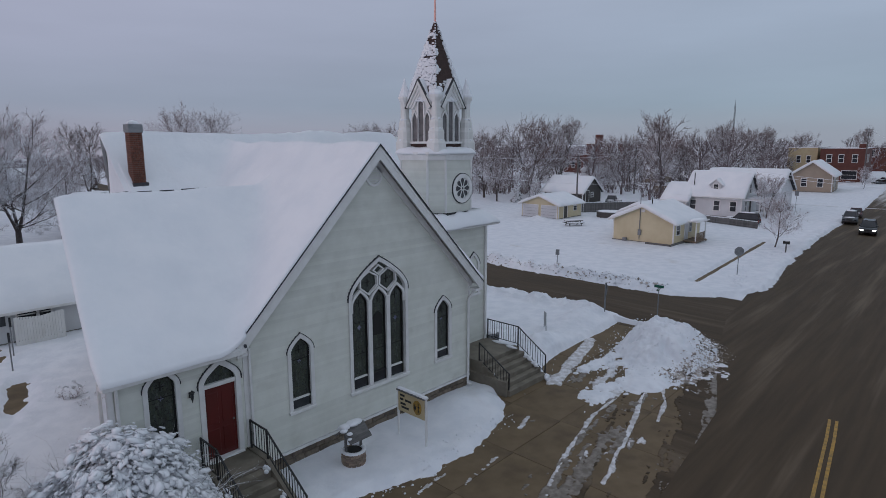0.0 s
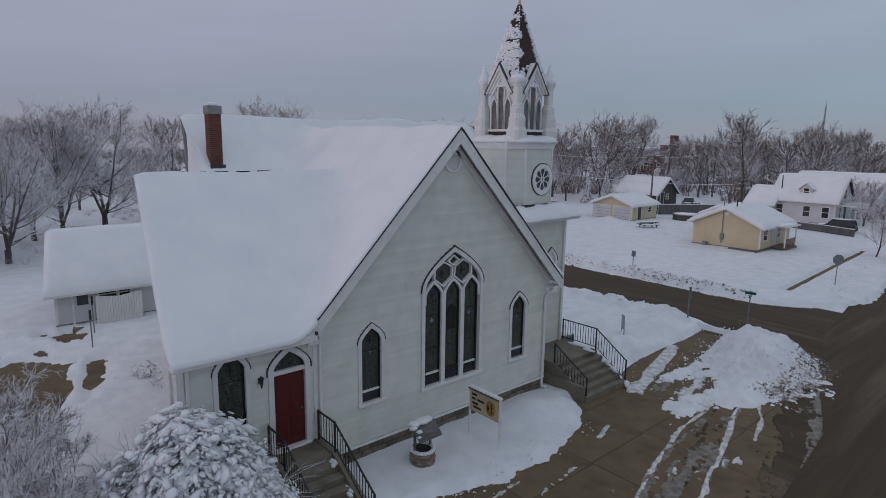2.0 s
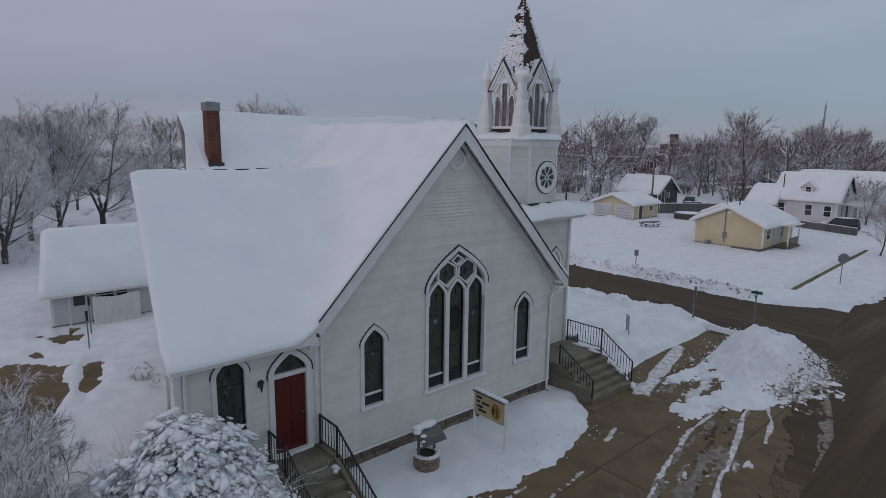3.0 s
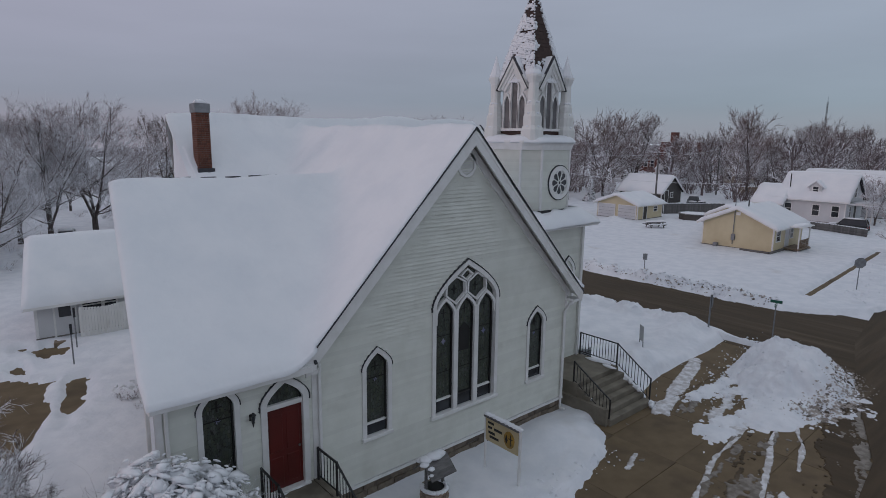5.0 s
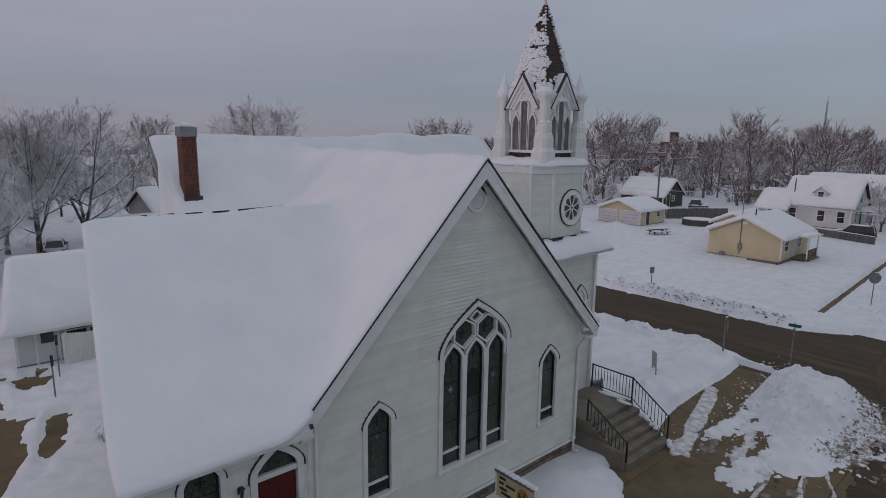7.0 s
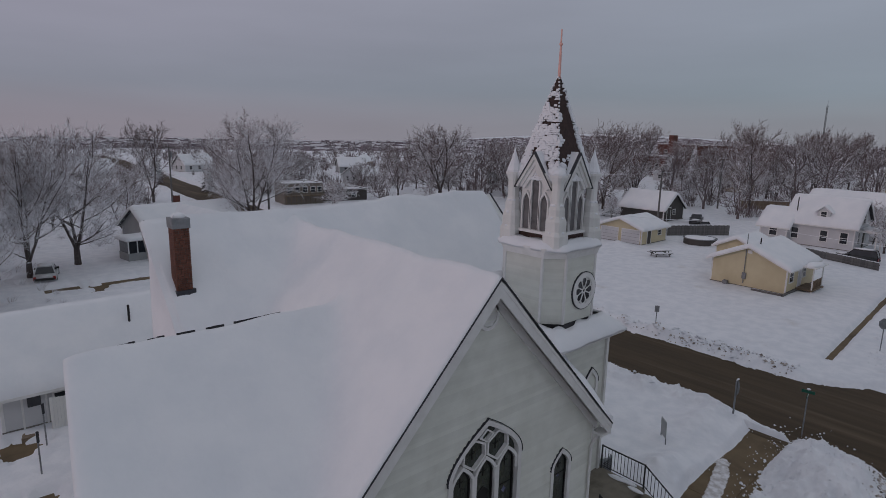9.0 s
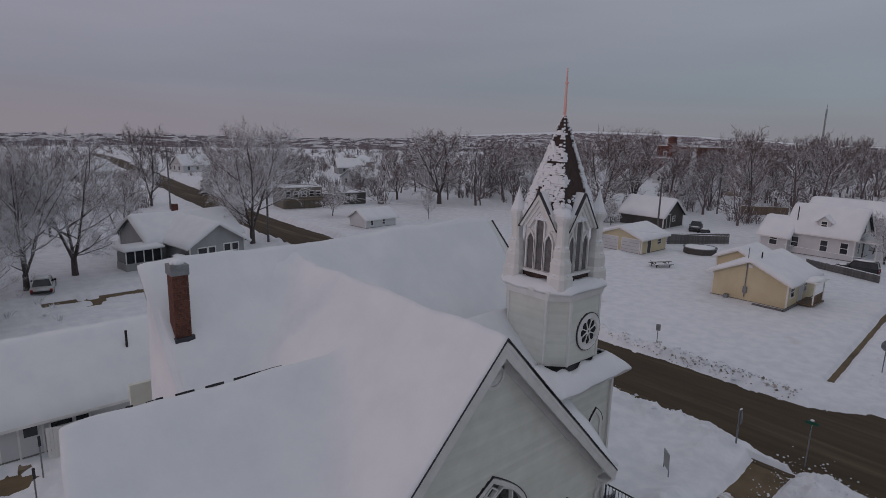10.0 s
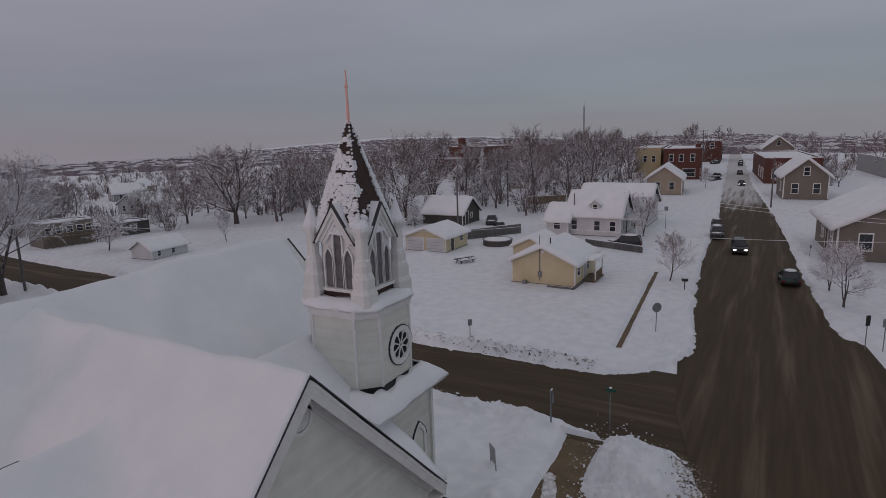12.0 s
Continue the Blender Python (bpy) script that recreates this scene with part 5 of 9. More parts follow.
# solid black block: the shade inside the belfry is given by its colour
core = part("belfry_core", loft(bmesh.new(), square(0.60), BZ - 0.05, square(0.60), 11.3), "black", tower, "black block standing in for the shaded belfry interior")


def face_turn(k):
    return Matrix.Rotation(k * math.pi / 2, 4, "Z")


def belfry_face(k):
    m = face_turn(k)

    def put(name, bm, material, label="", parent=None):
        bmesh.ops.transform(bm, matrix=m, verts=bm.verts)
        return part(name, bm, material, parent or tower, label)
    # gable wall around the openings
    y = -bh2
    bm = bmesh.new()
    out = [(-0.72, 11.02), (0.0, 12.08), (0.72, 11.02)]
    ribbon(bm, [(-0.70, 11.04), (0, 12.02), (0.70, 11.04)], 0.12, y - 0.16, y + 0.1)
    face = put("gable_face", bm, "white_paint")
    bm = bmesh.new()
    ribbon(bm, [(-0.58, 11.05), (0, 11.84), (0.58, 11.05)], 0.12, y - 0.09, y + 0.1)
    ribbon(bm, [(-0.50, 11.0), (0, 11.66), (0.50, 11.0)], 0.13, y - 0.05, y + 0.1)
    put("gable_moulding", bm, "trim", "", face)
    bm = bmesh.new()
    ribbon(bm, [(-0.76, 11.0), (0, 12.13), (0.76, 11.0)], 0.035, y - 0.18, y + 0.02)
    put("drip_edge", bm, "drip_edge", "dark drip edge", face)
    # three lancets, the middle one taller
    for cx, a, zs, zt in ((-0.36, 0.145, 10.55, 10.86), (0.0, 0.15, 11.15, 11.44), (0.36, 0.145, 10.55, 10.86)):
        bm = ribbon(bmesh.new(), arch(cx, a + 0.02, BZ + 0.32, zs, zt + 0.02, 6), 0.055, y - 0.02, y + 0.1)
        fr = put("lancet", bm, "trim", "", face)
        bm = prism(bmesh.new(), arch(cx, a, BZ + 0.3, zs, zt, 6), y + 0.035, y + 0.05)
        put("pane", bm, "belfry_glass", "dull dark belfry pane", fr)
    bm = bmesh.new()
    prism(bm, [(-0.60, BZ + 0.28), (0.60, BZ + 0.28), (0.60, 11.10), (0.0, 12.0), (-0.60, 11.10)], y + 0.055, y + 0.09)
    put("spandrel", bm, "trim", "", face)
    bm = box(bmesh.new(), -0.62, 0.62, y - 0.10, y + 0.08, BZ + 0.24, BZ + 0.33)
    put("sill", bm, "trim", "", face)
    bm = box(bmesh.new(), -0.60, 0.60, y - 0.05, y + 0.06, BZ - 0.05, BZ + 0.24)
    put("sill_flashing", bm, "shingle", "dark tarred apron below the sill", face)
    # the little roof running back from the gable to the spire
    bm = bmesh.new()
    prism(bm, [(-0.68, 11.06), (0, 12.06), (0.68, 11.06)], y + 0.09, -0.2)
    put("gable_roof", bm, "roofing", "", face)
    bm = bmesh.new()
    for s in (-1, 1):
        pts = [(0, 12.17), (s * 0.70, 11.14), (s * 0.66, 11.08), (0, 12.06)]
        prism(bm, pts if s > 0 else pts[::-1], y - 0.08, -0.28)
    put("gable_snow", bm, "snow", "", face)


M["rose_glass"] = mat("rose_glass", (0.022, 0.03, 0.026), (0.035, 0.042, 0.03), 9, 0.25, bump=0.1)
M["belfry_glass"] = mat("belfry_glass", (0.10, 0.095, 0.095), (0.16, 0.155, 0.16), 3.0, 0.35, bump=0.3, fine=30, stain=(0.03, 0.03, 0.032), stain_scale=2.5)
for k in range(4):
    belfry_face(k)
for sx, sy in ((-1, -1), (1, -1), (1, 1), (-1, 1)):
    bm = bmesh.new()
    for f, z, r in ((0.76, 11.44, 0.15), (0.68, 11.56, 0.19), (0.60, 11.70, 0.18), (0.53, 11.86, 0.14)):
        for dx, dy in ((0.07, -0.07), (-0.07, 0.07)):
            g = bmesh.ops.create_icosphere(bm, subdivisions=3, radius=r)
            for v in g["verts"]:
                k = 1 + 0.35 * noise.noise(v.co * 5 + Vector((f * 9, dx * 30, sx + 2 * sy)))
                v.co = Vector((sx * (f + dx) + v.co.x * k, sy * (f + dy) + v.co.y * k, z + v.co.z * 0.85 * k))
    tagged(part("valley_snow", bm, "snow", tower, "snow packed between the gables", True), kind="stuff")


def pier(sx, sy, tip):
    """A corner pier with two weathered set-offs, a moulded cap and, on most, a pointed pinnacle."""
    cx, cy = sx * 0.90, sy * 0.90

    def sq(h):
        return [(cx + x, cy + y) for x, y in square(h, h * 0.35)]
    bm = bmesh.new()
    rings = []
    for a, z0, b, z1 in ((0.33, BZ - 0.08, 0.33, BZ + 0.28), (0.33, BZ + 0.28, 0.27, BZ + 0.42), (0.27, BZ + 0.42, 0.27, BZ + 0.72), (0.27, BZ + 0.72, 0.21, BZ + 0.9),
                         (0.21, BZ + 0.9, 0.21, BZ + 1.1), (0.21, BZ + 1.1, 0.15, BZ + 1.3), (0.15, BZ + 1.3, 0.15, 11.28)):
        rings += [(a, z0)] * (not rings) + [(b, z1)]
    loops = [[bm.verts.new((x, y, z)) for x, y in sq(a)] for a, z in rings]
    for la, lb in zip(loops, loops[1:]):
        for i in range(8):
            bm.faces.new((la[i], la[(i + 1) % 8], lb[(i + 1) % 8], lb[i]))
    bm.faces.new(loops[0][::-1])
    bm.faces.new(loops[-1])
    p = part("pier", bm, "white_paint", tower)
    bm = bmesh.new()
    for a, z0, b, z1 in ((0.16, 11.22, 0.18, 11.30), (0.18, 11.30, 0.23, 11.42), (0.23, 11.42, 0.23, 11.48)):
        loft(bm, sq(a), z0, sq(b), z1)
    part("cap", bm, "trim", p)
    bm = bmesh.new()
    prof = [(0.235, 11.47), (0.24, 11.54), (0.19, 11.66), (0.12, 11.86), (0.05, 12.08), (0.012, 12.24)] if tip else [(0.235, 11.47), (0.24, 11.52), (0.19, 11.60), (0.10, 11.66)]
    for (a, z0), (b, z1) in zip(prof, prof[1:]):
        loft(bm, [(cx + a * math.cos(i * math.pi / 5), cy + a * math.sin(i * math.pi / 5)) for i in range(10)], z0,
             [(cx + b * math.cos(i * math.pi / 5), cy + b * math.sin(i * math.pi / 5)) for i in range(10)], z1)
    part("pinnacle", bm, "snow", p, "snow-coated pinnacle")
    bm = bmesh.new()
    for z, r in ((BZ + 0.38, 0.30), (BZ + 0.83, 0.24), (BZ + 1.22, 0.18)):
        for dx, dy in ((sx, 0), (0, sy), (-sx * 0.7, sy * 0.7), (sx * 0.7, -sy * 0.7)):
            bmesh.ops.create_icosphere(bm, subdivisions=1, radius=0.085, matrix=Matrix.Translation((cx + dx * r * 0.75, cy + dy * r * 0.75, z)) @ Matrix.Diagonal((1.2, 1.2, 0.7, 1)))
    tagged(part("ledge_snow", bm, "snow", p, "small lumps of snow on the ledges", True), kind="stuff")


for sx in (-1, 1):
    for sy in (-1, 1):
        pier(sx, sy, not (sx == -1 and sy == -1))

# spire: shingle courses, hips and clinging snow
S0, S1, SH = 11.3, 14.52, 0.86
spire = part("spire", loft(bmesh.new(), square(SH - 0.02), S0, square(0.02), S1), "shingle", tower, "brown shingled spire")
n = 24
for i in range(n):
    z0, z1 = S0 + (S1 - S0) * i / n, S0 + (S1 - S0) * (i + 1) / n
    h0, h1 = SH * (1 - i / n) + 0.022, SH * (1 - (i + 1) / n) + 0.012
    part("shingle_course", loft(bmesh.new(), square(max(h0, 0.03)), z0, square(max(h1, 0.025)), z1), "shingle", spire)


def spire_snow(k, amount, seed):
    """Snow caught on the courses of one face: small lumps where the weather left them."""
    bm = bmesh.new()
    rs = random.Random(seed)
    rows = 48
    for i in range(rows):
        f = i / rows
        half = SH * (1 - f)
        cols = max(2, int(half * 2 / 0.075))
        for j in range(cols):
            x = -half + (j + 0.5 + rs.uniform(-0.3, 0.3)) * 2 * half / cols
            e = x / max(half, 0.05)
            w = noise.noise((x * 2.3 + seed, f * 9.0, seed * 1.7)) + 0.55 * noise.noise((x * 9, f * 40, seed)) + 0.25 * rs.uniform(-1, 1)
            if w + amount(e, f) < 0:
                continue
            s = half * 2 / cols * rs.uniform(0.5, 1.15)
            z = S0 + (S1 - S0) * f
            d = 0.035 + 0.02 * rs.random()
            y = -half - 0.012
            hz = (S1 - S0) / rows * rs.uniform(0.34, 0.72)
            dy = hz * SH / (S1 - S0)
            vs = [bm.verts.new(v) for v in ((x - s, y - dy, z - hz), (x + s, y - dy, z - hz), (x + s, y + dy, z + hz), (x - s, y + dy, z + hz))]
            ws = [bm.verts.new(v) for v in ((x - s * 0.85, y - dy - d, z - hz * 0.6), (x + s * 0.85, y - dy - d, z - hz * 0.6), (x + s * 0.85, y + dy - d, z + hz * 1.1), (x - s * 0.85, y + dy - d, z + hz * 1.1))]
            for v in vs + ws:
                v.co.x += rs.uniform(-0.35, 0.35) * s
                v.co.z += rs.uniform(-0.4, 0.4) * hz
            bm.faces.new(ws)
            for q in range(4):
                bm.faces.new((vs[q], vs[(q + 1) % 4], ws[(q + 1) % 4], ws[q]))
    bmesh.ops.transform(bm, matrix=face_turn(k), verts=bm.verts)
    tagged(part("clinging_snow", bm, "snow", spire, "patches of clinging snow"), kind="stuff")


spire_snow(0, lambda e, f: (1.6 if e > 0.74 else -0.55) + (1.0 if f < 0.12 else 0) + (-0.2 if f > 0.86 else 0) + (0.35 if e < -0.9 else 0), 5)
spire_snow(3, lambda e, f: (0.26 if f < 0.74 else -0.30) + (0.35 if e < -0.6 else 0) + (0.6 if f < 0.08 else 0), 8)
spire_snow(1, lambda e, f: 0.7, 11)
spire_snow(2, lambda e, f: 0.7, 13)
bm = bmesh.new()
rs = random.Random(9)
for sx, sy in ((-1, -1), (1, -1), (-1, 1), (1, 1)):
    for i in range(30):
        f = i / 30
        h = SH * (1 - f) + 0.02
        bmesh.ops.create_icosphere(bm, subdivisions=1, radius=0.03 + 0.012 * rs.random(), matrix=Matrix.Translation((sx * h, sy * h, S0 + (S1 - S0) * f)))
tagged(part("hip_snow", bm, "snow", spire, "", True), kind="stuff")
bm = bmesh.new()
tube(bm, (0, 0, S1 - 0.12), (0, 0, S1 + 0.1), 0.055, 0.035, 8)
tube(bm, (0, 0, S1 + 0.05), (0, 0, 15.9), 0.055, 0.022, 6)
tube(bm, (0, 0, 15.42), (0, 0, 15.48), 0.06, 0.06, 6)
part("finial", bm, "finial_sunlit_pink", tower, "thin frosted metal finial rod, pink sun glow in its colour")

# ---- stairs, rails and small things round the church ----
def flight(name, label, x0, x1, y_wall, y_top, top, rises, tread, cheek=False):
    """Concrete steps down towards the street from a landing."""
    st = thing(name, label, "stairs")
    part("landing", box(bmesh.new(), x0, x1, y_top, y_wall, -0.2, top, 0.015), "step_concrete", st)
    h = top / rises
    for i in range(1, rises):
        part("step", box(bmesh.new(), x0, x1, y_top - i * tread, y_top - (i - 1) * tread - 0.002, -0.2, top - i * h, 0.018), "step_concrete", st)
    if cheek:
        for xa in (x0 - 0.2, x1 + 0.004):
            pts = [(y_wall, -0.2), (y_wall, top + 0.02), (y_top, top + 0.02), (y_top - rises * tread, 0.1), (y_top - rises * tread, -0.2)]
            part("cheek_wall", prism(bmesh.new(), pts, xa, xa + 0.196, "yz"), "step_concrete", st)
    return st


def railing(name, label, x, pts, height, spacing=0.13, posts=None, drop=0.06):
    """A black iron railing in a plane of constant x, along feet (y, z), with balusters, rails and posts."""
    r = thing(name, label, "railing", pose(x, 0, 0))
    for (ya, za), (yb, zb) in zip(pts, pts[1:]):
        part("top_rail", prism(bmesh.new(), [(ya, za + height), (yb, zb + height), (yb, zb + height - 0.035), (ya, za + height - 0.035)], -0.022, 0.022, "yz"), "iron", r)
        part("bottom_rail", prism(bmesh.new(), [(ya, za + 0.13), (yb, zb + 0.13), (yb, zb + 0.105), (ya, za + 0.105)], -0.012, 0.012, "yz"), "iron", r)
        n = max(2, int(abs(yb - ya) / spacing))
        for i in range(1, n):
            f = i / n
            y, z = ya + (yb - ya) * f, za + (zb - za) * f
            part("baluster", box(bmesh.new(), -0.008, 0.008, y - 0.008, y + 0.008, z + 0.11, z + height - 0.03), "iron", r)
    for y, z in pts:
        part("post", box(bmesh.new(), -0.022, 0.022, y - 0.022, y + 0.022, z - drop, z + height + 0.01), "iron", r)
    return r


flight("door_steps", "concrete steps up to the red side door, snow at their edges", -6.26, -5.0, 0.0, -1.0, 1.28, 7, 0.30, True)
for x in (-6.36, -4.91):
    railing("door_railing", "black iron railing beside the concrete door steps", x, [(-0.12, 1.30), (-1.0, 1.30), (-2.85, 0.12)], 0.86)
flight("tower_steps", "broad worn concrete steps up to the tower entrance", 5.4, 8.05, 1.6, -0.30, 1.04, 6, 0.29, False)
part("side_wall", box(bmesh.new(), 5.26, 5.398, -1.65, 1.55, -0.2, 0.55), "step_concrete", bpy.data.objects["tower_steps"])
railing("tower_railing", "black iron railing round the tower landing", 7.97, [(1.45, 1.06), (-0.27, 1.06), (-1.73, 0.10)], 0.92)
railing("tower_railing", "black iron railing beside the tower steps", 5.47, [(-0.10, 1.0), (-1.65, 0.06)], 0.82)


def lump(bm, cx, cy, cz, rx, ry, rz, seed, sub=2):
    g = bmesh.ops.create_icosphere(bm, subdivisions=sub, radius=1.0)
    for v in g["verts"]:
        k = 1 + 0.25 * noise.noise(v.co * 1.6 + Vector((seed, seed * 2, 0)))
        v.co = Vector((cx + v.co.x * rx * k, cy + v.co.y * ry * k, cz + v.co.z * rz * k))


for cx, cy, cz, rx, ry, rz in ((7.85, -0.9, 0.72, 0.2, 0.25, 0.13), (7.9, -1.25, 0.5, 0.22, 0.22, 0.12), (7.8, 0.3, 1.06, 0.25, 0.8, 0.06), (7.95, -1.8, 0.05, 0.25, 0.2, 0.16),
                                (5.55, -0.65, 0.62, 0.12, 0.3, 0.1), (5.52, -1.15, 0.35, 0.13, 0.35, 0.12), (-5.08, -1.2, 1.12, 0.14, 0.2, 0.1), (-5.06, -1.9, 0.66, 0.14, 0.3, 0.1), (-6.36, -1.4, 1.1, 0.12, 0.3, 0.08),
                                (-5.68, -0.1, 1.3, 0.5, 0.1, 0.03)):
    bm = bmesh.new()
    for i in range(5):
        lump(bm, cx + rx * math.sin(i * 2.3) * 0.5, cy + ry * math.cos(i * 1.7) * 0.55, cz, rx * 0.45, ry * 0.4, rz * (0.4 + 0.12 * i), cx * 3 + cy + i)
    ob = new("snow_lump", mesh_of(bm, "snow_lump", True))
    ob.data.materials.append(M["snow"])
    tagged(ob, "small lump of old snow on the concrete steps", "snow", "snow lumps on the steps")

# wishing well
well = thing("wishing_well", "small brick wishing well with a snowy shingled roof", "wishing well", pose(-2.15, -1.3, 0.1))
part("core", tube(bmesh.new(), (0, 0, -0.1), (0, 0, 0.44), 0.33, 0.33, 16), "mortar", well)
well_brick = mesh_of(box(bmesh.new(), -0.075, 0.075, -0.03, 0.03, 0, 0.062, 0.008), "brick")
well_brick.materials.append(M["brick_pale"])
for k in range(7):
    for i in range(14):
        a = 2 * math.pi * (i + 0.5 * (k % 2)) / 14
        ob = new("brick", well_brick)
        ob.parent = well
        ob.matrix_local = Matrix.Rotation(a, 4, "Z") @ Matrix.Translation((0, -0.345 - 0.012 * math.sin(k * 2.1 + i), k * 0.068 - 0.02))
# flat black disc on the solid core, painted as the shade down the well
bm = bmesh.new()
bmesh.ops.create_cone(bm, cap_ends=True, segments=16, radius1=0.27, radius2=0.27, depth=0.02, matrix=Matrix.Translation((0, 0, 0.447)))
part("water_hole", bm, "black", well, "black disc standing in for the shaded well opening")
bm = bmesh.new()
for i in range(22):
    a = 2 * math.pi * i / 22
    if 0.9 < a < 2.0:
        continue
    lump(bm, 0.33 * math.cos(a), 0.33 * math.sin(a), 0.47, 0.085, 0.085, 0.05, i, 1)
part("rim_snow", bm, "snow", well, "snow along the rim", True)
for x in (-0.29, 0.29):
    part("post", box(bmesh.new(), x - 0.03, x + 0.03, -0.03, 0.03, 0.3, 1.12), "grey_wood", well)
for s in (-1, 1):
    for i in range(3):
        f0, f1 = i / 3, (i + 1) / 3
        pts = [(s * 0.40 * f0, 1.30 - 0.36 * f0), (s * 0.40 * f1, 1.30 - 0.36 * f1), (s * 0.40 * f1, 1.275 - 0.36 * f1), (s * 0.40 * f0, 1.265 - 0.36 * f0)]
        part("roof_board", prism(bmesh.new(), pts if s > 0 else pts[::-1], -0.42, 0.42, "yz"), "grey_wood", well)
bm = bmesh.new()
for x, y, z, r in ((-0.25, 0.05, 1.30, 0.2), (0.0, 0.02, 1.33, 0.22), (0.2, 0.08, 1.30, 0.2), (-0.38, -0.05, 1.24, 0.13), (-0.3, -0.22, 1.17, 0.1), (-0.2, 0.2, 1.2, 0.2), (0.1, 0.22, 1.18, 0.2), (0.3, 0.2, 1.2, 0.15), (-0.36, -0.3, 1.05, 0.07)):
    lump(bm, x, y, z, r, r * 0.85, r * 0.4, x * 9)
part("roof_snow", bm, "snow", well, "heaped snow slipping off the roof", True)

# church notice board, standing across the lawn
board_thing = thing("notice_board", "cream painted church sign between two white posts, snow on top", "sign", pose(0.05, -1.66, 0.08))
for y, r in ((-0.66, 0.045), (0.66, 0.04)):
    part("post", tube(bmesh.new(), (0, y, -0.1), (0, y, 1.72), r, r, 10), "trim", board_thing)
part("panel", box(bmesh.new(), -0.05, 0.05, -0.62, 0.62, 0.98, 1.70, 0.01), "cream", board_thing, "cream sign panel")
part("top_board", box(bmesh.new(), -0.11, 0.11, -0.66, 0.66, 1.70, 1.745, 0.008), "grey_wood", board_thing)
for y0, y1, z in ((0.52, 0.30, 1.56), (0.52, 0.36, 1.42), (0.28, -0.02, 1.42), (0.50, 0.25, 1.27), (0.45, 0.1, 1.15)):
    part("text_bar", box(bmesh.new(), -0.058, -0.05, y1, y0, z - 0.035, z + 0.035), "black", board_thing, "dark line of lettering")
bm = bmesh.new()
ringp = [(-0.30 + 0.20 * math.sin(2 * math.pi * i / 20), 1.33 + 0.25 * math.cos(2 * math.pi * i / 20)) for i in range(20)]
prism(bm, ringp, -0.056, -0.05, "yz")
part("emblem", bm, "yellow_line", board_thing, "round ochre emblem")
bm = bmesh.new()
box(bm, -0.064, -0.056, -0.37, -0.345, 1.17, 1.50)
box(bm, -0.064, -0.056, -0.43, -0.285, 1.36, 1.385)
prism(bm, [(-0.20, 1.18), (-0.15, 1.3), (-0.2, 1.46), (-0.25, 1.3)], -0.064, -0.056, "yz")
part("emblem_mark", bm, "black", board_thing)
bm = bmesh.new()
for i in range(9):
    lump(bm, 0.02, -0.6 + i * 0.15, 1.755, 0.10, 0.12, 0.045, i)
lump(bm, 0, -0.66, 1.76, 0.075, 0.075, 0.06, 30)
part("snow_cap", bm, "snow", board_thing, "", True)


# ---- street signs ----
def sign_post(name, label, x, y, h, build, r=0.03, z=0.0):
    s = thing(name, label, "street sign", pose(x, y, z))
    part("post", tube(bmesh.new(), (0, 0, -0.2), (0, 0, h), r, r, 8), "grey_metal", s)
    build(s, h)
    return s


def octagon(s, h, turn=0.0, material="grey_metal"):
    bm = bmesh.new()
    prism(bm, [(0.37 * math.sin(math.pi * (i + 0.5) / 4), h - 0.32 + 0.37 * math.cos(math.pi * (i + 0.5) / 4)) for i in range(8)], -0.045, -0.037)
    bmesh.ops.rotate(bm, verts=bm.verts, cent=(0, 0, 0), matrix=Matrix.Rotation(radians(turn), 3, "Z"))
    part("plate", bm, material, s, "octagonal plate")
    bm = bmesh.new()
    lump(bm, 0, -0.03, h + 0.05, 0.16, 0.05, 0.04, 3, 1)
    part("snow_cap", bm, "snow", s, "", True)


def plate(s, h, w=0.3, tall=0.45, turn=0.0, material="grey_metal"):
    bm = box(bmesh.new(), -w / 2, w / 2, -0.045, -0.035, h - tall, h)
    bmesh.ops.rotate(bm, verts=bm.verts, cent=(0, 0, 0), matrix=Matrix.Rotation(radians(turn), 3, "Z"))
    part("plate", bm, material, s)


def blades(s, h):
    for k, (turn, zz) in enumerate(((8, 0.0), (98, 0.16))):
        bm = box(bmesh.new(), -0.26, 0.26, -0.012, 0.012, h + zz - 0.02, h + zz + 0.12)
        bmesh.ops.rotate(bm, verts=bm.verts, cent=(0, 0, 0), matrix=Matrix.Rotation(radians(turn), 3, "Z"))
        b = part("blade", bm, "sign_green", s, "green street-name blade")
        bm = box(bmesh.new(), -0.19, 0.17, -0.016, -0.012, h + zz + 0.03, h + zz + 0.09)
        bmesh.ops.rotate(bm, verts=bm.verts, cent=(0, 0, 0), matrix=Matrix.Rotation(radians(turn), 3, "Z"))
        part("text_bar", bm, "trim", b, "white line of lettering")
    bm = bmesh.new()
    lump(bm, 0, 0, h + 0.34, 0.09, 0.09, 0.05, 5, 1)
    part("snow_cap", bm, "snow", s, "", True)


sign_post("stop_sign", "octagonal traffic sign on a post, its bare metal back showing", 34.3, -1.6, 2.3, lambda s, h: octagon(s, h, -52))
sign_post("stop_sign", "octagonal traffic sign on a post beside the side street, seen edge-on", 17.7, 0.6, 2.1, lambda s, h: octagon(s, h, 35), 0.045)
sign_post("street_name_sign", "green street-name blades on a thin post at the corner", 18.9, -2.0, 1.9, blades)
sign_post("traffic_sign", "small dark rectangular sign on a thin post in the snow", 27.45, 9.9, 1.65, lambda s, h: plate(s, h, 0.30, 0.45, -55, "grey_metal"))
sign_post("traffic_sign", "rectangular sign on a post beside the main street", 36.9, -15.2, 2.1, lambda s, h: plate(s, h, 0.45, 0.55, -60, "grey_metal"))
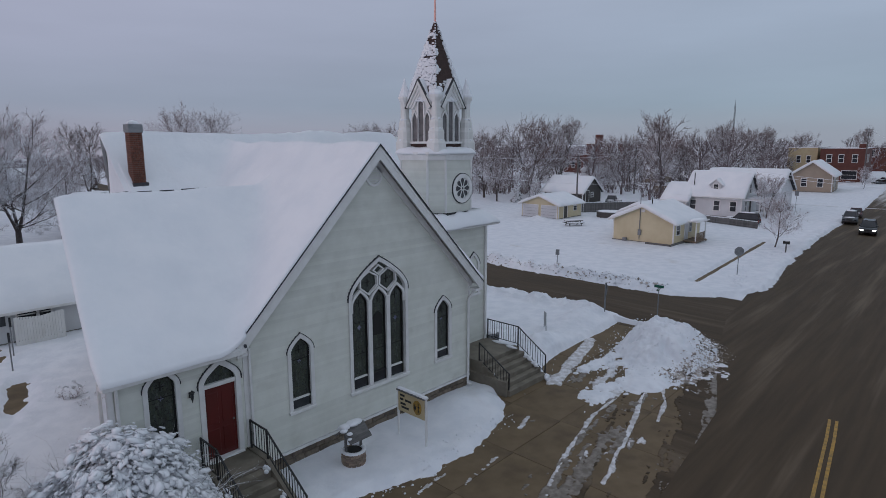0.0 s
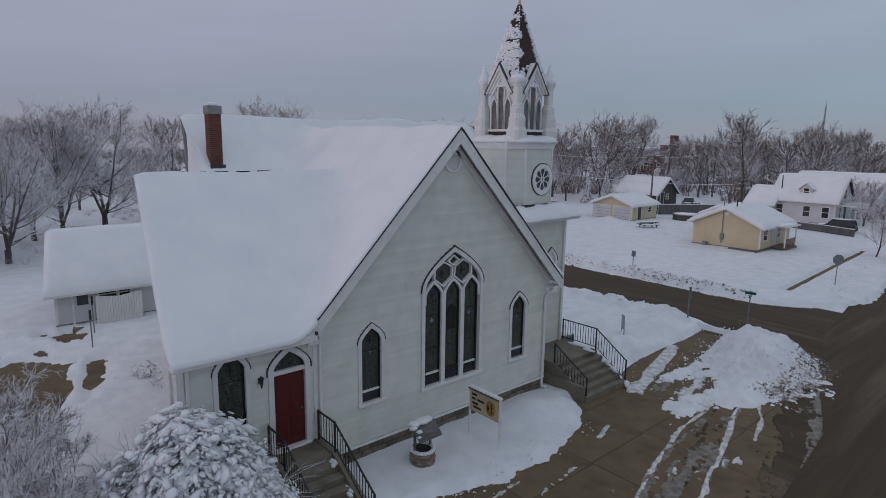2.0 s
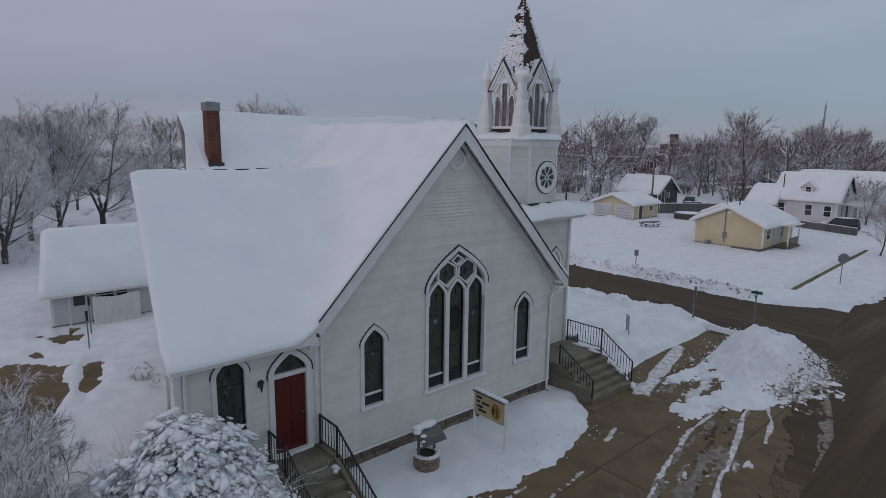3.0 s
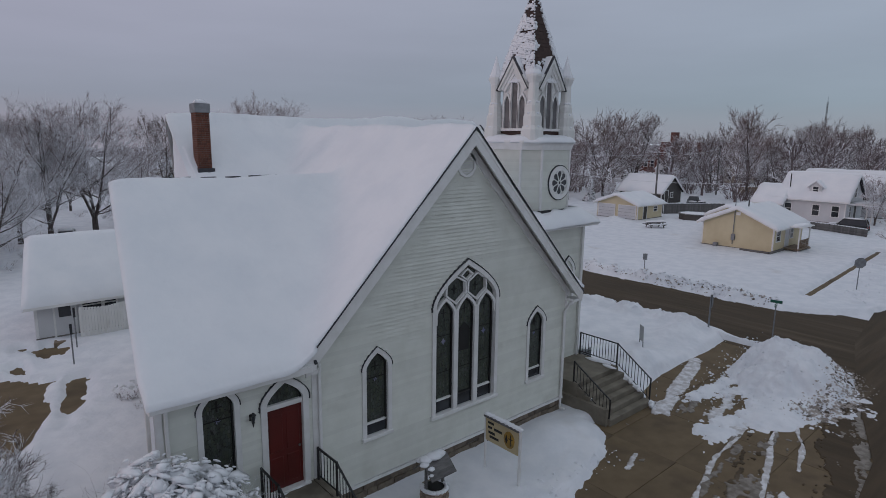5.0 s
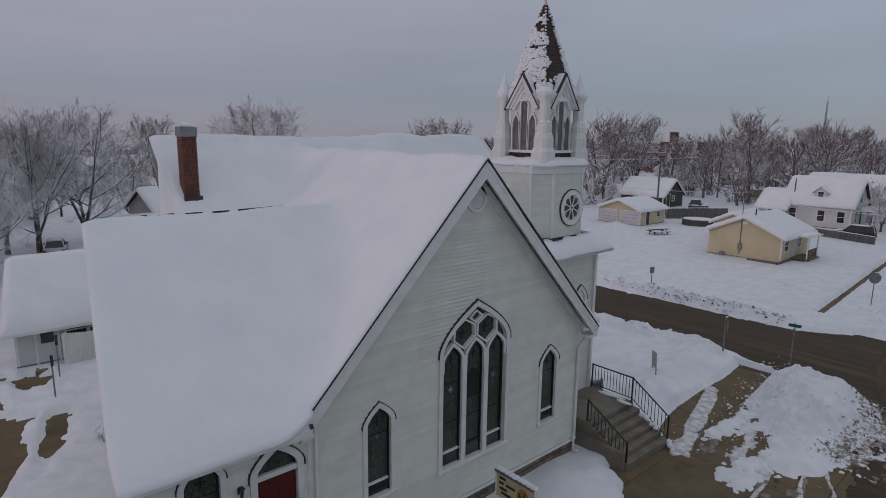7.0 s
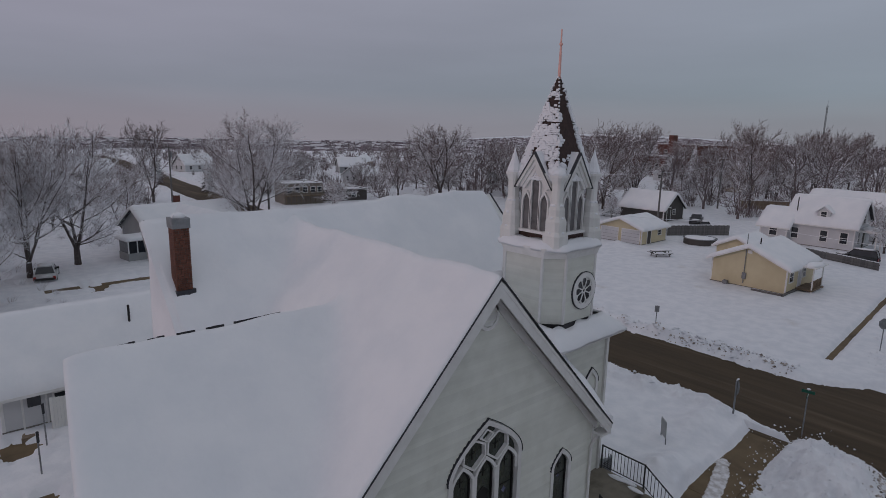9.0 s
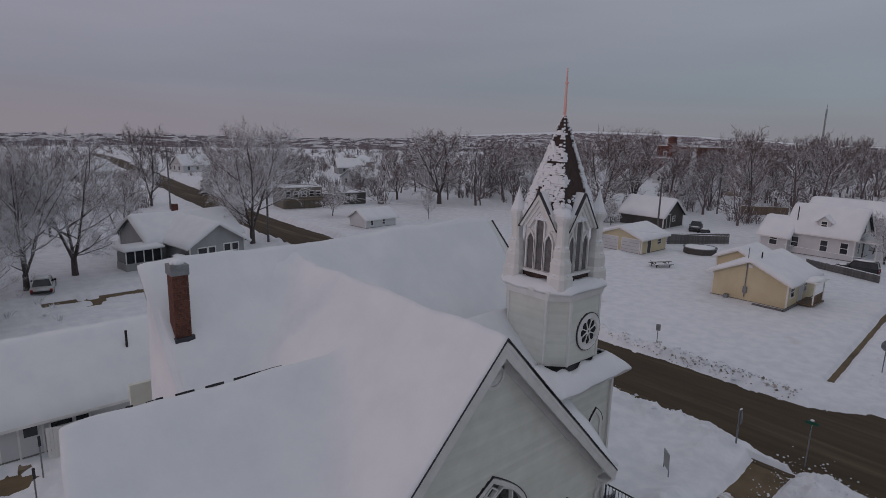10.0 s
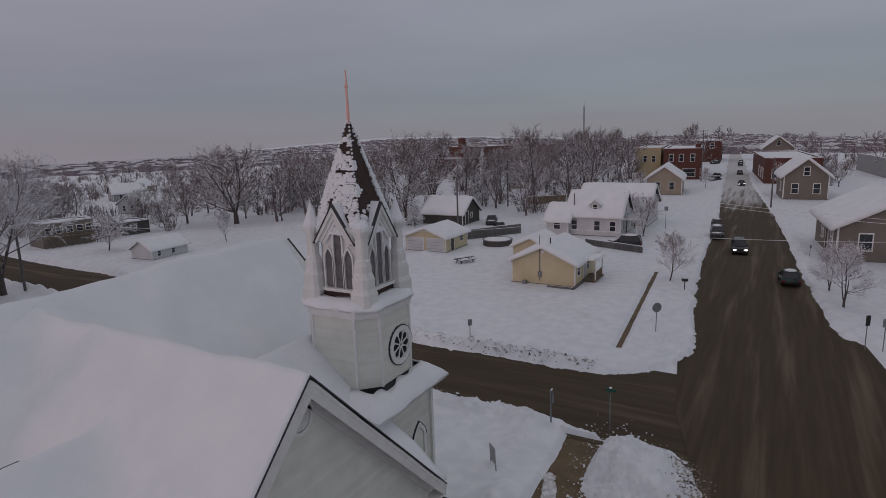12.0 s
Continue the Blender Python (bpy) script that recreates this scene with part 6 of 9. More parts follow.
sign_post("traffic_sign", "tall narrow sign on a dark post beside the main street", 36.6, -14.2, 2.3, lambda s, h: plate(s, h, 0.3, 0.7, -60, "black"))
sign_post("traffic_sign", "small sign on a thin post beside the street", 80.8, 4.8, 3.4, lambda s, h: plate(s, h, 0.5, 0.6, -70))
sign_post("traffic_sign", "low marker post beside the street in the snow", 66.6, -12.4, 1.4, lambda s, h: plate(s, h, 0.2, 0.3, -60))
for x, y, h in ((-7.1, 18.0, 2.0), (-7.6, 15.7, 1.9)):
    sign_post("parking_sign", "narrow parking sign on a dark post by the church drive", x, y, h, lambda s, hh: plate(s, hh, 0.10, 0.45, 10, "glass_dark"))

yard = thing("yard_sign", "small weathered sign panel standing in the snowbank", "sign", pose(13.2, 1.7, 0.25, 0, 10, 40))
part("panel", box(bmesh.new(), -0.42, 0.42, -0.02, 0.02, 0.15, 0.85), "grey_siding", yard, "weathered grey sign panel")
for x in (-0.42, 0.42):
    part("leg", box(bmesh.new(), x - 0.02, x + 0.02, -0.02, 0.02, -0.5, 0.15), "grey_metal", yard)
for i in range(3):
    part("text_bar", box(bmesh.new(), -0.36, 0.3 - 0.1 * i, -0.028, -0.02, 0.65 - i * 0.18, 0.73 - i * 0.18), "black", yard, "dark line of lettering")

unit = thing("cooling_unit", "dark metal cooling unit by the tower, snow on its lid", "air conditioner", pose(8.9, 2.1, 0.1))
part("cabinet", box(bmesh.new(), -0.35, 0.35, -0.35, 0.35, -0.1, 0.85, 0.03), "grey_metal", unit)
for i in range(8):
    part("slat", box(bmesh.new(), -0.31, 0.31, -0.362, -0.35, 0.08 + i * 0.09, 0.12 + i * 0.09), "black", unit)
bm = bmesh.new()
lump(bm, 0, 0, 0.87, 0.36, 0.36, 0.1, 4)
part("snow_cap", bm, "snow", unit, "", True)

post_box = thing("mailbox", "dark kerbside mailbox on a post, snow on its lid", "mailbox", pose(46.6, -2.0, 0.1))
part("post", box(bmesh.new(), -0.05, 0.05, -0.05, 0.05, -0.2, 0.95), "grey_wood", post_box)
bm = bmesh.new()
prism(bm, [(-0.13, 0.95), (0.13, 0.95), (0.13, 1.1), (0.09, 1.19), (0, 1.22), (-0.09, 1.19), (-0.13, 1.1)], -0.25, 0.25)
part("box", bm, "black", post_box)
bm = bmesh.new()
lump(bm, 0, 0, 1.23, 0.13, 0.25, 0.07, 2)
part("snow_cap", bm, "snow", post_box, "", True)


# ---- utility poles and wires ----
def utility_pole(x, y, h, turn=0.0, arms=1, can=False):
    p = thing("utility_pole", "weathered wooden utility pole with cross-arms", "utility pole", pose(x, y, 0, 0, 0, turn), "utility poles along the streets")
    part("shaft", tube(bmesh.new(), (0, 0, -0.3), (0, 0, h), 0.15, 0.1, 8), "grey_wood", p)
    for i in range(arms):
        zz = h - 0.35 - i * 0.7
        arm = part("cross_arm", box(bmesh.new(), -1.0, 1.0, -0.13, -0.05, zz, zz + 0.1), "grey_wood", p)
        for xx in (-0.9, -0.35, 0.35, 0.9):
            part("insulator", tube(bmesh.new(), (xx, -0.09, zz + 0.1), (xx, -0.09, zz + 0.24), 0.045, 0.025, 6), "glass_dark", arm)
    if can:
        part("transformer", tube(bmesh.new(), (0.32, 0, h - 1.9), (0.32, 0, h - 1.1), 0.19, 0.19, 10), "steel", p)
    return p


POLES = [(46.8, 39.8, 9.2, 5, 1, True), (21.8, 57.9, 8.2, 5, 1, False), (21.0, 91.7, 9.8, 5, 1, True), (70.1, 33.1, 8.2, 20, 1, False), (99.1, 37.1, 9.2, 20, 1, True), (162.3, 8.2, 13.6, 80, 2, False),
         (109.1, -8.4, 8.9, 80, 0, False), (53.9, -24.0, 8.1, 80, 1, False), (28.3, 22.7, 8.2, 8, 1, False)]
for row in POLES:
    utility_pole(*row)


def wire(a, b, sag=0.5, r=0.018, snow=False):
    cu = bpy.data.curves.new("wire", "CURVE")
    cu.dimensions = "3D"
    cu.bevel_depth = r
    cu.bevel_resolution = 1
    sp = cu.splines.new("POLY")
    n = 12
    sp.points.add(n)
    for i in range(n + 1):
        f = i / n
        p = Vector(a).lerp(Vector(b), f)
        sp.points[i].co = (p.x, p.y, p.z - sag * 4 * f * (1 - f), 1)
    ob = new("overhead_wire", cu)
    cu.materials.append(M["snow" if snow else "black"])
    return tagged(ob, "thin overhead wire sagging between poles" + (", coated in frost" if snow else ""), "wire", "overhead wires")


for a, b, s in (((74.5, 9.6, 6.4), (53.9, -24.0, 5.9), 0.5), ((74.5, 9.6, 6.0), (53.9, -24.0, 5.5), 0.5), ((49.9, 9.9, 4.7), (53.9, -24.0, 4.7), 0.5), ((46.8, 39.8, 8.7), (70.1, 33.1, 7.9), 0.5),
                ((70.1, 33.1, 7.9), (99.1, 37.1, 8.8), 0.5), ((46.8, 39.8, 8.7), (28.3, 22.7, 7.8), 0.6), ((21.8, 57.9, 7.8), (28.3, 22.7, 7.8), 0.8), ((21.0, 91.7, 9.3), (21.8, 57.9, 7.8), 0.7),
                ((43.7, 10.0, 6.1), (28.3, 22.7, 7.5), 0.5), ((162.3, 8.2, 13.0), (109.1, -8.4, 8.6), 0.6)):
    wire(a, b, s, 0.02, True)

def radio_mast(x, y, h):
    """A thin guyed lattice mast: three legs, rungs and diagonals."""
    t = thing("radio_mast", "thin dark steel lattice mast rising behind the town", "mast", pose(x, y, float(far_drop(np.array(x), np.array(y)))))
    feet = [(0.22 * math.cos(a), 0.22 * math.sin(a)) for a in (0.3, 2.39, 4.49)]
    for p in feet:
        part("leg", tube(bmesh.new(), (*p, 0), (*p, h), 0.05, 0.05, 4), "iron", t)
    bm = bmesh.new()
    n = int(h / 0.9)
    for i in range(n):
        for p, q in zip(feet, feet[1:] + feet[:1]):
            tube(bm, (*p, i * 0.9), (*q, (i + 1) * 0.9), 0.022, 0.022, 3, False)
    part("bracing", bm, "iron", t)
    part("aerial", tube(bmesh.new(), (0, 0, h), (0, 0, h + 1.6), 0.05, 0.03, 4), "iron", t)


radio_mast(205.0, 52.0, 23.0)

# ---- houses and other buildings of the town ----
def on_face(face, L, D, u, out, z):
    """A place on a wall of a house: u along it, out from it, z up."""
    return {"W": (-out, u, z), "E": (L + out, u, z), "S": (u, -D / 2 - out, z), "N": (u, D / 2 + out, z)}[face]


def face_box(bm, face, L, D, u0, u1, o0, o1, z0, z1):
    a, b = on_face(face, L, D, u0, o0, z0), on_face(face, L, D, u1, o1, z1)
    return box(bm, min(a[0], b[0]), max(a[0], b[0]), min(a[1], b[1]), max(a[1], b[1]), z0, z1)


def add_window(house, face, L, D, u, z0, w, h, name="window"):
    bm = bmesh.new()
    for q in ((u - w / 2 - 0.08, u - w / 2, z0, z0 + h), (u + w / 2, u + w / 2 + 0.08, z0, z0 + h), (u - w / 2 - 0.08, u + w / 2 + 0.08, z0 + h, z0 + h + 0.1)):
        face_box(bm, face, L, D, q[0], q[1], -0.05, 0.05, q[2], q[3])
    win = part(name, bm, "trim", house)
    part("pane", face_box(bmesh.new(), face, L, D, u - w / 2, u + w / 2, -0.04, 0.012, z0, z0 + h), "glass_dark", win, "dark window pane")
    part("meeting_rail", face_box(bmesh.new(), face, L, D, u - w / 2, u + w / 2, 0.012, 0.03, z0 + h / 2 - 0.03, z0 + h / 2 + 0.03), "trim", win)
    part("sill", face_box(bmesh.new(), face, L, D, u - w / 2 - 0.1, u + w / 2 + 0.1, -0.04, 0.09, z0 - 0.07, z0), "trim", win)


def add_door(house, face, L, D, u, w, h, material="dark_siding", name="door", z0=0.15):
    d = part(name, face_box(bmesh.new(), face, L, D, u - w / 2, u + w / 2, -0.05, 0.025, z0, z0 + h), material, house)
    bm = bmesh.new()
    for q in ((u - w / 2 - 0.08, u - w / 2, z0, z0 + h), (u + w / 2, u + w / 2 + 0.08, z0, z0 + h), (u - w / 2 - 0.08, u + w / 2 + 0.08, z0 + h, z0 + h + 0.09)):
        face_box(bm, face, L, D, q[0], q[1], -0.05, 0.05, q[2], q[3])
    part("frame", bm, "trim", d)
    if w > 2:
        for i in range(1, 4):
            part("panel_line", face_box(bmesh.new(), face, L, D, u - w / 2, u + w / 2, 0.025, 0.032, z0 + h * i / 4 - 0.012, z0 + h * i / 4 + 0.012), "grey_metal", d)


def snow_coat(name, parent, x0, x1, y0, y1, height, thick, seed, lip=0.07):
    nx, ny = max(8, min(40, int((x1 - x0) / 0.3))), max(8, min(36, int((y1 - y0) / 0.3)))
    nx, ny = nx + nx % 2, ny + ny % 2
    xs, ys = np.linspace(x0 - lip, x1 + lip, nx + 1), np.linspace(y0 - lip, y1 + lip, ny + 1)
    X, Y = np.meshgrid(xs, ys)
    edge = np.minimum.reduce([X - xs[0], xs[-1] - X, Y - ys[0], ys[-1] - Y])
    z = height(X, Y) + thick * (0.35 + 0.65 * smooth01(edge, 0, 0.25)) * (0.8 + 0.5 * vnoise(X * 0.8 + seed, Y * 0.8, 71)) + 0.015
    ob = new(name, sheet(name, xs, ys, z, None, thick * 0.6 + 0.03))
    ob.data.materials.append(M["snow"])
    ob.parent = parent
    return ob


def house(name, label, x, y, rz, L, D, eave, ridge, wall, windows=(), doors=(), over=0.3, thick=0.22, category="house", chimney_at=None, group="", z=0.0, roof_mat="roofing", size=1.0):
    """A gabled house, its ridge along its own x axis."""
    h = thing(name, label, category, pose(x, y, z + float(far_drop(np.array(float(x)), np.array(float(y)))), 0, 0, rz) @ Matrix.Scale(size, 4), group)
    part("wall", prism(bmesh.new(), [(-D / 2, -0.4), (D / 2, -0.4), (D / 2, eave), (0, ridge - 0.12), (-D / 2, eave)], 0.0, L, "yz"), wall, h)
    bm = bmesh.new()
    box(bm, -0.03, L + 0.03, -D / 2 - 0.03, D / 2 + 0.03, -0.4, 0.22)
    part("foundation", bm, "mortar", h)
    slope = (ridge - eave) / (D / 2)
    half = D / 2 + over
    for s in (-1, 1):
        pts = [(0, ridge), (s * half, ridge - slope * half), (s * half, ridge - slope * half - 0.14), (0, ridge - 0.14)]
        part("roof", prism(bmesh.new(), pts if s > 0 else pts[::-1], -over, L + over, "yz"), roof_mat, h)
        for e0, e1 in ((-over - 0.04, -over), (L + over, L + over + 0.04)):
            pts = [(0, ridge + 0.01), (s * half, ridge - slope * half + 0.01), (s * half, ridge - slope * half - 0.2), (0, ridge - 0.2)]
            part("bargeboard", prism(bmesh.new(), pts if s > 0 else pts[::-1], e0, e1, "yz"), "trim", h)
        part("gutter", box(bmesh.new(), -over, L + over, min(s * half, s * (half + 0.09)), max(s * half, s * (half + 0.09)), ridge - slope * half - 0.15, ridge - slope * half - 0.02), "trim", h)
    snow_coat("roof_snow", h, -over, L + over, -half, half, lambda X, Y: ridge - slope * np.sqrt(Y * Y + 0.02), thick, x * 0.37 + y)
    for cx in (0.0, L):
        for sy in (-1, 1):
            a = cx - 0.02 if cx == 0 else cx - 0.1
            part("corner_board", box(bmesh.new(), a, a + 0.12, min(sy * D / 2 - sy * 0.1, sy * D / 2 + sy * 0.02), max(sy * D / 2 - sy * 0.1, sy * D / 2 + sy * 0.02), 0.22, eave), "trim", h)
    for w in windows:
        add_window(h, w[0], L, D, *w[1:])
    for d in doors:
        add_door(h, d[0], L, D, *d[1:])
    if chimney_at:
        cx, cy, top = chimney_at
        c = part("chimney", box(bmesh.new(), cx - 0.25, cx + 0.25, cy - 0.25, cy + 0.25, eave, top, 0.02), "far_brick", h, "red-brick chimney")
        bm = bmesh.new()
        lump(bm, cx, cy, top + 0.03, 0.27, 0.27, 0.1, cx)
        part("snow_cap", bm, "snow", c, "", True)
    return h


def vent_pipe(h, x, y, z0, z1):
    part("vent_pipe", tube(bmesh.new(), (x, y, z0), (x, y, z1), 0.06, 0.06, 8), "black", h, "dark roof vent")


# the annex behind the church
annex = house("annex", "low white clapboard annex with a deep snow-covered roof", -8.35, 22.9, 0, 11.5, 5.6, 2.15, 4.6, "white_siding",
              [("S", 2.35, 1.25, 0.8, 0.5), ("S", 3.15, 1.25, 0.5, 0.5), ("W", 0.6, 0.9, 0.7, 1.0), ("S", 6.8, 0.9, 0.9, 1.0)], [("S", 1.2, 0.8, 1.85, "white_siding")], 0.35, 0.24, "building", size=1.00)
vent_pipe(annex, 5.4, -1.3, 3.2, 4.5)
part("door_pane", box(bmesh.new(), 0.95, 1.45, -2.86, -2.84, 1.1, 1.85), "glass_dark", annex, "dark glass of the storm door")
part("door_step", box(bmesh.new(), 0.7, 1.8, -3.7, -2.84, -0.1, 0.14, 0.01), "timber", annex, "wet brown wooden step")
for ob in annex.children_recursive:
    if ob.type == "MESH" and ob.data.users == 1:
        for v in ob.data.vertices:
            v.co.x += 0.22 * (v.co.y + 2.8) * max(0.0, 1 - v.co.x / 9)
screen = thing("privacy_fence", "white board screen fence with a scalloped top", "fence", pose(-6.7, 19.3, 0.05))
for i in range(17):
    w = 2.1 / 17
    top = 1.45 + 0.12 * abs(i - 8) / 8
    part("board", box(bmesh.new(), i * w, i * w + w - 0.012, -0.012, 0.012, 0.05, top), "white_paint", screen)
for z in (0.4, 1.15):
    part("rail", box(bmesh.new(), 0, 2.1, 0.012, 0.05, z, z + 0.08), "white_paint", screen)
for x in (0.0, 2.05):
    part("post", box(bmesh.new(), x, x + 0.09, 0.012, 0.1, -0.2, 1.5), "white_paint", screen)

# the yellow house across the side street
yh = house("yellow_house", "small pale-yellow clapboard house with a snowy roof and porch", 42.9, 9.7, 0, 7.4, 6.7, 2.6, 4.1, "yellow_siding",
           [("S", 1.1, 1.15, 0.9, 0.95), ("S", 4.4, 1.2, 0.7, 0.9)], [("S", 3.3, 0.9, 2.0, "white_siding")], 0.4, size=1.17)
deck = part("porch", box(bmesh.new(), 2.5, 5.4, -4.75, -3.36, 0.25, 0.42, 0.01), "timber", yh, "weathered timber porch deck")
for x in (2.6, 5.3):
    part("porch_post", box(bmesh.new(), x - 0.05, x + 0.05, -4.7, -4.6, -0.1, 2.5), "trim", yh)
part("porch_roof", box(bmesh.new(), 2.3, 5.6, -4.95, -3.75, 2.42, 2.52, 0.01), "trim", yh)
bm = bmesh.new()
lump(bm, 3.95, -4.35, 2.55, 1.75, 0.65, 0.16, 3)
part("porch_snow", bm, "snow", yh, "", True)
for x0, x1, y0, y1 in ((2.6, 5.3, -4.68, -4.62),):
    part("porch_rail", box(bmesh.new(), x0, x1, y0, y1, 1.15, 1.22), "timber", yh)
    for i in range(15):
        xx = x0 + (x1 - x0) * i / 14
        part("baluster", box(bmesh.new(), xx - 0.025, xx + 0.025, y0 + 0.01, y1 - 0.01, 0.42, 1.15), "timber", yh)
for i in range(3):
    part("porch_step", box(bmesh.new(), 5.4 + i * 0.28, 5.7 + i * 0.28, -4.7, -3.7, -0.1, 0.36 - i * 0.12), "timber", yh)
mast = part("service_mast", tube(bmesh.new(), (-0.08, 0.3, 0.5), (-0.08, 0.3, 5.2), 0.04, 0.04, 8), "grey_metal", yh, "grey electrical service mast")
part("meter_box", box(bmesh.new(), -0.16, -0.01, 0.1, 0.45, 0.9, 1.5, 0.02), "grey_metal", yh, "grey electric meter box")
part("gas_meter", box(bmesh.new(), -0.5, -0.1, 1.6, 2.0, 0.0, 0.5, 0.03), "grey_metal", yh, "grey gas meter")
part("gable_vent", box(bmesh.new(), -0.04, 0.0, -0.2, 0.2, 3.35, 3.65), "trim", yh)
for i, (a, b) in enumerate((((-0.9, -3.7), (2.3, -4.2)), ((-0.9, -3.7), (-0.9, -1.2)))):
    ed = thing("garden_edging", "dark timber garden edging half buried in snow beside the house", "edging", pose(44.1, 10.7, 0) @ Matrix.Scale(0.95, 4))
    x0, x1, y0, y1 = min(a[0], b[0]) - 0.08, max(a[0], b[0]) + 0.08, min(a[1], b[1]) - 0.08, max(a[1], b[1]) + 0.08
    part("sleeper", box(bmesh.new(), x0, x1, y0 if i else -3.85, y1 if i else -3.65, -0.1, 0.34, 0.02), "grey_wood", ed)
vent_pipe(yh, 1.2, -0.4, 3.9, 4.75)
yh.matrix_world = pose(44.1, 10.4, 0, 0, 0, 0) @ Matrix.Scale(0.95, 4)
rear = house("yellow_outbuilding", "pale-yellow rear wing with a low snowy roof", 52.0, 14.6, 0, 4.8, 4.2, 2.2, 3.2, "yellow_siding", [("W", 0, 1.0, 0.7, 0.8)], [], 0.3, size=1.00)

garage = house("garage", "pale-yellow two-car garage with white doors and a snowy roof", 54.3, 29.5, 0, 6.2, 6.2, 2.2, 3.35, "yellow_siding",
               [("S", 4.4, 1.1, 0.8, 0.6)], [("S", 1.8, 0.85, 1.9, "dark_siding")], 0.35, category="garage", size=0.95)
for u in (-1.55, 1.55):
    add_door(garage, "W", 6.2, 6.2, u, 2.5, 1.75, "white_siding", "garage_door")
house("shed", "dark board shed with a steep snow-covered roof", 77.5, 34.5, 90, 6.5, 5.4, 1.9, 3.9, "dark_siding", [("W", 0.0, 1.0, 0.6, 0.6)], [("W", 1.4, 0.9, 1.8)], 0.3, category="shed", size=1.15)

# white house with a dormer
wh = house("white_house", "white house with a steep snowy roof and a small dormer", 72.0, 9.0, 90, 7.0, 6.2, 3.0, 5.75, "white_siding",
           [("N", 1.0, 0.9, 0.7, 1.2), ("N", 3.0, 0.9, 0.7, 1.2), ("N", 6.0, 0.9, 0.7, 1.2), ("W", 1.5, 0.9, 0.7, 1.2), ("W", 0.0, 3.1, 0.7, 1.1)], [("W", -0.4, 0.9, 2.0)], 0.35, size=1.22)
part("dormer", prism(bmesh.new(), [(2.75, 3.3), (4.05, 3.3), (4.05, 4.2), (3.4, 4.75), (2.75, 4.2)], 0.9, 2.6, "xz"), "white_siding", wh)
bm = bmesh.new()
for s in (-1, 1):
    pts = [(3.4, 4.95), (3.4 + s * 0.9, 4.16), (3.4 + s * 0.9, 4.04), (3.4, 4.8)]
    prism(bm, pts if s > 0 else pts[::-1], 0.6, 2.8)
part("dormer_roof", bm, "snow", wh, "snow-covered dormer roof")
part("dormer_window", box(bmesh.new(), 3.12, 3.68, 2.59, 2.63, 3.5, 4.2), "glass_dark", wh, "dark dormer window")
bm = bmesh.new()
for q in ((3.03, 3.12, 3.45, 4.25), (3.68, 3.77, 3.45, 4.25), (3.03, 3.77, 4.2, 4.28), (3.03, 3.77, 3.42, 3.5), (3.12, 3.68, 3.82, 3.87)):
    box(bm, q[0], q[1], 2.6, 2.67, q[2], q[3])
part("dormer_frame", bm, "trim", wh)
vent_pipe(wh, 6.3, 2.2, 3.6, 5.6)
part("porch_roof", box(bmesh.new(), -2.0, 0.0, -2.4, 2.4, 2.3, 2.5, 0.03), "trim", wh)
bm = bmesh.new()
lump(bm, -1.0, 0, 2.54, 1.1, 2.6, 0.18, 8)
part("porch_snow", bm, "snow", wh, "", True)
for yy in (-2.2, 0, 2.2):
    part("porch_post", box(bmesh.new(), -1.9, -1.78, yy - 0.06, yy + 0.06, -0.1, 2.3), "trim", wh)
wh.matrix_world = pose(75.0, 9.2, 0, 0, 0, 90) @ Matrix.Scale(1.06, 4)
house("white_house_wing", "low white wing of a house with a snowy roof", 73.3, 16.1, 90, 2.6, 4.4, 2.0, 3.6, "white_siding", [("N", 1.3, 0.9, 0.7, 1.0)], [], 0.3, size=1.22)
house("rear_house", "white house with a broad snow-covered roof", 86.2, 7.5, 90, 8.4, 7.0, 2.7, 4.9, "white_siding", [("N", 2, 1, 0.8, 1.3), ("N", 5, 1, 0.8, 1.3), ("W", 0, 1, 0.8, 1.3)], [], 0.35, size=1.24)

house("tan_house", "tan clapboard house with a snowy gabled roof", 127.0, 12.2, 5, 10, 5.6, 2.9, 4.9, "tan_siding", [("W", 1.0, 1.0, 0.7, 1.2), ("S", 3, 1.0, 0.8, 1.2), ("W", -1.2, 1.0, 0.7, 1.2)], [("S", 5, 0.9, 2.0)], 0.35, size=1.3)
house("small_house", "small tan house with white trim among bare trees", 134.3, 49.1, 0, 5.0, 3.6, 3.4, 5.4, "tan_siding", [("W", 0.7, 0.9, 0.6, 1.0), ("W", -0.7, 0.9, 0.6, 1.0), ("W", 0, 2.9, 0.5, 0.8)], [], 0.3, size=1.35)
house("grey_gabled_house", "grey-brown two-storey house with a snowy gabled roof", 123.5, -14.0, 5, 8.0, 5.0, 3.3, 5.4, "tan_dark", [("W", 1.2, 0.9, 0.7, 1.2), ("W", -1.2, 0.9, 0.7, 1.2), ("W", 0, 3.2, 0.6, 1.0), ("N", 3, 1, 0.8, 1.2)], [], 0.4, size=1.5)
house("beige_house", "beige house with a broad snow-laden roof beside the street", 65.5, -20.2, 5, 9.5, 8.0, 2.9, 5.0, "tan_dark", [("W", 2.2, 1.0, 0.8, 1.2), ("W", -1.0, 1.0, 0.8, 1.2), ("N", 2.0, 1.0, 0.9, 1.2), ("N", 6.0, 1.0, 0.9, 1.2)], [("N", 4.0, 0.9, 2.0)], 0.5, size=1.4)

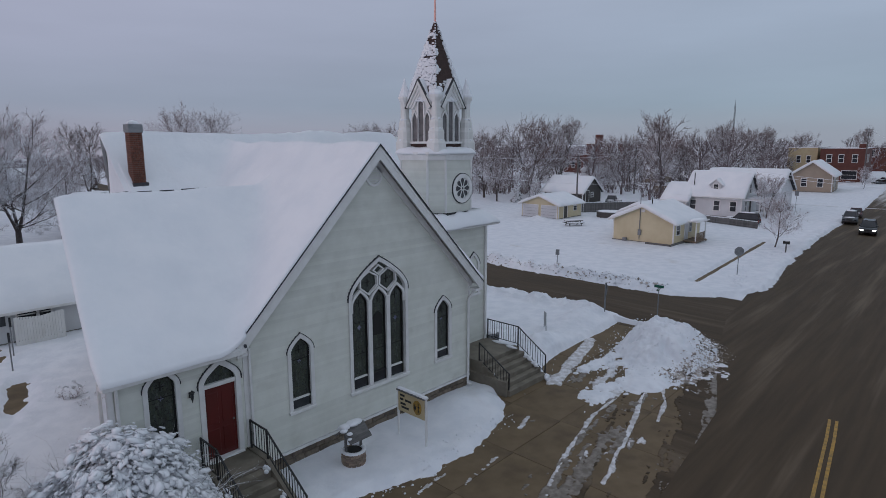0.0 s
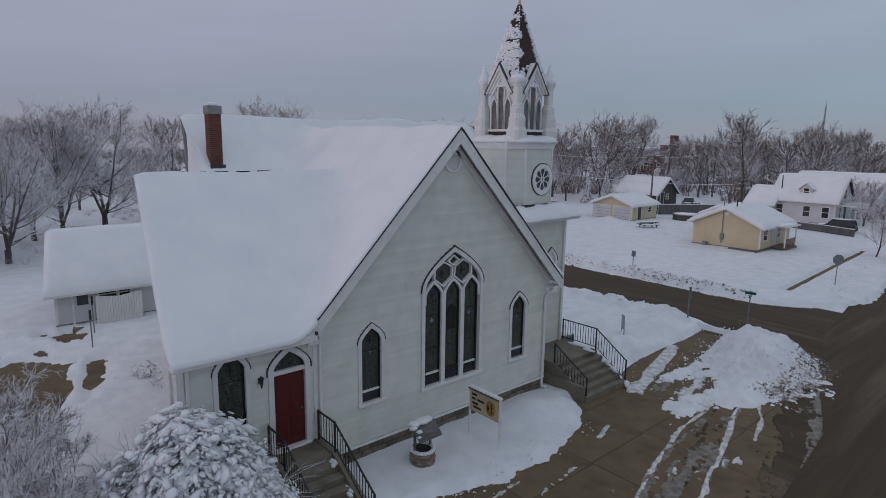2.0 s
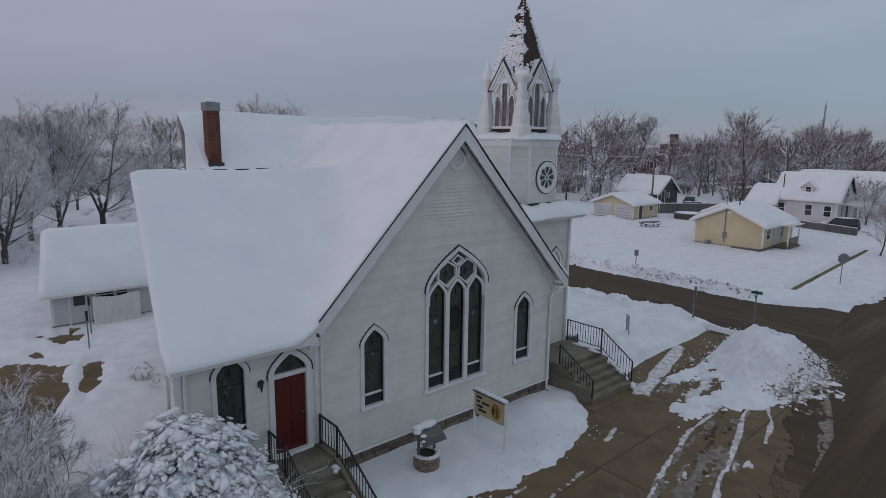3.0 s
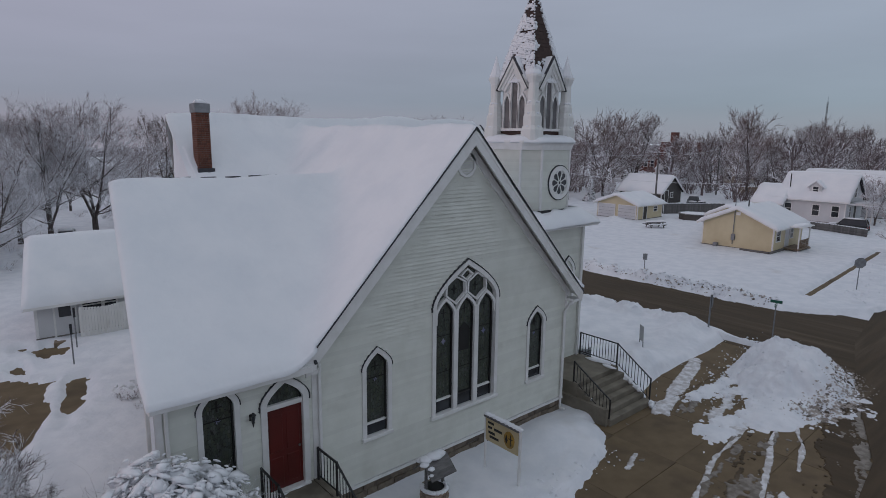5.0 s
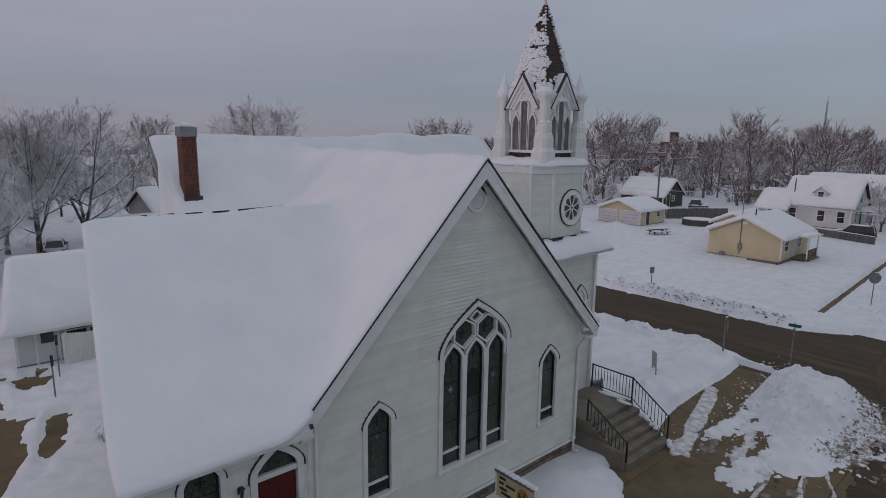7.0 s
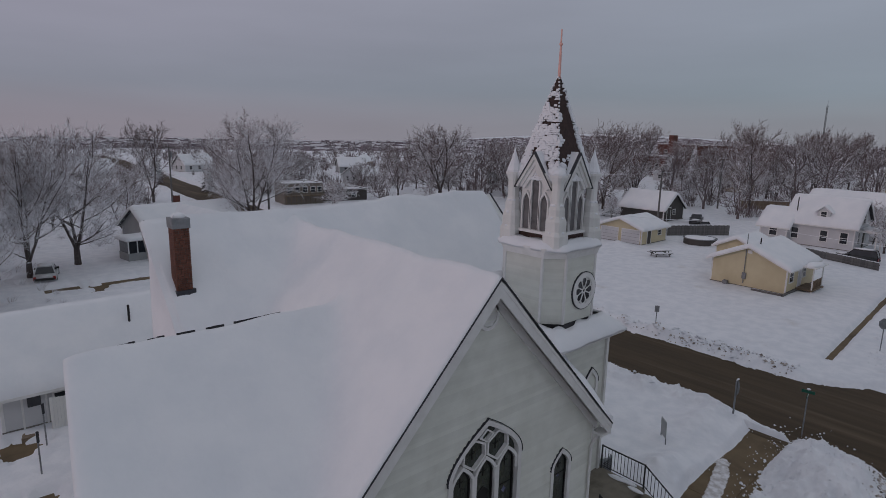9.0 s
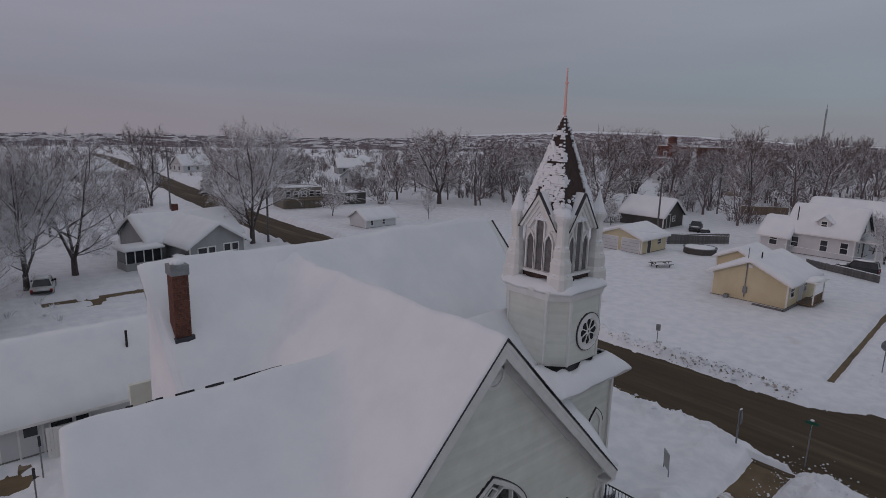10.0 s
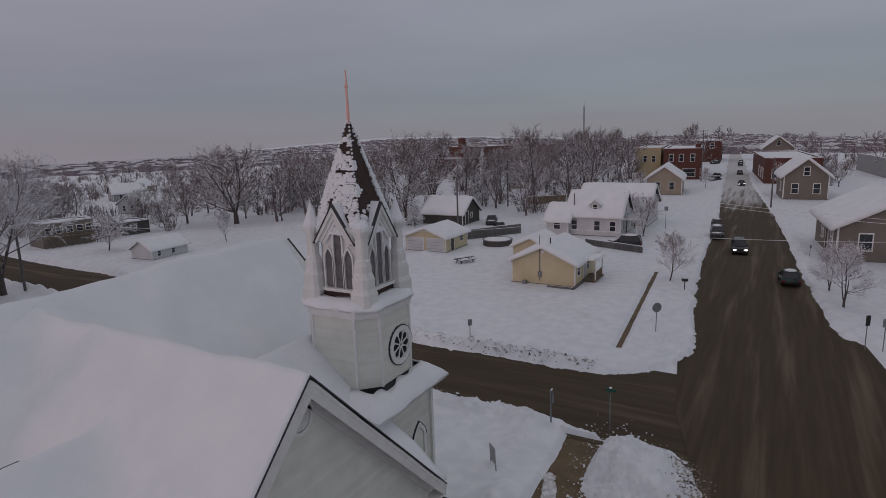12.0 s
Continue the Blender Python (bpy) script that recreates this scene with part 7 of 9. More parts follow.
# grey house beyond the church lot
house("grey_house", "low grey clapboard house with a long snowy roof", 6.6, 57.0, 8, 9.0, 6.4, 2.45, 4.3, "grey_siding", [("S", 6.9, 0.9, 0.9, 1.2), ("S", 5.4, 0.9, 0.9, 1.2)], [("S", 4.0, 0.9, 2.0)], 0.4, chimney_at=(4.5, 0.9, 5.0), size=1.1)
gw = house("grey_house", "grey gabled house wing with three white-framed windows", 12.4, 49.4, 98, 7.0, 5.4, 2.5, 4.2, "grey_siding", [("W", 1.5, 0.9, 0.8, 1.1), ("W", 0.6, 0.9, 0.6, 1.1), ("W", -0.9, 0.8, 0.6, 1.3), ("W", -1.7, 0.8, 0.6, 1.3)], [], 0.4, size=1.1)
porch = thing("enclosed_porch", "enclosed grey porch with a row of windows and snowy roof", "porch", pose(4.5, 51.8, 0, 0, 0, 8))
part("wall", box(bmesh.new(), 0, 3.4, 0, 2.2, -0.3, 0.9), "grey_siding", porch)
for i in range(5):
    part("post", box(bmesh.new(), i * 0.83, i * 0.83 + 0.09, 0.0, 0.09, 0.9, 2.1), "trim", porch)
part("glazing", box(bmesh.new(), 0.05, 3.35, 0.05, 2.15, 0.9, 2.1), "glass_dark", porch, "dark porch glazing")
part("roof", box(bmesh.new(), -0.2, 3.6, -0.2, 2.4, 2.1, 2.25, 0.02), "trim", porch)
snow_coat("roof_snow", porch, -0.2, 3.6, -0.2, 2.4, lambda X, Y: 2.25 + 0 * X, 0.22, 3)

wc = house("white_cottage", "small white cottage half hidden behind the church roof", 33.2, 58.5, 4, 6.2, 4.2, 1.7, 2.9, "white_siding", [("S", 1.2, 0.6, 0.5, 0.7), ("S", 3.6, 0.6, 0.5, 0.7)], [], 0.3, size=1.12)


wc.matrix_world = pose(37.0, 61.2, 0, 0, 0, 4) @ Matrix.Scale(0.90, 4)


def block(name, label, x, y, rz, L, D, H, wall, windows=(), z=0.0, parapet=0.3, category="building", size=1.0):
    """A flat-roofed building with a parapet and snow inside it."""
    b = thing(name, label, category, pose(x, y, z + float(far_drop(np.array(float(x)), np.array(float(y)))), 0, 0, rz) @ Matrix.Scale(size, 4))
    part("wall", box(bmesh.new(), 0, L, -D / 2, D / 2, -0.5, H), wall, b)
    bm = bmesh.new()
    for q in ((0, L, -D / 2, -D / 2 + 0.25), (0, L, D / 2 - 0.25, D / 2), (0, 0.25, -D / 2 + 0.25, D / 2 - 0.25), (L - 0.25, L, -D / 2 + 0.25, D / 2 - 0.25)):
        box(bm, q[0], q[1], q[2], q[3], H, H + parapet)
    part("parapet", bm, wall, b)
    bm = bmesh.new()
    for q in ((-0.05, L + 0.05, -D / 2 - 0.05, -D / 2 + 0.3), (-0.05, L + 0.05, D / 2 - 0.3, D / 2 + 0.05), (-0.05, 0.3, -D / 2, D / 2), (L - 0.3, L + 0.05, -D / 2, D / 2)):
        box(bm, q[0], q[1], q[2], q[3], H + parapet, H + parapet + 0.1)
    part("coping_snow", bm, "snow", b)
    snow_coat("roof_snow", b, 0.3, L - 0.3, -D / 2 + 0.3, D / 2 - 0.3, lambda X, Y: H + 0 * X, 0.2, x)
    for w in windows:
        add_window(b, w[0], L, D, *w[1:])
    return b


bb = block("brick_store", "two-storey red-brick commercial building with boarded windows", 168.0, 13.8, 5, 20, 6.8, 5.7, "far_brick",
           [("W", 2.0, 3.6, 0.7, 1.3), ("W", 0.2, 3.6, 0.7, 1.3), ("W", -1.8, 3.6, 0.7, 1.3), ("W", -1.2, 0.7, 2.2, 1.4), ("S", 3, 3.6, 0.8, 1.3), ("S", 6, 3.6, 0.8, 1.3), ("S", 9, 3.6, 0.8, 1.3)], size=1.45)
part("chimney", box(bmesh.new(), 0.2, 0.9, -3.2, -2.2, 5.7, 6.8, 0.02), "far_brick", bb, "square brick chimney")
block("yellow_store", "flat-roofed ochre commercial building with a snow-lined parapet", 171.0, 23.4, 5, 16, 4.7, 5.8, "cream", [("W", 0.6, 3.4, 0.6, 1.2), ("W", -1.0, 3.4, 0.6, 1.2)], size=1.45)
block("brick_shops", "row of low red-brick shops along the main street", 158.0, -12.6, 5, 30, 8.6, 4.2, "far_brick", [("W", 2.5, 1.0, 1.2, 1.6), ("W", -1.5, 1.0, 1.2, 1.6), ("N", 3, 0.8, 1.6, 1.8), ("N", 7, 0.8, 1.6, 1.8), ("N", 12, 0.8, 1.6, 1.8)], size=1.42)
block("far_shop", "far brick shop building with snow on its roof", 272.4, 17.9, 5, 26, 7, 4.6, "far_brick", [("W", 1.5, 3.2, 0.8, 1.2), ("W", -1.5, 3.2, 0.8, 1.2)], size=1.87)
house("gabled_hall", "far brown hall with a steep gable beside the main street", 290.0, -10.0, 5, 11, 8, 3.8, 7.0, "tan_dark", [("W", 2, 1, 0.9, 1.6), ("W", -2, 1, 0.9, 1.6), ("W", 0, 4.4, 0.9, 1.4)], [], 0.5, size=1.5)
block("low_warehouse", "long low grey warehouse under a snowy roof", 178.0, -40.0, 5, 26, 10, 3.6, "grey_siding", [], size=1.3)
sc = block("brick_school", "brown-brick school block with rows of pale windows", 169.2, 88.9, -12, 16, 13, 4.4, "far_brick",
           [("W", u, 1.4, 1.0, 1.5) for u in (-5, -3, -1, 1, 3, 5)] + [("S", u, 1.4, 1.0, 1.5) for u in (2, 5, 8, 11)], size=1.36)
block("brick_school", "taller brick school wing behind the front block", 181.1, 87.2, -12, 18, 12, 7.0, "far_brick", [("W", u, 4.6, 0.9, 1.3) for u in (-4.5, -2.5, -0.5, 1.5, 3.5)], size=1.37)
part("chimney", box(bmesh.new(), 2.6, 4.0, -3.0, -1.6, 4.4, 9.6, 0.03), "far_brick", sc, "square brick chimney")

st = block("apartment_block", "tan two-storey building with timber balconies and snowy flat roof", 32.4, 88.4, -8, 8, 6, 4.0, "tan_dark", [("S", u, 2.5, 0.9, 1.0) for u in (1, 2.6, 4.2, 5.8, 7.2)], size=1.18)
part("balcony", box(bmesh.new(), 0, 8, -4.0, -3.0, 1.85, 2.0), "timber", st)
for i in range(9):
    part("post", box(bmesh.new(), i * 0.98, i * 0.98 + 0.09, -3.98, -3.88, -0.2, 2.8), "timber", st)
st.matrix_world = pose(36.6, 85.0, 0, 0, 0, -8) @ Matrix.Scale(0.87, 4)
low = block("apartment_block", "low dark building with a snow-covered flat roof", 44.0, 83.2, -8, 9.5, 6, 2.3, "dark_siding", [("S", u, 0.9, 1.0, 1.0) for u in (1.5, 4, 6.5)], size=1.17)

low.matrix_world = pose(44.6, 85.4, 0, 0, 0, -8) @ Matrix.Scale(0.87, 4)

# scattered far houses
far_rows = [(67.3, 110.0, 12, "white_siding"), (83.3, 141.9, -20, "grey_siding"), (49.4, 131.3, 40, "tan_siding"), (108.2, 94.5, 10, "white_siding"), (126.4, 109.1, 70, "grey_siding"), (45.2, 163.1, 15, "white_siding"), (100.6, 158.1, 30, "tan_siding"),
            (17.4, 151.1, 10, "white_siding"), (1.4, 109.3, 80, "grey_siding"), (169.2, 52.6, 0, "white_siding"), (195.3, 67.8, 90, "tan_siding"), (150.8, 75.4, 20, "white_siding"), (216.8, 106.2, 30, "white_siding"), (231.7, 36.9, 5, "grey_siding"),
            (225.5, -12.0, 5, "white_siding"), (-15.4, 84.0, 10, "white_siding"), (-24.2, 62.0, 0, "grey_siding"), (262.4, 31.0, 5, "white_siding"), (114.5, 67.9, 15, "white_siding")]
for i, (x, y, rz, wall) in enumerate(far_rows):
    house("far_house", {"white_siding": "small white house with a snow-covered roof among bare trees", "grey_siding": "small grey house with a snow-covered roof among bare trees",
                        "tan_siding": "small tan house with a snow-covered roof among bare trees"}[wall], x, y, rz, 8 + i % 3, 6.2, 2.6, 4.6 + 0.4 * (i % 3), wall,
          [("W", 1.2, 0.9, 0.8, 1.1), ("W", -1.2, 0.9, 0.8, 1.1), ("S", 2, 0.9, 0.8, 1.1), ("S", 5, 0.9, 0.8, 1.1)], [], 0.35, 0.25, group="houses among the trees", size=0.9)


# ---- fences, picnic table, pool ----
def board_fence(label, a, b, h, material, snow=True):
    d = Vector((b[0] - a[0], b[1] - a[1]))
    n = int(d.length / 0.16)
    f = thing("board_fence", label, "fence", pose(a[0], a[1], 0.05, 0, 0, math.degrees(math.atan2(d.y, d.x))))
    me = mesh_of(box(bmesh.new(), 0, 0.15, -0.012, 0.012, 0, h), "board")
    me.materials.append(M[material])
    for i in range(n):
        ob = new("board", me)
        ob.parent = f
        ob.location = (i * 0.16, 0, -0.05 + 0.02 * math.sin(i * 1.7))
    for z in (0.3, h - 0.3):
        part("rail", box(bmesh.new(), 0, n * 0.16, 0.012, 0.06, z, z + 0.09), material, f)
    for i in range(0, n + 1, 15):
        part("post", box(bmesh.new(), i * 0.16 - 0.05, i * 0.16 + 0.05, 0.013, 0.11, -0.3, h), material, f)
    if snow:
        bm = bmesh.new()
        for i in range(int(n * 0.16 / 0.3)):
            lump(bm, i * 0.3 + 0.15, 0.03, h + 0.02, 0.2, 0.08, 0.06, i, 1)
        part("snow_cap", bm, "snow", f, "", True)
    return f


board_fence("weathered grey board fence capped with snow behind the lawn", (63.5, 28.0), (70.9, 23.1), 1.5, "grey_wood")
board_fence("brown board fence in front of bare trees", (102.7, 34.6), (108.4, 28.2), 1.7, "timber")
board_fence("low dark board fence capped with snow by the white house", (65.1, 12.1), (62.1, 4.5), 0.9, "grey_wood")
board_fence("low dark board fence along a snowy yard", (63.5, 28.2), (64.7, 35.9), 1.4, "grey_wood")

table = thing("picnic_table", "dark wooden picnic table loaded with snow", "picnic table", pose(50.3, 21.9, 0.15, 0, 0, -28))
for i in range(4):
    part("top_plank", box(bmesh.new(), -1.1, 1.1, -0.4 + i * 0.2, -0.22 + i * 0.2, 0.58, 0.63), "grey_wood", table)
for y in (-0.75, 0.6):
    part("bench_plank", box(bmesh.new(), -1.1, 1.1, y, y + 0.22, 0.34, 0.38), "grey_wood", table)
for x in (-0.8, 0.8):
    for s in (-1, 1):
        part("leg", prism(bmesh.new(), [(s * 0.15, 0.58), (s * 0.25, 0.58), (s * 0.7, -0.2), (s * 0.6, -0.2)] if s > 0 else [(s * 0.25, 0.58), (s * 0.15, 0.58), (s * 0.6, -0.2), (s * 0.7, -0.2)], x - 0.04, x + 0.04, "yz"), "grey_wood", table)
    part("brace", box(bmesh.new(), x - 0.03, x + 0.03, -0.75, 0.8, 0.26, 0.34), "grey_wood", table)
bm = bmesh.new()
for i in range(8):
    lump(bm, -0.95 + i * 0.27, 0, 0.68, 0.24, 0.42, 0.1, i)
    lump(bm, -0.95 + i * 0.27, -0.64, 0.42, 0.22, 0.14, 0.07, i + 20)
    lump(bm, -0.95 + i * 0.27, 0.71, 0.42, 0.22, 0.14, 0.07, i + 40)
part("snow_load", bm, "snow", table, "thick snow on top and benches", True)

pool = thing("garden_pool", "round above-ground pool with dark sides, filled with snow", "pool", pose(61.6, 22.8, 0.1))
part("side", tube(bmesh.new(), (0, 0, -0.2), (0, 0, 0.75), 1.9, 1.9, 28), "dark_siding", pool)
part("rim", ribbon(bmesh.new(), [(1.92 * math.sin(2 * math.pi * i / 28), 1.92 * math.cos(2 * math.pi * i / 28)) for i in range(28)], 0.14, 0, 0.08, True), "grey_metal", pool).matrix_local = Matrix.Translation((0, 0, 0.72)) @ Matrix.Rotation(math.pi / 2, 4, "X")
bm = bmesh.new()
lump(bm, 0, 0, 0.75, 1.8, 1.8, 0.14, 6, 3)
part("snow_fill", bm, "snow", pool, "smooth fill of snow", True)

# ---- trees and shrubs ----
def grow(seed, height, limbs=16, subs=8, twigs=5, tips=3, rise=0.8, width=0.36, low=0.22, trunk_r=0.28, twig_r=0.008, forks=1, steps=4):
    """A bare tree: a tapered leader or two, limbs along it, branches along the limbs and fine twigs, as two lots (wood and twigs)."""
    rs = random.Random(seed)
    lots = ([[], []], [[], []])

    def seg(lot, p, q, r0, r1, n):
        verts, faces = lots[lot]
        d = q - p
        if d.length < 1e-5:
            return
        d.normalize()
        u = d.orthogonal().normalized()
        v = d.cross(u)
        b = len(verts)
        for c, r in ((p, r0), (q, r1)):
            for i in range(n):
                a = 2 * math.pi * i / n
                w = c + u * (r * math.cos(a)) + v * (r * math.sin(a))
                verts.append((w.x, w.y, w.z))
        for i in range(n):
            faces.append((b + i, b + (i + 1) % n, b + n + (i + 1) % n, b + n + i))

    def spike(p, d, length, r):
        """One last twig: three sides running out to a point."""
        verts, faces = lots[1]
        u = d.orthogonal().normalized()
        v = d.cross(u)
        b = len(verts)
        for i in range(3):
            a = 2.0944 * i
            w = p + u * (r * math.cos(a)) + v * (r * math.sin(a))
            verts.append((w.x, w.y, w.z))
        q = p + d * length
        verts.append((q.x, q.y, q.z))
        faces.extend(((b, b + 1, b + 3), (b + 1, b + 2, b + 3), (b + 2, b, b + 3)))

    def line(p, d, length, r0, r1, steps, wob, up, lot, n):
        pts = [p]
        for i in range(steps):
            d = (d + Vector((rs.gauss(0, wob), rs.gauss(0, wob), rs.gauss(0, wob * 0.7) + up))).normalized()
            q = pts[-1] + d * (length / steps)
            seg(lot, pts[-1], q, r0 + (r1 - r0) * i / steps, r0 + (r1 - r0) * (i + 1) / steps, n)
            pts.append(q)
        return pts

    def on(pts, f):
        k = f * (len(pts) - 1)
        i = min(int(k), len(pts) - 2)
        return pts[i].lerp(pts[i + 1], k - i), (pts[i + 1] - pts[i]).normalized()

    def off(d, angle):
        """A direction that leaves d by about that angle."""
        u = d.orthogonal().normalized()
        u.rotate(Matrix.Rotation(rs.uniform(0, 2 * math.pi), 3, d))
        return (d * math.cos(angle) + u * math.sin(angle)).normalized()

    H = height
    bole = 0.0
    if forks > 1:
        bole = H * 0.13
        seg(0, Vector((0, 0, -0.4)), Vector((0, 0, bole * 0.4)), trunk_r * 1.25, trunk_r, 7)
        seg(0, Vector((0, 0, bole * 0.4)), Vector((0, 0, bole + 0.1)), trunk_r, trunk_r * 0.9, 7)
    for fork in range(forks):
        lean = 0.0 if forks == 1 else 0.30
        a0 = 2 * math.pi * fork / forks + 0.6
        d0 = Vector((lean * math.cos(a0) + rs.gauss(0, 0.04), lean * math.sin(a0) + rs.gauss(0, 0.04), 1)).normalized()
        leader = line(Vector((0, 0, bole - (0.1 if bole else 0.4))), d0, H * 0.92 - bole, trunk_r / math.sqrt(forks), trunk_r * 0.10, 9, 0.07, 0.02, 0, 6)
        m = limbs // forks
        for k in range(m):
            f = low + (0.97 - low) * (k + rs.random() * 0.8) / m
            p, d = on(leader, f)
            crown = math.sqrt(max(0.05, 1 - ((f - 0.34) / 0.70) ** 2))
            a = 2.4 * k + rs.uniform(-0.5, 0.5)
            out = Vector((math.cos(a), math.sin(a), rise * (0.18 + 1.4 * f) + rs.uniform(-0.2, 0.35))).normalized()
            ln = H * width * crown * rs.uniform(0.8, 1.2) * (1.0 if f < 0.8 else 0.75)
            r0 = trunk_r * (0.30 - 0.20 * f)
            limb = line(p, out, ln, r0, twig_r * 1.6, steps, 0.11, 0.10, 0, 4 if tips else 3)
            for s in range(subs):
                g = 0.14 + 0.86 * (s + rs.random() * 0.8) / subs
                p2, d2 = on(limb, min(g, 1))
                ln2 = ln * rs.uniform(0.34, 0.56) * (1.15 - 0.5 * g)
                b2 = line(p2, (off(d2, rs.uniform(0.35, 0.95)) + Vector((0, 0, 0.25))).normalized(), ln2, max(twig_r * 1.5, r0 * 0.3 * (1 - 0.6 * g)), twig_r, 2 if tips else 1, 0.2, 0.04, 1, 3)
                for t in range(twigs):
                    h = 0.15 + 0.85 * (t + rs.random()) / twigs
                    p3, d3 = on(b2, min(h, 1))
                    ln3 = ln2 * rs.uniform(0.35, 0.65)
                    d4 = (off(d3, rs.uniform(0.4, 1.1)) + Vector((0, 0, 0.1))).normalized()
                    if not tips:
                        spike(p3, d4, ln3, twig_r)
                        continue
                    b3 = line(p3, d4, ln3, twig_r, twig_r * 0.7, 1, 0.2, 0.03, 1, 3)
                    for q in range(tips):
                        p4, d4 = on(b3, rs.uniform(0.2, 1))
                        spike(p4, off(d4, rs.uniform(0.3, 1.0)), ln3 * rs.uniform(0.5, 0.95), twig_r * 0.9)
    top = max(v[2] for lot in lots for v in lot[0])
    k = height / top
    for lot in lots:
        lot[0][:] = [(x * k, y * k, z * k if z > 0 else z) for x, y, z in lot[0]]
    return lots


def tree_thing(name, label, lots, category="tree", materials=("bark", "twig")):
    t = thing(name, label, category)
    for nm, (verts, faces), m in zip(("trunk", "crown"), lots, materials):
        me = bpy.data.meshes.new(nm)
        me.from_pydata(verts, [], faces)
        me.materials.append(M[m])
        ob = new(nm, me)
        ob.parent = t
        if nm == "crown":
            tagged(ob, "fine bare branches whitened by snow")
    return t


def plant(src, x, y, h, h0, turn, wide=1.0, group=""):
    z = float(far_drop(np.array(float(x)), np.array(float(y))))
    m = pose(x, y, z, 0, 0, turn) @ Matrix.Diagonal((h / h0 * wide, h / h0 * wide, h / h0, 1))
    t = copy_thing(src, m)
    if group:
        tagged(t, group=group)
    return t


KINDS = [tree_thing("bare_tree", "tall bare spreading tree whitened by snow", grow(11, 13, 36, 9, 7, 4, 0.8, 0.44, 0.04, 0.30, 0.013, 3)),
         tree_thing("bare_tree", "tall upright bare tree whitened by snow", grow(23, 13, 30, 9, 7, 4, 1.0, 0.36, 0.04, 0.24, 0.013, 2)),
         tree_thing("bare_tree", "broad old bare tree with frosted twigs", grow(37, 13, 40, 9, 7, 4, 0.8, 0.44, 0.04, 0.36, 0.013, 4)),
         tree_thing("bare_tree", "slender bare tree with frosted twigs", grow(41, 13, 30, 9, 7, 4, 1.0, 0.36, 0.06, 0.24, 0.013, 2))]
MIDDLE = [tree_thing("bare_tree", "bare spreading tree whitened by snow", grow(111, 13, 30, 9, 6, 2, 0.8, 0.44, 0.04, 0.28, 0.019, 3), "tree", ("bark", "mid_twig")),
          tree_thing("bare_tree", "upright bare tree whitened by snow", grow(123, 13, 26, 9, 6, 2, 1.0, 0.36, 0.04, 0.24, 0.019, 2), "tree", ("bark", "mid_twig")),
          tree_thing("bare_tree", "broad bare tree with frosted twigs", grow(137, 13, 32, 9, 6, 2, 0.8, 0.44, 0.04, 0.36, 0.019, 4), "tree", ("bark", "mid_twig")),
          tree_thing("bare_tree", "bare forked tree with frosted twigs", grow(141, 13, 26, 9, 6, 2, 1.0, 0.37, 0.06, 0.24, 0.019, 2), "tree", ("bark", "mid_twig"))]
SMALL = [tree_thing("young_tree", "small rounded bare street tree white with snow", grow(53, 5, 20, 8, 6, 4, 0.8, 0.42, 0.24, 0.08, 0.011)),
         tree_thing("young_tree", "small many-branched bare tree white with snow", grow(59, 5, 21, 8, 6, 4, 0.75, 0.44, 0.16, 0.10, 0.011, 3))]

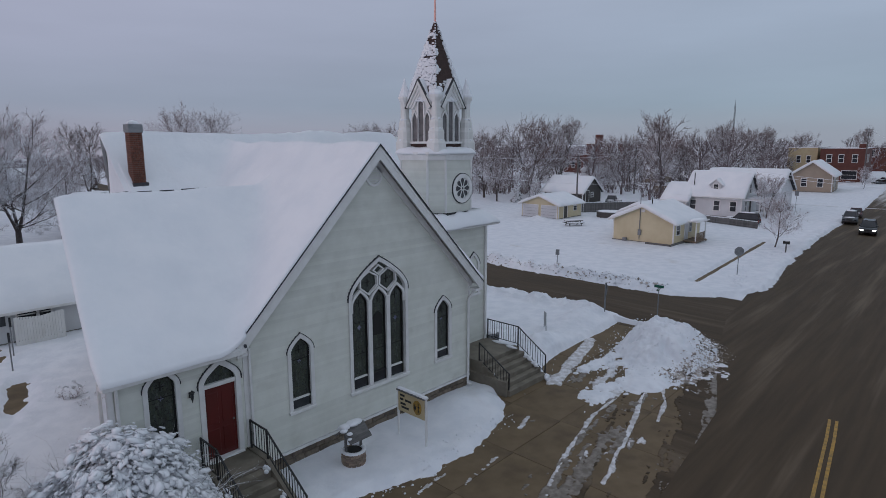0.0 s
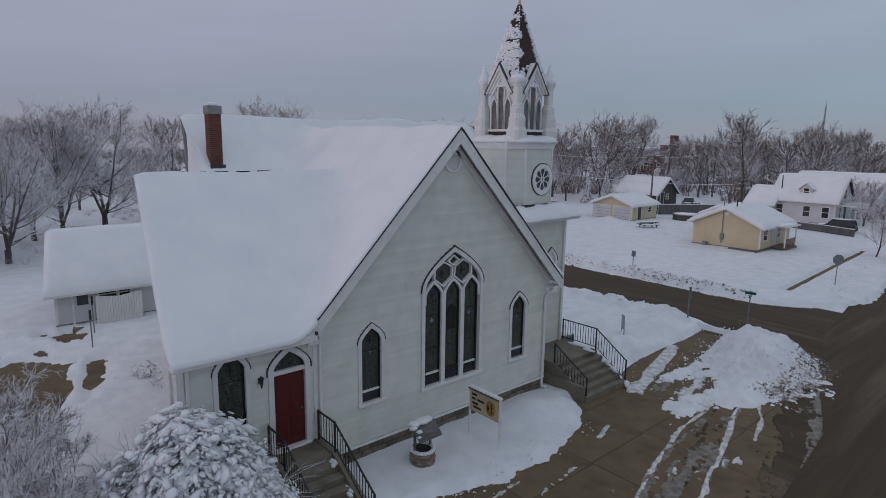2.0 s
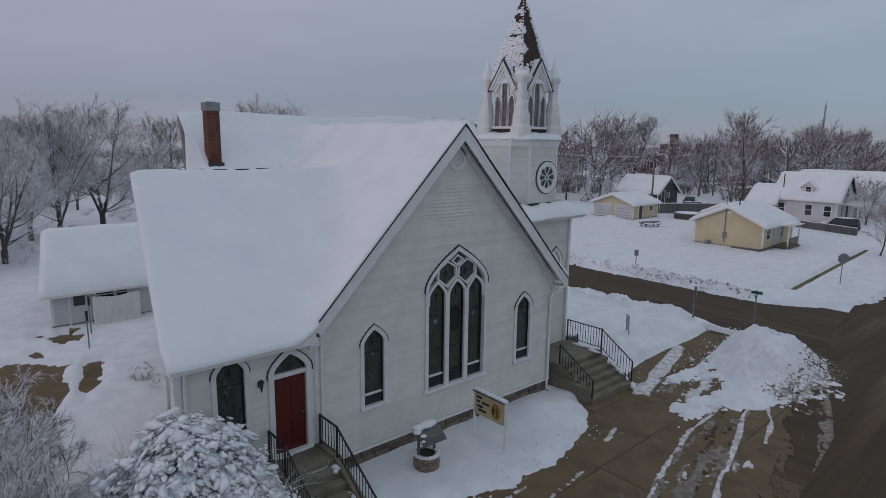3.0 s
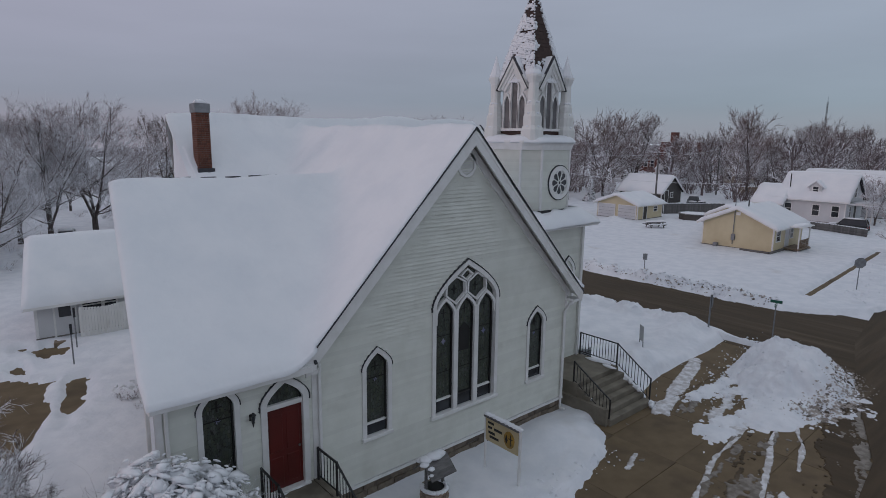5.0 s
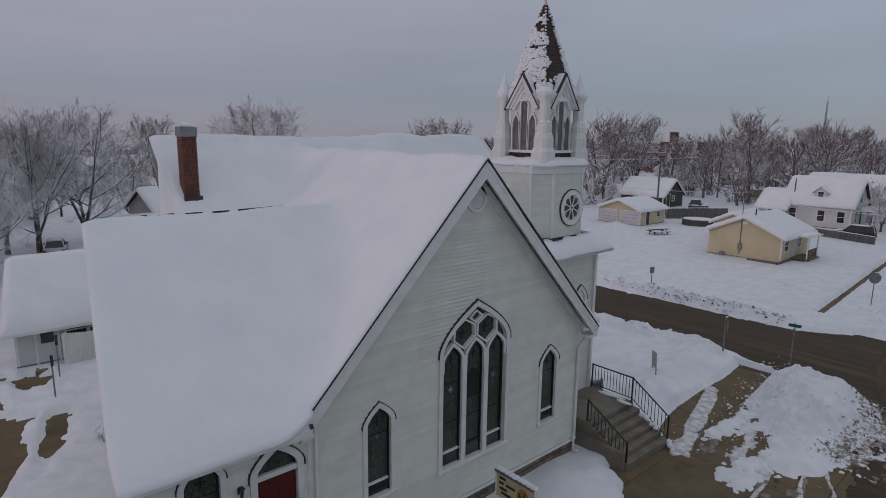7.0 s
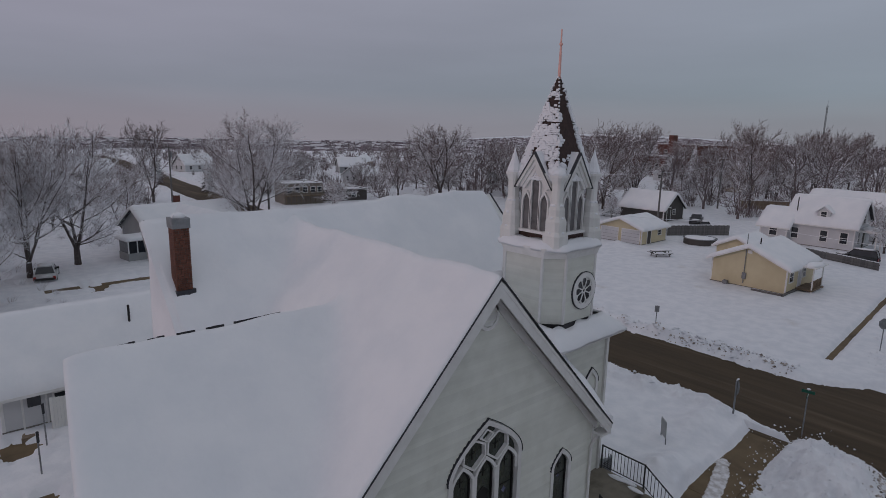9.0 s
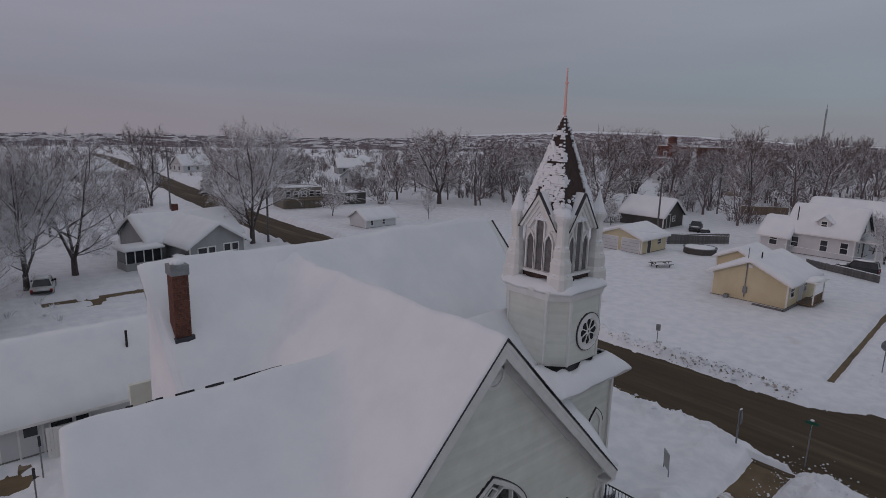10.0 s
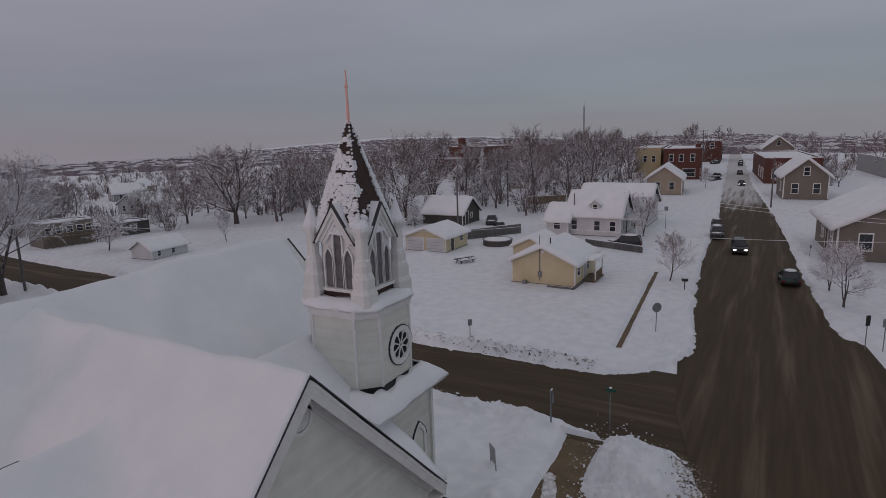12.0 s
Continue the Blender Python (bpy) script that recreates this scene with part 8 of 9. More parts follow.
PLANTED = [(0, 0.5, 53.2, 14.0, 1.0), (2, -3.6, 50.1, 13.5, 0.8), (0, 20.0, 58.4, 15.6, 1.0), (3, 19.6, 96.9, 14.2, 0.9), (0, 28.5, 88.1, 8.0, 0.9), (2, 64.1, 74.3, 15.0, 1.25), (0, 61.3, 83.7, 11.0, 1.0),
           (0, 79.4, 48.4, 16.1, 0.95), (2, 88.8, 48.2, 15.9, 0.95), (1, 136.1, 49.7, 15.7, 1.0), (3, 95.0, 30.1, 16.5, 0.8), (1, 147.9, 46.4, 14.7, 0.9), (1, 133.5, 31.6, 16.5, 0.85), (3, 135.6, 29.1, 13.3, 1.0),
           (0, 91.1, 80.2, 11.2, 1.2), (1, 1.9, 75.1, 9.5, 1.0), (0, -5.8, 50.8, 12.4, 0.9), (2, -9.9, 47.0, 11.7, 0.9), (1, -15.4, 58.0, 12.7, 0.9), (3, 7.4, 65.5, 9.5, 1.0), (2, 193.8, 41.0, 15.7, 1.2), (3, 259.1, 21.9, 17.4, 0.8),
           (0, 136.8, -17.5, 6.4, 1.1), (1, 150.7, -21.5, 7.4, 1.0), (2, 117.0, 38.9, 11.8, 1.0), (0, 108.4, 42.5, 12.9, 0.9), (1, 119.8, 34.4, 12.4, 0.9), (3, 126.1, 38.6, 12.0, 1.0),
           (0, 160.2, 40.1, 15.0, 1.0), (1, 171.8, 35.0, 15.8, 0.9), (2, 176.4, 46.8, 15.9, 1.0), (0, -19.8, 70.0, 13.2, 1.0), (3, -26.4, 52.0, 12.2, 1.0), (2, 12.4, 82.3, 8.0, 0.9), (0, 72.6, 54.0, 13.8, 0.9), (1, 68.2, 47.6, 11.4, 0.8),
           (2, 47.4, 105.1, 8.2, 1.2), (1, 73.5, 93.0, 10.5, 1.0), (0, 83.0, 65.9, 12.9, 0.9), (3, 99.9, 59.8, 13.6, 0.9), (2, 142.6, 65.8, 13.1, 1.1), (0, 162.1, 58.5, 14.1, 1.0), (1, 34.9, 105.2, 8.2, 1.0), (3, 37.3, 99.7, 7.6, 1.1),
           (0, 213.6, 33.1, 14.6, 1.0), (1, 302.2, 13.2, 17.1, 0.8), (2, 167.2, -19.0, 7.4, 1.1), (0, 9.0, 113.2, 8.5, 1.0), (1, -6.6, 78.0, 9.5, 1.0), (3, -4.6, 63.3, 12.7, 0.9), (1, -13.8, 50.5, 12.9, 1.0), (2, -20.9, 44.0, 12.2, 1.0)]
PLANTED += [(1, -12.5, 38.0, 10.1, 0.9), (2, -8.6, 39.8, 10.8, 1.0)]
rs = random.Random(77)
for k, x, y, h, wide in PLANTED:
    plant((KINDS if math.hypot(x + 10, y + 10) < 80 else MIDDLE)[k], x, y, h, 13, rs.uniform(0, 360), wide, "bare trees of the town")
for x0, x1, y0, y1, n, lo, hi in ((-24, 8, 66, 110, 9, 5.5, 8), (32, 60, 104, 130, 12, 6, 9), (60, 92, 76, 104, 7, 6, 8.5), (108, 140, 34, 52, 3, 7, 9), (-30, -14, 40, 60, 5, 9, 12)):
    for i in range(n):
        x, y = rs.uniform(x0, x1), rs.uniform(y0, y1)
        if abs(x - (22.3 + 0.085 * y)) > 7 and not (0 < x < 15 and 48 < y < 61):
            plant(MIDDLE[i % 4], x, y, rs.uniform(lo, hi), 13, rs.uniform(0, 360), rs.uniform(0.85, 1.2), "bare trees of the town")
for k, x, y, h, wide in ((0, 50.2, -0.2, 5.0, 1.0), (1, 73.4, 6.5, 6.8, 1.0), (1, 45.9, -13.8, 6.1, 1.0), (0, 39.2, 71.8, 5.3, 1.5), (0, 79.4, 9.0, 5.2, 1.0), (1, 51.2, -13.2, 4.9, 1.0), (0, 137.9, 19.4, 4.7, 1.0), (0, 50.1, 60.8, 5.3, 0.8),
                         (1, 70.4, 41.0, 4.3, 1.0), (0, 86.2, 39.0, 5.0, 1.0), (1, 142.2, -10.2, 7.0, 0.9), (0, 144.5, 5.6, 5.2, 0.8), (1, 57.9, 45.1, 5.6, 1.0), (0, 100.0, 43.0, 5.6, 1.1)):
    plant(SMALL[k], x, y, h, 5, rs.uniform(0, 360), wide, "small street trees")
for src in (*KINDS, *MIDDLE, *SMALL):
    for o in (*src.children_recursive, src):
        bpy.data.objects.remove(o, do_unlink=True)


def spruce(x, y, h, seed):
    """A snow-dusted evergreen of drooping boughs."""
    t = thing("spruce", "dark evergreen tree dusted with snow", "tree", pose(x, y, float(far_drop(np.array(float(x)), np.array(float(y))))), "evergreens")
    part("trunk", tube(bmesh.new(), (0, 0, -0.3), (0, 0, h * 0.9), 0.16, 0.03, 6), "bark", t)
    r = random.Random(seed)
    verts, faces = [], []
    n = int(h * 5)
    for i in range(n):
        f = 0.08 + 0.9 * i / n
        z, reach = h * f, h * 0.24 * (1 - f) ** 0.85 + 0.1
        for k in range(9):
            a = r.uniform(0, 2 * math.pi)
            l = reach * r.uniform(0.7, 1.15)
            w = l * 0.24
            c, s = math.cos(a), math.sin(a)
            b = len(verts)
            for d, o, dz in ((0, 0, 0), (l * 0.55, w, -l * 0.1), (l, 0, -l * 0.32), (l * 0.55, -w, -l * 0.1), (l * 0.5, 0, l * 0.08), (l * 0.5, 0, -l * 0.25)):
                verts.append((c * d - s * o, s * d + c * o, z + dz))
            faces += [(b, b + 1, b + 4), (b + 1, b + 2, b + 4), (b + 2, b + 3, b + 4), (b + 3, b, b + 4), (b, b + 5, b + 1), (b + 1, b + 5, b + 2), (b + 2, b + 5, b + 3), (b + 3, b + 5, b)]
    me = bpy.data.meshes.new("foliage")
    me.from_pydata(verts, [], faces)
    me.materials.append(M["evergreen"])
    ob = new("foliage", me)
    ob.parent = t


for i, (x, y, h) in enumerate(((135.4, 59.6, 11.3), (127.3, 61.9, 9.3), (69.6, 44.3, 5.0), (73.2, 43.2, 5.6), (76.6, 42.4, 5.4), (80.1, 41.7, 4.9), (34.1, 111.3, 6.7), (38.1, 107.0, 7.2), (41.5, 114.3, 6.3), (30.7, 133.9, 7.9), (162.8, -9.0, 6.4))):
    spruce(x, y, h, i)

# far woods
rs = random.Random(99)
verts, faces = [], []
protos = [grow(k, 10, 12, 7, 5, 0, r, w, 0.12, 0.22, 0.034, fk, 3) for k, r, w, fk in ((101, 0.7, 0.42, 1), (103, 1.0, 0.32, 1), (107, 0.75, 0.42, 3), (109, 0.9, 0.34, 2))]
count = 0
while count < 420:
    a, d = rs.uniform(-12, 112), 92 + 420 * rs.random() ** 1.5
    x, y = d * math.cos(radians(a)), d * math.sin(radians(a))
    if abs(y - float(main_centre(x))) < 13 or abs(x - (22.3 + 0.085 * y)) < 8:
        continue
    if d < 150 and rs.random() < 0.35:
        continue
    if y < 24 and 95 < x < 185:
        continue
    if 126 < x < 162 and 66 < y < 90:
        continue
    if 0.50 < math.atan2(y + 14, x + 12) < 0.60 and d < 175:
        continue
    h = rs.uniform(6.5, 10.5) * (1 + 0.0008 * d) * (1 - 0.38 * float(smooth01(a, 44, 56)))
    z = float(far_drop(np.array(x), np.array(y)))
    c, s = math.cos(count * 2.4), math.sin(count * 2.4)
    k, kw = h / 10, h / 10 * rs.uniform(0.9, 1.35)
    for vs, fs in protos[count % 4]:
        b = len(verts)
        verts += [(x + kw * (c * p - s * q), y + kw * (s * p + c * q), z + k * r) for p, q, r in vs]
        faces += [tuple(b + i for i in f) for f in fs]
    count += 1
me = bpy.data.meshes.new("far_woods")
me.from_pydata(verts, [], faces)
me.materials.append(M["far_twig"])
tagged(new("far_woods", me), "distant bare woods dusted with snow across the town", "woods", "", "stuff")

# scrub that fills the ground between the trees
def scrub(name, label, spots, material, seed, spikes=36):
    r = random.Random(seed)
    vs, fs = [], []
    for x, y, h in spots:
        z = float(far_drop(np.array(x), np.array(y)))
        for i in range(spikes):
            a, w = r.uniform(0, 6.283), h * r.uniform(0.0, 0.55)
            bx, by = x + 0.6 * w * math.cos(a), y + 0.6 * w * math.sin(a)
            tx, ty, tz = x + 1.5 * w * math.cos(a), y + 1.5 * w * math.sin(a), z + h * r.uniform(0.45, 1.0)
            k = 0.012 * h
            lift = r.uniform(-0.1, 0.4) * h
            b = len(vs)
            vs += [(bx + k, by, z + lift), (bx - k, by + k, z + lift), (bx - k, by - k, z + lift), (tx, ty, tz)]
            fs += [(b, b + 1, b + 3), (b + 1, b + 2, b + 3), (b + 2, b, b + 3)]
    me = bpy.data.meshes.new(name)
    me.from_pydata(vs, [], fs)
    me.materials.append(M[material])
    return tagged(new(name, me), label, "undergrowth", "", "stuff")


spots = []
while len(spots) < 1500:
    a, d = rs.uniform(-10, 112), 96 + 260 * rs.random() ** 1.3
    x, y = d * math.cos(radians(a)), d * math.sin(radians(a))
    if abs(y - float(main_centre(x))) < 14 or abs(x - (22.3 + 0.085 * y)) < 8 or (y < 26 and 95 < x < 190) or (126 < x < 162 and 66 < y < 90):
        continue
    if vnoise(np.array(x / 22), np.array(y / 22), 83)[()] < 0.42 or (0.50 < math.atan2(y + 14, x + 12) < 0.60 and d < 175):
        continue
    spots.append((x, y, rs.uniform(1.6, 4.2)))
scrub("scrub", "brown snow-dusted scrub between the far trees", spots, "far_twig", 21)
spots = [(rs.uniform(-24, 14), rs.uniform(60, 92), rs.uniform(0.8, 1.6)) for _ in range(70)] + [(rs.uniform(-16, -2), rs.uniform(36, 54), rs.uniform(0.6, 1.2)) for _ in range(20)]
scrub("undergrowth", "frosted bare undergrowth beneath the trees", [p for p in spots if abs(p[0] - (22.3 + 0.085 * p[1])) > 7], "twig", 22, 60)

# low hedgerows and woods on the far hills
verts, faces = [], []
rs = random.Random(5)
for i in range(7000):
    a, d = rs.uniform(-20, 118), 420 + 1500 * rs.random()
    x, y = d * math.cos(radians(a)), d * math.sin(radians(a))
    if vnoise(np.array(x / 160), np.array(y / 160), 81)[()] < 0.31:
        continue
    z = float(far_drop(np.array(x), np.array(y)))
    w, h = rs.uniform(5, 15), rs.uniform(2.5, 6)
    b = len(verts)
    for k in range(6):
        an = k * math.pi / 3
        verts.append((x + w * math.cos(an), y + w * math.sin(an), z - 1))
        verts.append((x + w * 0.7 * math.cos(an + 0.3), y + w * 0.7 * math.sin(an + 0.3), z + h * rs.uniform(0.6, 1)))
    verts.append((x, y, z + h))
    for k in range(6):
        p, q = b + 2 * k, b + 2 * ((k + 1) % 6)
        faces += [(p, q, q + 1, p + 1), (p + 1, q + 1, b + 12)]
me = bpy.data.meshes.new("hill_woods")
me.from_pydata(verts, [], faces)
me.materials.append(M["hazed_hill_wood"])
tagged(new("hill_woods", me), "woods and hedgerows on the far snowy hills, distance haze in their colour", "woods", "", "stuff")


# ---- shrubs by the church ----
def twiggy(name, label, x, y, z, h, r, stems, seed, snow_lumps=0, category="shrub"):
    rr = random.Random(seed)
    t = thing(name, label, category, pose(x, y, z))
    verts, faces = [], []
    tips = []

    def seg(p, q, r0, r1):
        d = (q - p).normalized()
        u = d.orthogonal().normalized()
        v = d.cross(u)
        b = len(verts)
        for c, rad in ((p, r0), (q, r1)):
            for i in range(3):
                a = 2 * math.pi * i / 3
                w = c + u * rad * math.cos(a) + v * rad * math.sin(a)
                verts.append((w.x, w.y, w.z))
        for i in range(3):
            faces.append((b + i, b + (i + 1) % 3, b + 3 + (i + 1) % 3, b + 3 + i))

    def cane(p, d, l, rad, level):
        n = 4 if level == 0 else 3
        for i in range(n):
            d = (d + Vector((rr.gauss(0, 0.16), rr.gauss(0, 0.16), rr.gauss(0, 0.1) - (0.10 if snow_lumps else 0.0)))).normalized()
            q = p + d * (l / n)
            seg(p, q, rad, rad * 0.8)
            rad *= 0.8
            p = q
            if level < 2 and i:
                for _ in range(3 if level == 0 else 2):
                    nd = (d + Vector((rr.gauss(0, 0.6), rr.gauss(0, 0.6), rr.gauss(0, 0.35)))).normalized()
                    cane(p, nd, l * rr.uniform(0.32, 0.5), rad * 0.7, level + 1)
        tips.append(p)
    for i in range(stems):
        a = rr.uniform(0, 2 * math.pi)
        lean = rr.uniform(0.05, 0.5) * r / h
        cane(Vector((0.25 * math.cos(a), 0.25 * math.sin(a), -0.2)), Vector((lean * math.cos(a), lean * math.sin(a), 1)).normalized(), h * rr.uniform(0.5, 0.78), 0.022, 0)
    me = bpy.data.meshes.new("branchwork")
    me.from_pydata(verts, [], faces)
    me.materials.append(M["shrub_twig"])
    ob = new("branchwork", me)
    ob.parent = t
    if snow_lumps:
        ball = bmesh.new()
        bmesh.ops.create_icosphere(ball, subdivisions=1, radius=1.0)
        ball.verts.ensure_lookup_table()
        base = [v.co.copy() for v in ball.verts]
        tri = [tuple(v.index for v in f.verts) for f in ball.faces]
        ball.free()
        vs, fs = [], []
        for i in range(snow_lumps):
            if i % 13 == 0:
                a0, f0, hang = rr.uniform(0, 2 * math.pi), rr.random() ** 0.55, rr.uniform(0.7, 1.1)
            f = max(0.0, f0 + rr.gauss(0, 0.06))
            a = a0 + rr.gauss(0, 0.085) / max(f, 0.2)
            bay = 1 + 0.3 * noise.noise((2.2 * math.cos(a0), 2.2 * math.sin(a0), 5 * f0 + seed))
            rad = r * f * bay
            top = h * (1 - 0.8 * f ** 2.0) * (0.5 + 0.5 * bay) * hang * rr.uniform(0.93, 1.04)
            s = rr.uniform(0.022, 0.052) * (2.3 if rr.random() < 0.14 else 1) * min(1.0, h / 1.2)
            turn = a + rr.gauss(0, 0.7)
            long, wide = s * rr.uniform(1.1, 2.6), s * rr.uniform(0.8, 1.5)
            c, sn, dip = math.cos(turn), math.sin(turn), rr.uniform(0.1, 0.9) * (0.3 + f)
            b = len(vs)
            for v in base:
                k = 1 + 1.1 * noise.noise(v * 1.9 + Vector((i * 1.7, 0, 0)))
                u, w, q = v.x * long * k, v.y * wide * k, v.z * s * 0.7 * k
                vs.append((rad * math.cos(a) + u * c - w * sn, rad * math.sin(a) + u * sn + w * c, top + q - dip * u))
            fs += [tuple(b + j for j in q) for q in tri]
        me = bpy.data.meshes.new("snow_load")
        me.from_pydata(vs, [], fs)
        me.materials.append(M["snow"])
        me.polygons.foreach_set("use_smooth", [True] * len(me.polygons))
        ob = new("snow_load", me)
        ob.parent = t
        tagged(ob, "small clumps of snow on the branches")
    return t


twiggy("snowy_shrub", "large spreading shrub bowed under clumps of snow by the wall", -8.75, -1.5, 0.1, 3.3, 2.2, 70, 3, 13500)
twiggy("twiggy_shrub", "bare twiggy shrub dusted with snow beside the wing", -9.55, -0.75, 0.1, 3.3, 1.7, 44, 17, 500)
twiggy("low_shrub", "low frosted shrub beside the wing wall", -6.7, 10.8, 0.1, 0.7, 0.55, 12, 9, 60)
twiggy("low_shrub", "low frosted shrub in the snowy yard", -6.35, 9.5, 0.1, 0.5, 0.45, 9, 10, 40)
for i, (x, y, h, w) in enumerate(((-11.6, -0.6, 4.2, 0.8), (-12.2, 1.0, 4.6, 0.85), (-12.6, -1.7, 3.8, 0.85), (-11.0, 1.4, 3.1, 0.9), (-11.7, 3.0, 3.7, 0.95), (-12.4, 4.6, 4.0, 0.9))):
    t = tree_thing("bare_shrub", "tall bare many-stemmed shrub with frosted twigs", grow(201 + i, 3.3, 25, 8, 6, 3, 1.0, 0.40, 0.06, 0.05, 0.007, 5), "shrub", ("shrub_twig", "shrub_twig"))
    t.matrix_world = pose(x, y, 0.1, 0, 0, 70 * i) @ Matrix.Diagonal((h / 3.3 * w * 1.2, h / 3.3 * w * 1.2, h / 3.3, 1))

# ---- vehicles ----
def vehicle(kind, label, x, y, heading, paint, snow=True, lit=False):
    """A car, van or pickup on its wheels, heading along its own x axis."""
    size = {"car": (4.1, 1.62, 1.36), "suv": (4.3, 1.7, 1.62), "pickup": (4.9, 1.75, 1.65), "van": (4.6, 1.75, 1.8)}[kind]
    L, W, H = size
    scale = 0.94 if x > 40 else 1.0
    v = thing({"car": "parked_car", "suv": "sport_utility_vehicle", "pickup": "pickup_truck", "van": "van"}[kind], label, kind if kind != "suv" else "car", pose(x, y, float(far_drop(np.array(float(x)), np.array(float(y)))), 0, 0, heading) @ Matrix.Scale(scale, 4), "vehicles on the street")
    belt = H * 0.58
    side = [(-L / 2, 0.38), (-L / 2 + 0.05, belt - 0.06), (-L / 2 + 0.25, belt), (L / 2 - 1.15, belt), (L / 2 - 0.2, belt - 0.14), (L / 2, belt - 0.32), (L / 2, 0.36), (L / 2 - 0.15, 0.26), (-L / 2 + 0.15, 0.26)]
    bm = prism(bmesh.new(), side, -W / 2, W / 2)
    bmesh.ops.bevel(bm, geom=[e for e in bm.edges], offset=0.06, segments=2, affect="EDGES", clamp_overlap=True)
    body = part("body", bm, paint, v, "", True)
    c0, c1 = {"car": (-L / 2 + 0.55, L / 2 - 1.35), "suv": (-L / 2 + 0.08, L / 2 - 1.25), "pickup": (-0.35, L / 2 - 1.35), "van": (-L / 2 + 0.08, L / 2 - 0.9)}[kind]
    slope = 0.55 if kind == "car" else 0.3
    bm = bmesh.new()
    lo = [(c0, -W / 2 + 0.06), (c1, -W / 2 + 0.06), (c1, W / 2 - 0.06), (c0, W / 2 - 0.06)]
    hi = [(c0 + slope * 0.7, -W / 2 + 0.24), (c1 - 0.55, -W / 2 + 0.24), (c1 - 0.55, W / 2 - 0.24), (c0 + slope * 0.7, W / 2 - 0.24)]
    loft(bm, lo, belt - 0.02, hi, H - 0.06)
    part("glasshouse", bm, "glass_dark", v, "dark window glass")
    bm = bmesh.new()
    loft(bm, [(a * 1.0, b * 1.03) for a, b in hi], H - 0.09, [(a, b * 0.94) for a, b in hi], H)
    part("roof", bm, paint, v)
    for a, b in zip(lo, hi):
        part("pillar", tube(bmesh.new(), (a[0], a[1], belt - 0.03), (b[0], b[1], H - 0.06), 0.05, 0.045, 6), paint, v)
    for sx in (-L / 2 + 0.85, L / 2 - 0.9):
        for sy in (-1, 1):
            y0 = sy * (W / 2 - 0.2)
            w = part("wheel", tube(bmesh.new(), (sx, y0, 0.33), (sx, y0 + sy * 0.21, 0.33), 0.33, 0.33, 16), "rubber", v, "black tyre")
            part("rim", tube(bmesh.new(), (sx, y0 + sy * 0.2, 0.33), (sx, y0 + sy * 0.225, 0.33), 0.2, 0.17, 10), "steel", w, "grey wheel rim")
    for sy in (-1, 1):
        part("headlight", box(bmesh.new(), L / 2 - 0.06, L / 2 + 0.02, sy * W * 0.36 - 0.16, sy * W * 0.36 + 0.16, belt - 0.36, belt - 0.2, 0.02), "headlight" if lit else "glass_dark", v, "lit headlight" if lit else "")
        part("tail_light", box(bmesh.new(), -L / 2 - 0.02, -L / 2 + 0.05, sy * W * 0.42 - 0.1, sy * W * 0.42 + 0.1, belt - 0.4, belt - 0.1, 0.02), "lamp_red", v, "red tail light")
        part("mirror", box(bmesh.new(), c1 - 0.3, c1 - 0.12, sy * (W / 2 + 0.02) - 0.08, sy * (W / 2 + 0.02) + 0.08, belt, belt + 0.14, 0.02), "black", v)
    part("bumper", box(bmesh.new(), L / 2 - 0.08, L / 2 + 0.06, -W / 2 + 0.08, W / 2 - 0.08, 0.32, 0.52, 0.03), "black", v)
    part("bumper", box(bmesh.new(), -L / 2 - 0.06, -L / 2 + 0.08, -W / 2 + 0.08, W / 2 - 0.08, 0.34, 0.54, 0.03), "black", v)
    part("grille", box(bmesh.new(), L / 2 - 0.05, L / 2 + 0.015, -W * 0.2, W * 0.2, belt - 0.38, belt - 0.2), "black", v)
    if kind == "pickup":
        bm = bmesh.new()
        box(bm, -L / 2 + 0.15, -0.4, -W / 2 + 0.12, W / 2 - 0.12, belt - 0.03, belt + 0.12, 0.05)
        part("bed_snow" if snow else "bed", bm, "snow" if snow else "black", v)
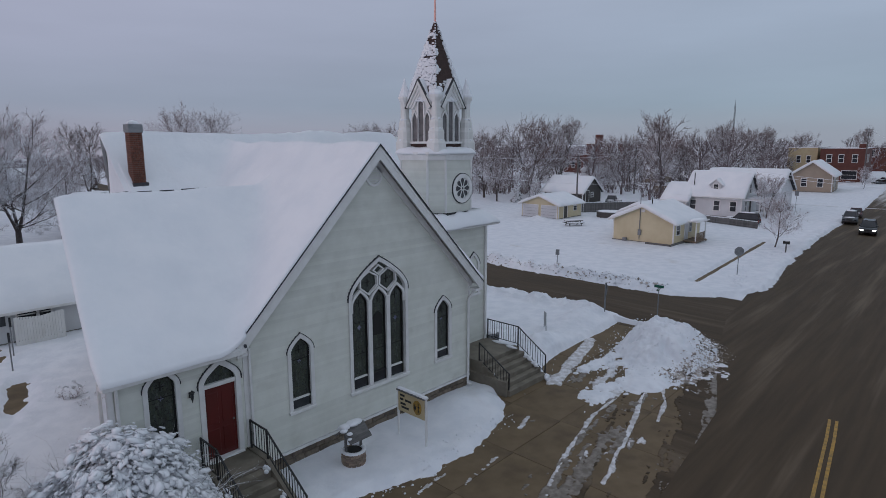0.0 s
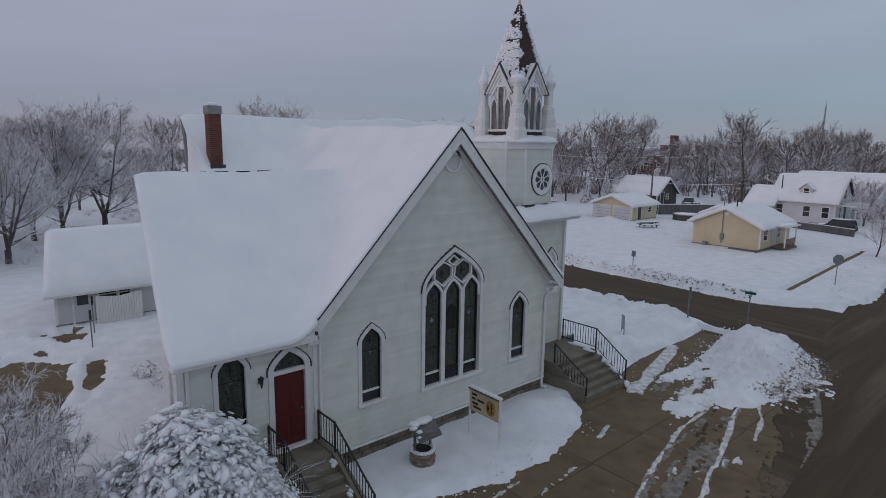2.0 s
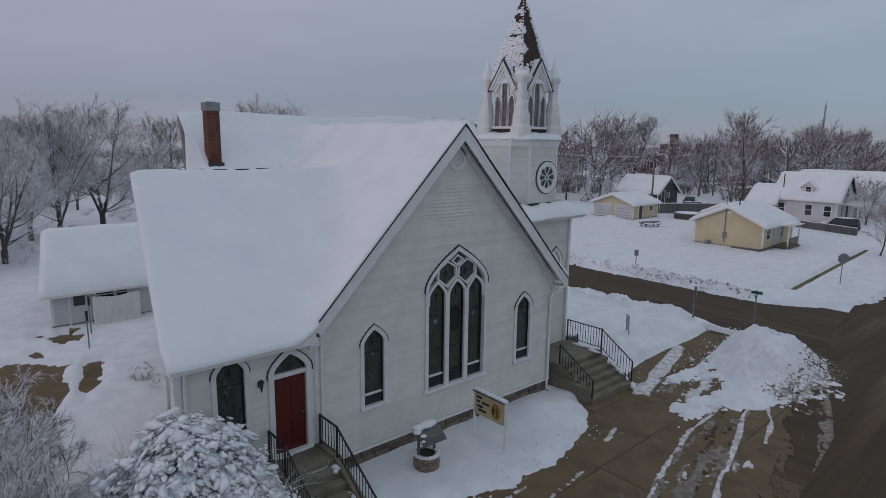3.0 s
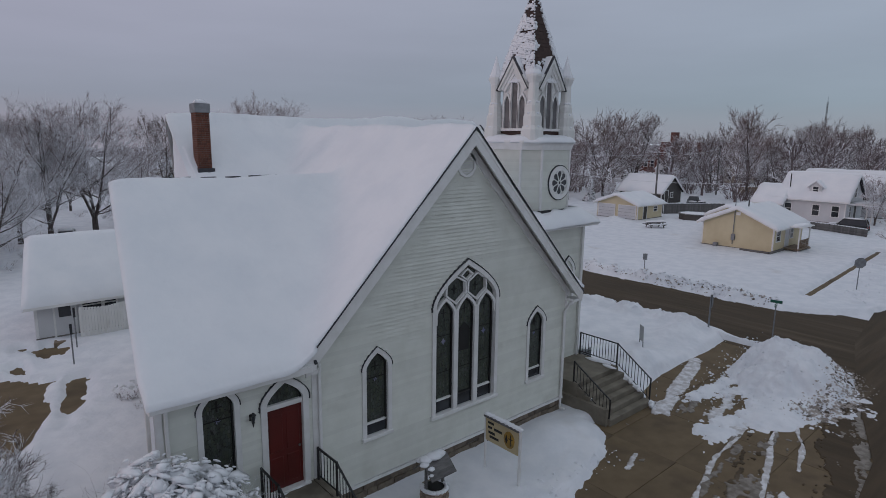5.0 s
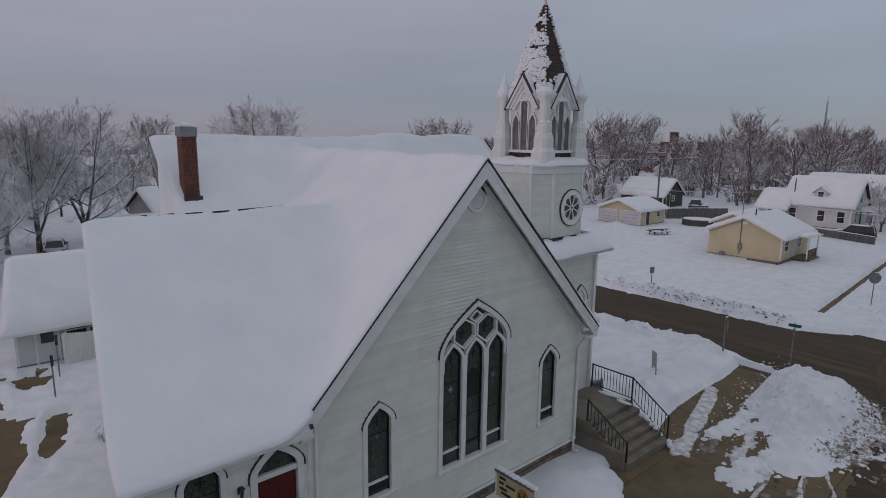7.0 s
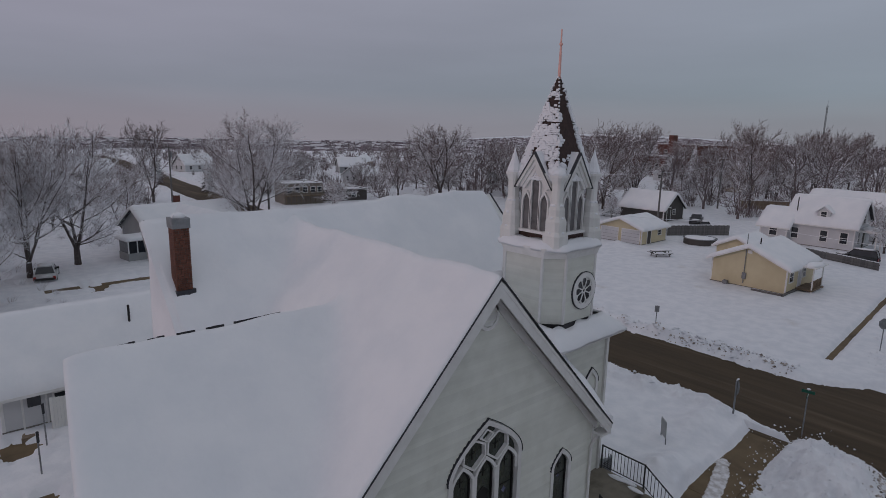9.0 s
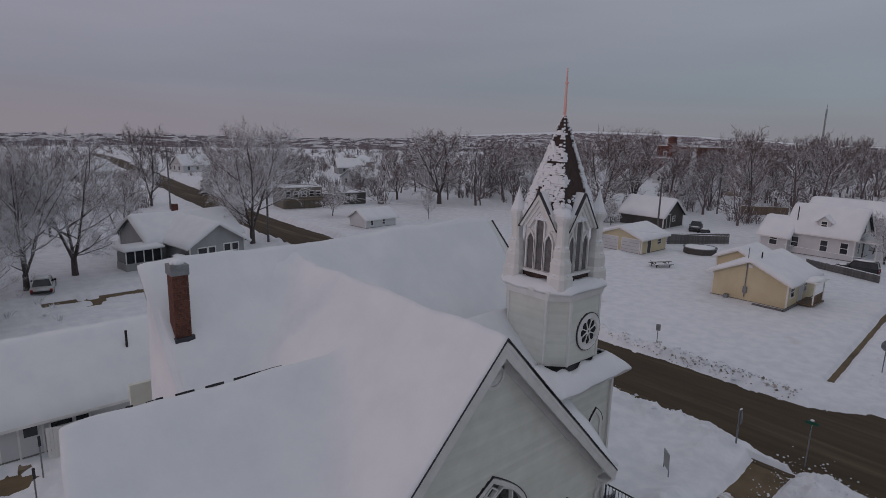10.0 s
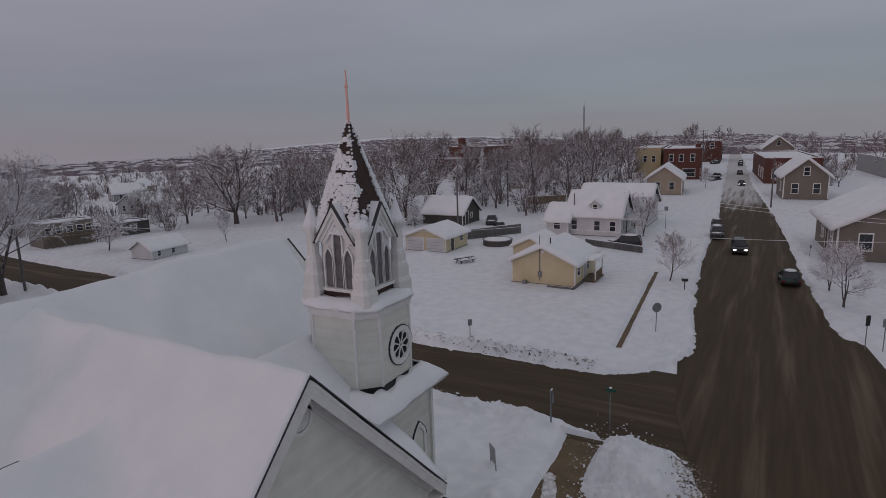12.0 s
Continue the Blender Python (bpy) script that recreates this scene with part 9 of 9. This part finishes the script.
    if snow:
        bm = bmesh.new()
        lump(bm, (c0 + c1) / 2 - 0.1, 0, H + 0.02, (c1 - c0) / 2 - 0.45, W / 2 - 0.3, 0.10, x, 2)
        part("roof_snow", bm, "snow", v, "snow on the roof", True)
        if not lit:
            bm = bmesh.new()
            lump(bm, L / 2 - 0.7, 0, belt - 0.03, 0.45, W / 2 - 0.2, 0.09, x + 2, 2)
            part("bonnet_snow", bm, "snow", v, "", True)
    return v


vehicle("suv", "dark grey utility vehicle parked at the kerb, snow on its roof", 76.6, -2.3, 186, "car_grey")
vehicle("car", "dark maroon car parked at the kerb with a snowy roof", 84.5, -1.7, 186, "car_maroon")
vehicle("suv", "dark car coming along the street with lit headlights", 67.3, -5.4, 186, "car_black", False, True)
vehicle("car", "dark green car at the snowy kerb, snow on its roof", 53.7, -10.2, 6, "car_green")
vehicle("car", "far dark car in the street", 154.0, -1.8, 185, "car_black", False, True)
vehicle("car", "far grey car in the street", 191.0, 0.3, 185, "car_maroon", True, False)
vehicle("suv", "far dark utility vehicle in the street", 232.0, 2.0, 185, "car_black")
vehicle("car", "far dark car beyond the others in the street", 263.0, 3.2, 185, "car_black")
vehicle("car", "far car parked at an angle before the shops", 166.0, 5.2, 150, "car_grey")
vehicle("car", "far white car parked at an angle before the shops", 178.0, 5.8, 150, "car_white")
vehicle("suv", "far dark vehicle parked at an angle before the shops", 248.7, 11.7, 150, "car_black")
vehicle("pickup", "far dark pickup parked beyond the shops", 263.8, 13.0, 150, "car_grey")
vehicle("car", "far grey car parked opposite the shops", 190.0, -6.0, 210, "car_grey")
vehicle("suv", "dark vehicle parked by the white house under snow", 66.0, 7.4, 95, "car_black")
vehicle("car", "snow-covered car standing beside the bare trees", -2.5, 49.5, 78, "car_white")
vehicle("van", "dark van parked beside the grey house", 8.4, 48.9, 80, "car_grey")
vehicle("car", "snow-covered car in the yard behind the fence", 73.6, 27.8, 30, "car_black")
vehicle("pickup", "snow-covered pickup standing in the yard", 78.1, 31.1, 200, "car_grey")
vehicle("car", "dark car half hidden behind the church roof", 40.7, 36.0, 80, "car_black")
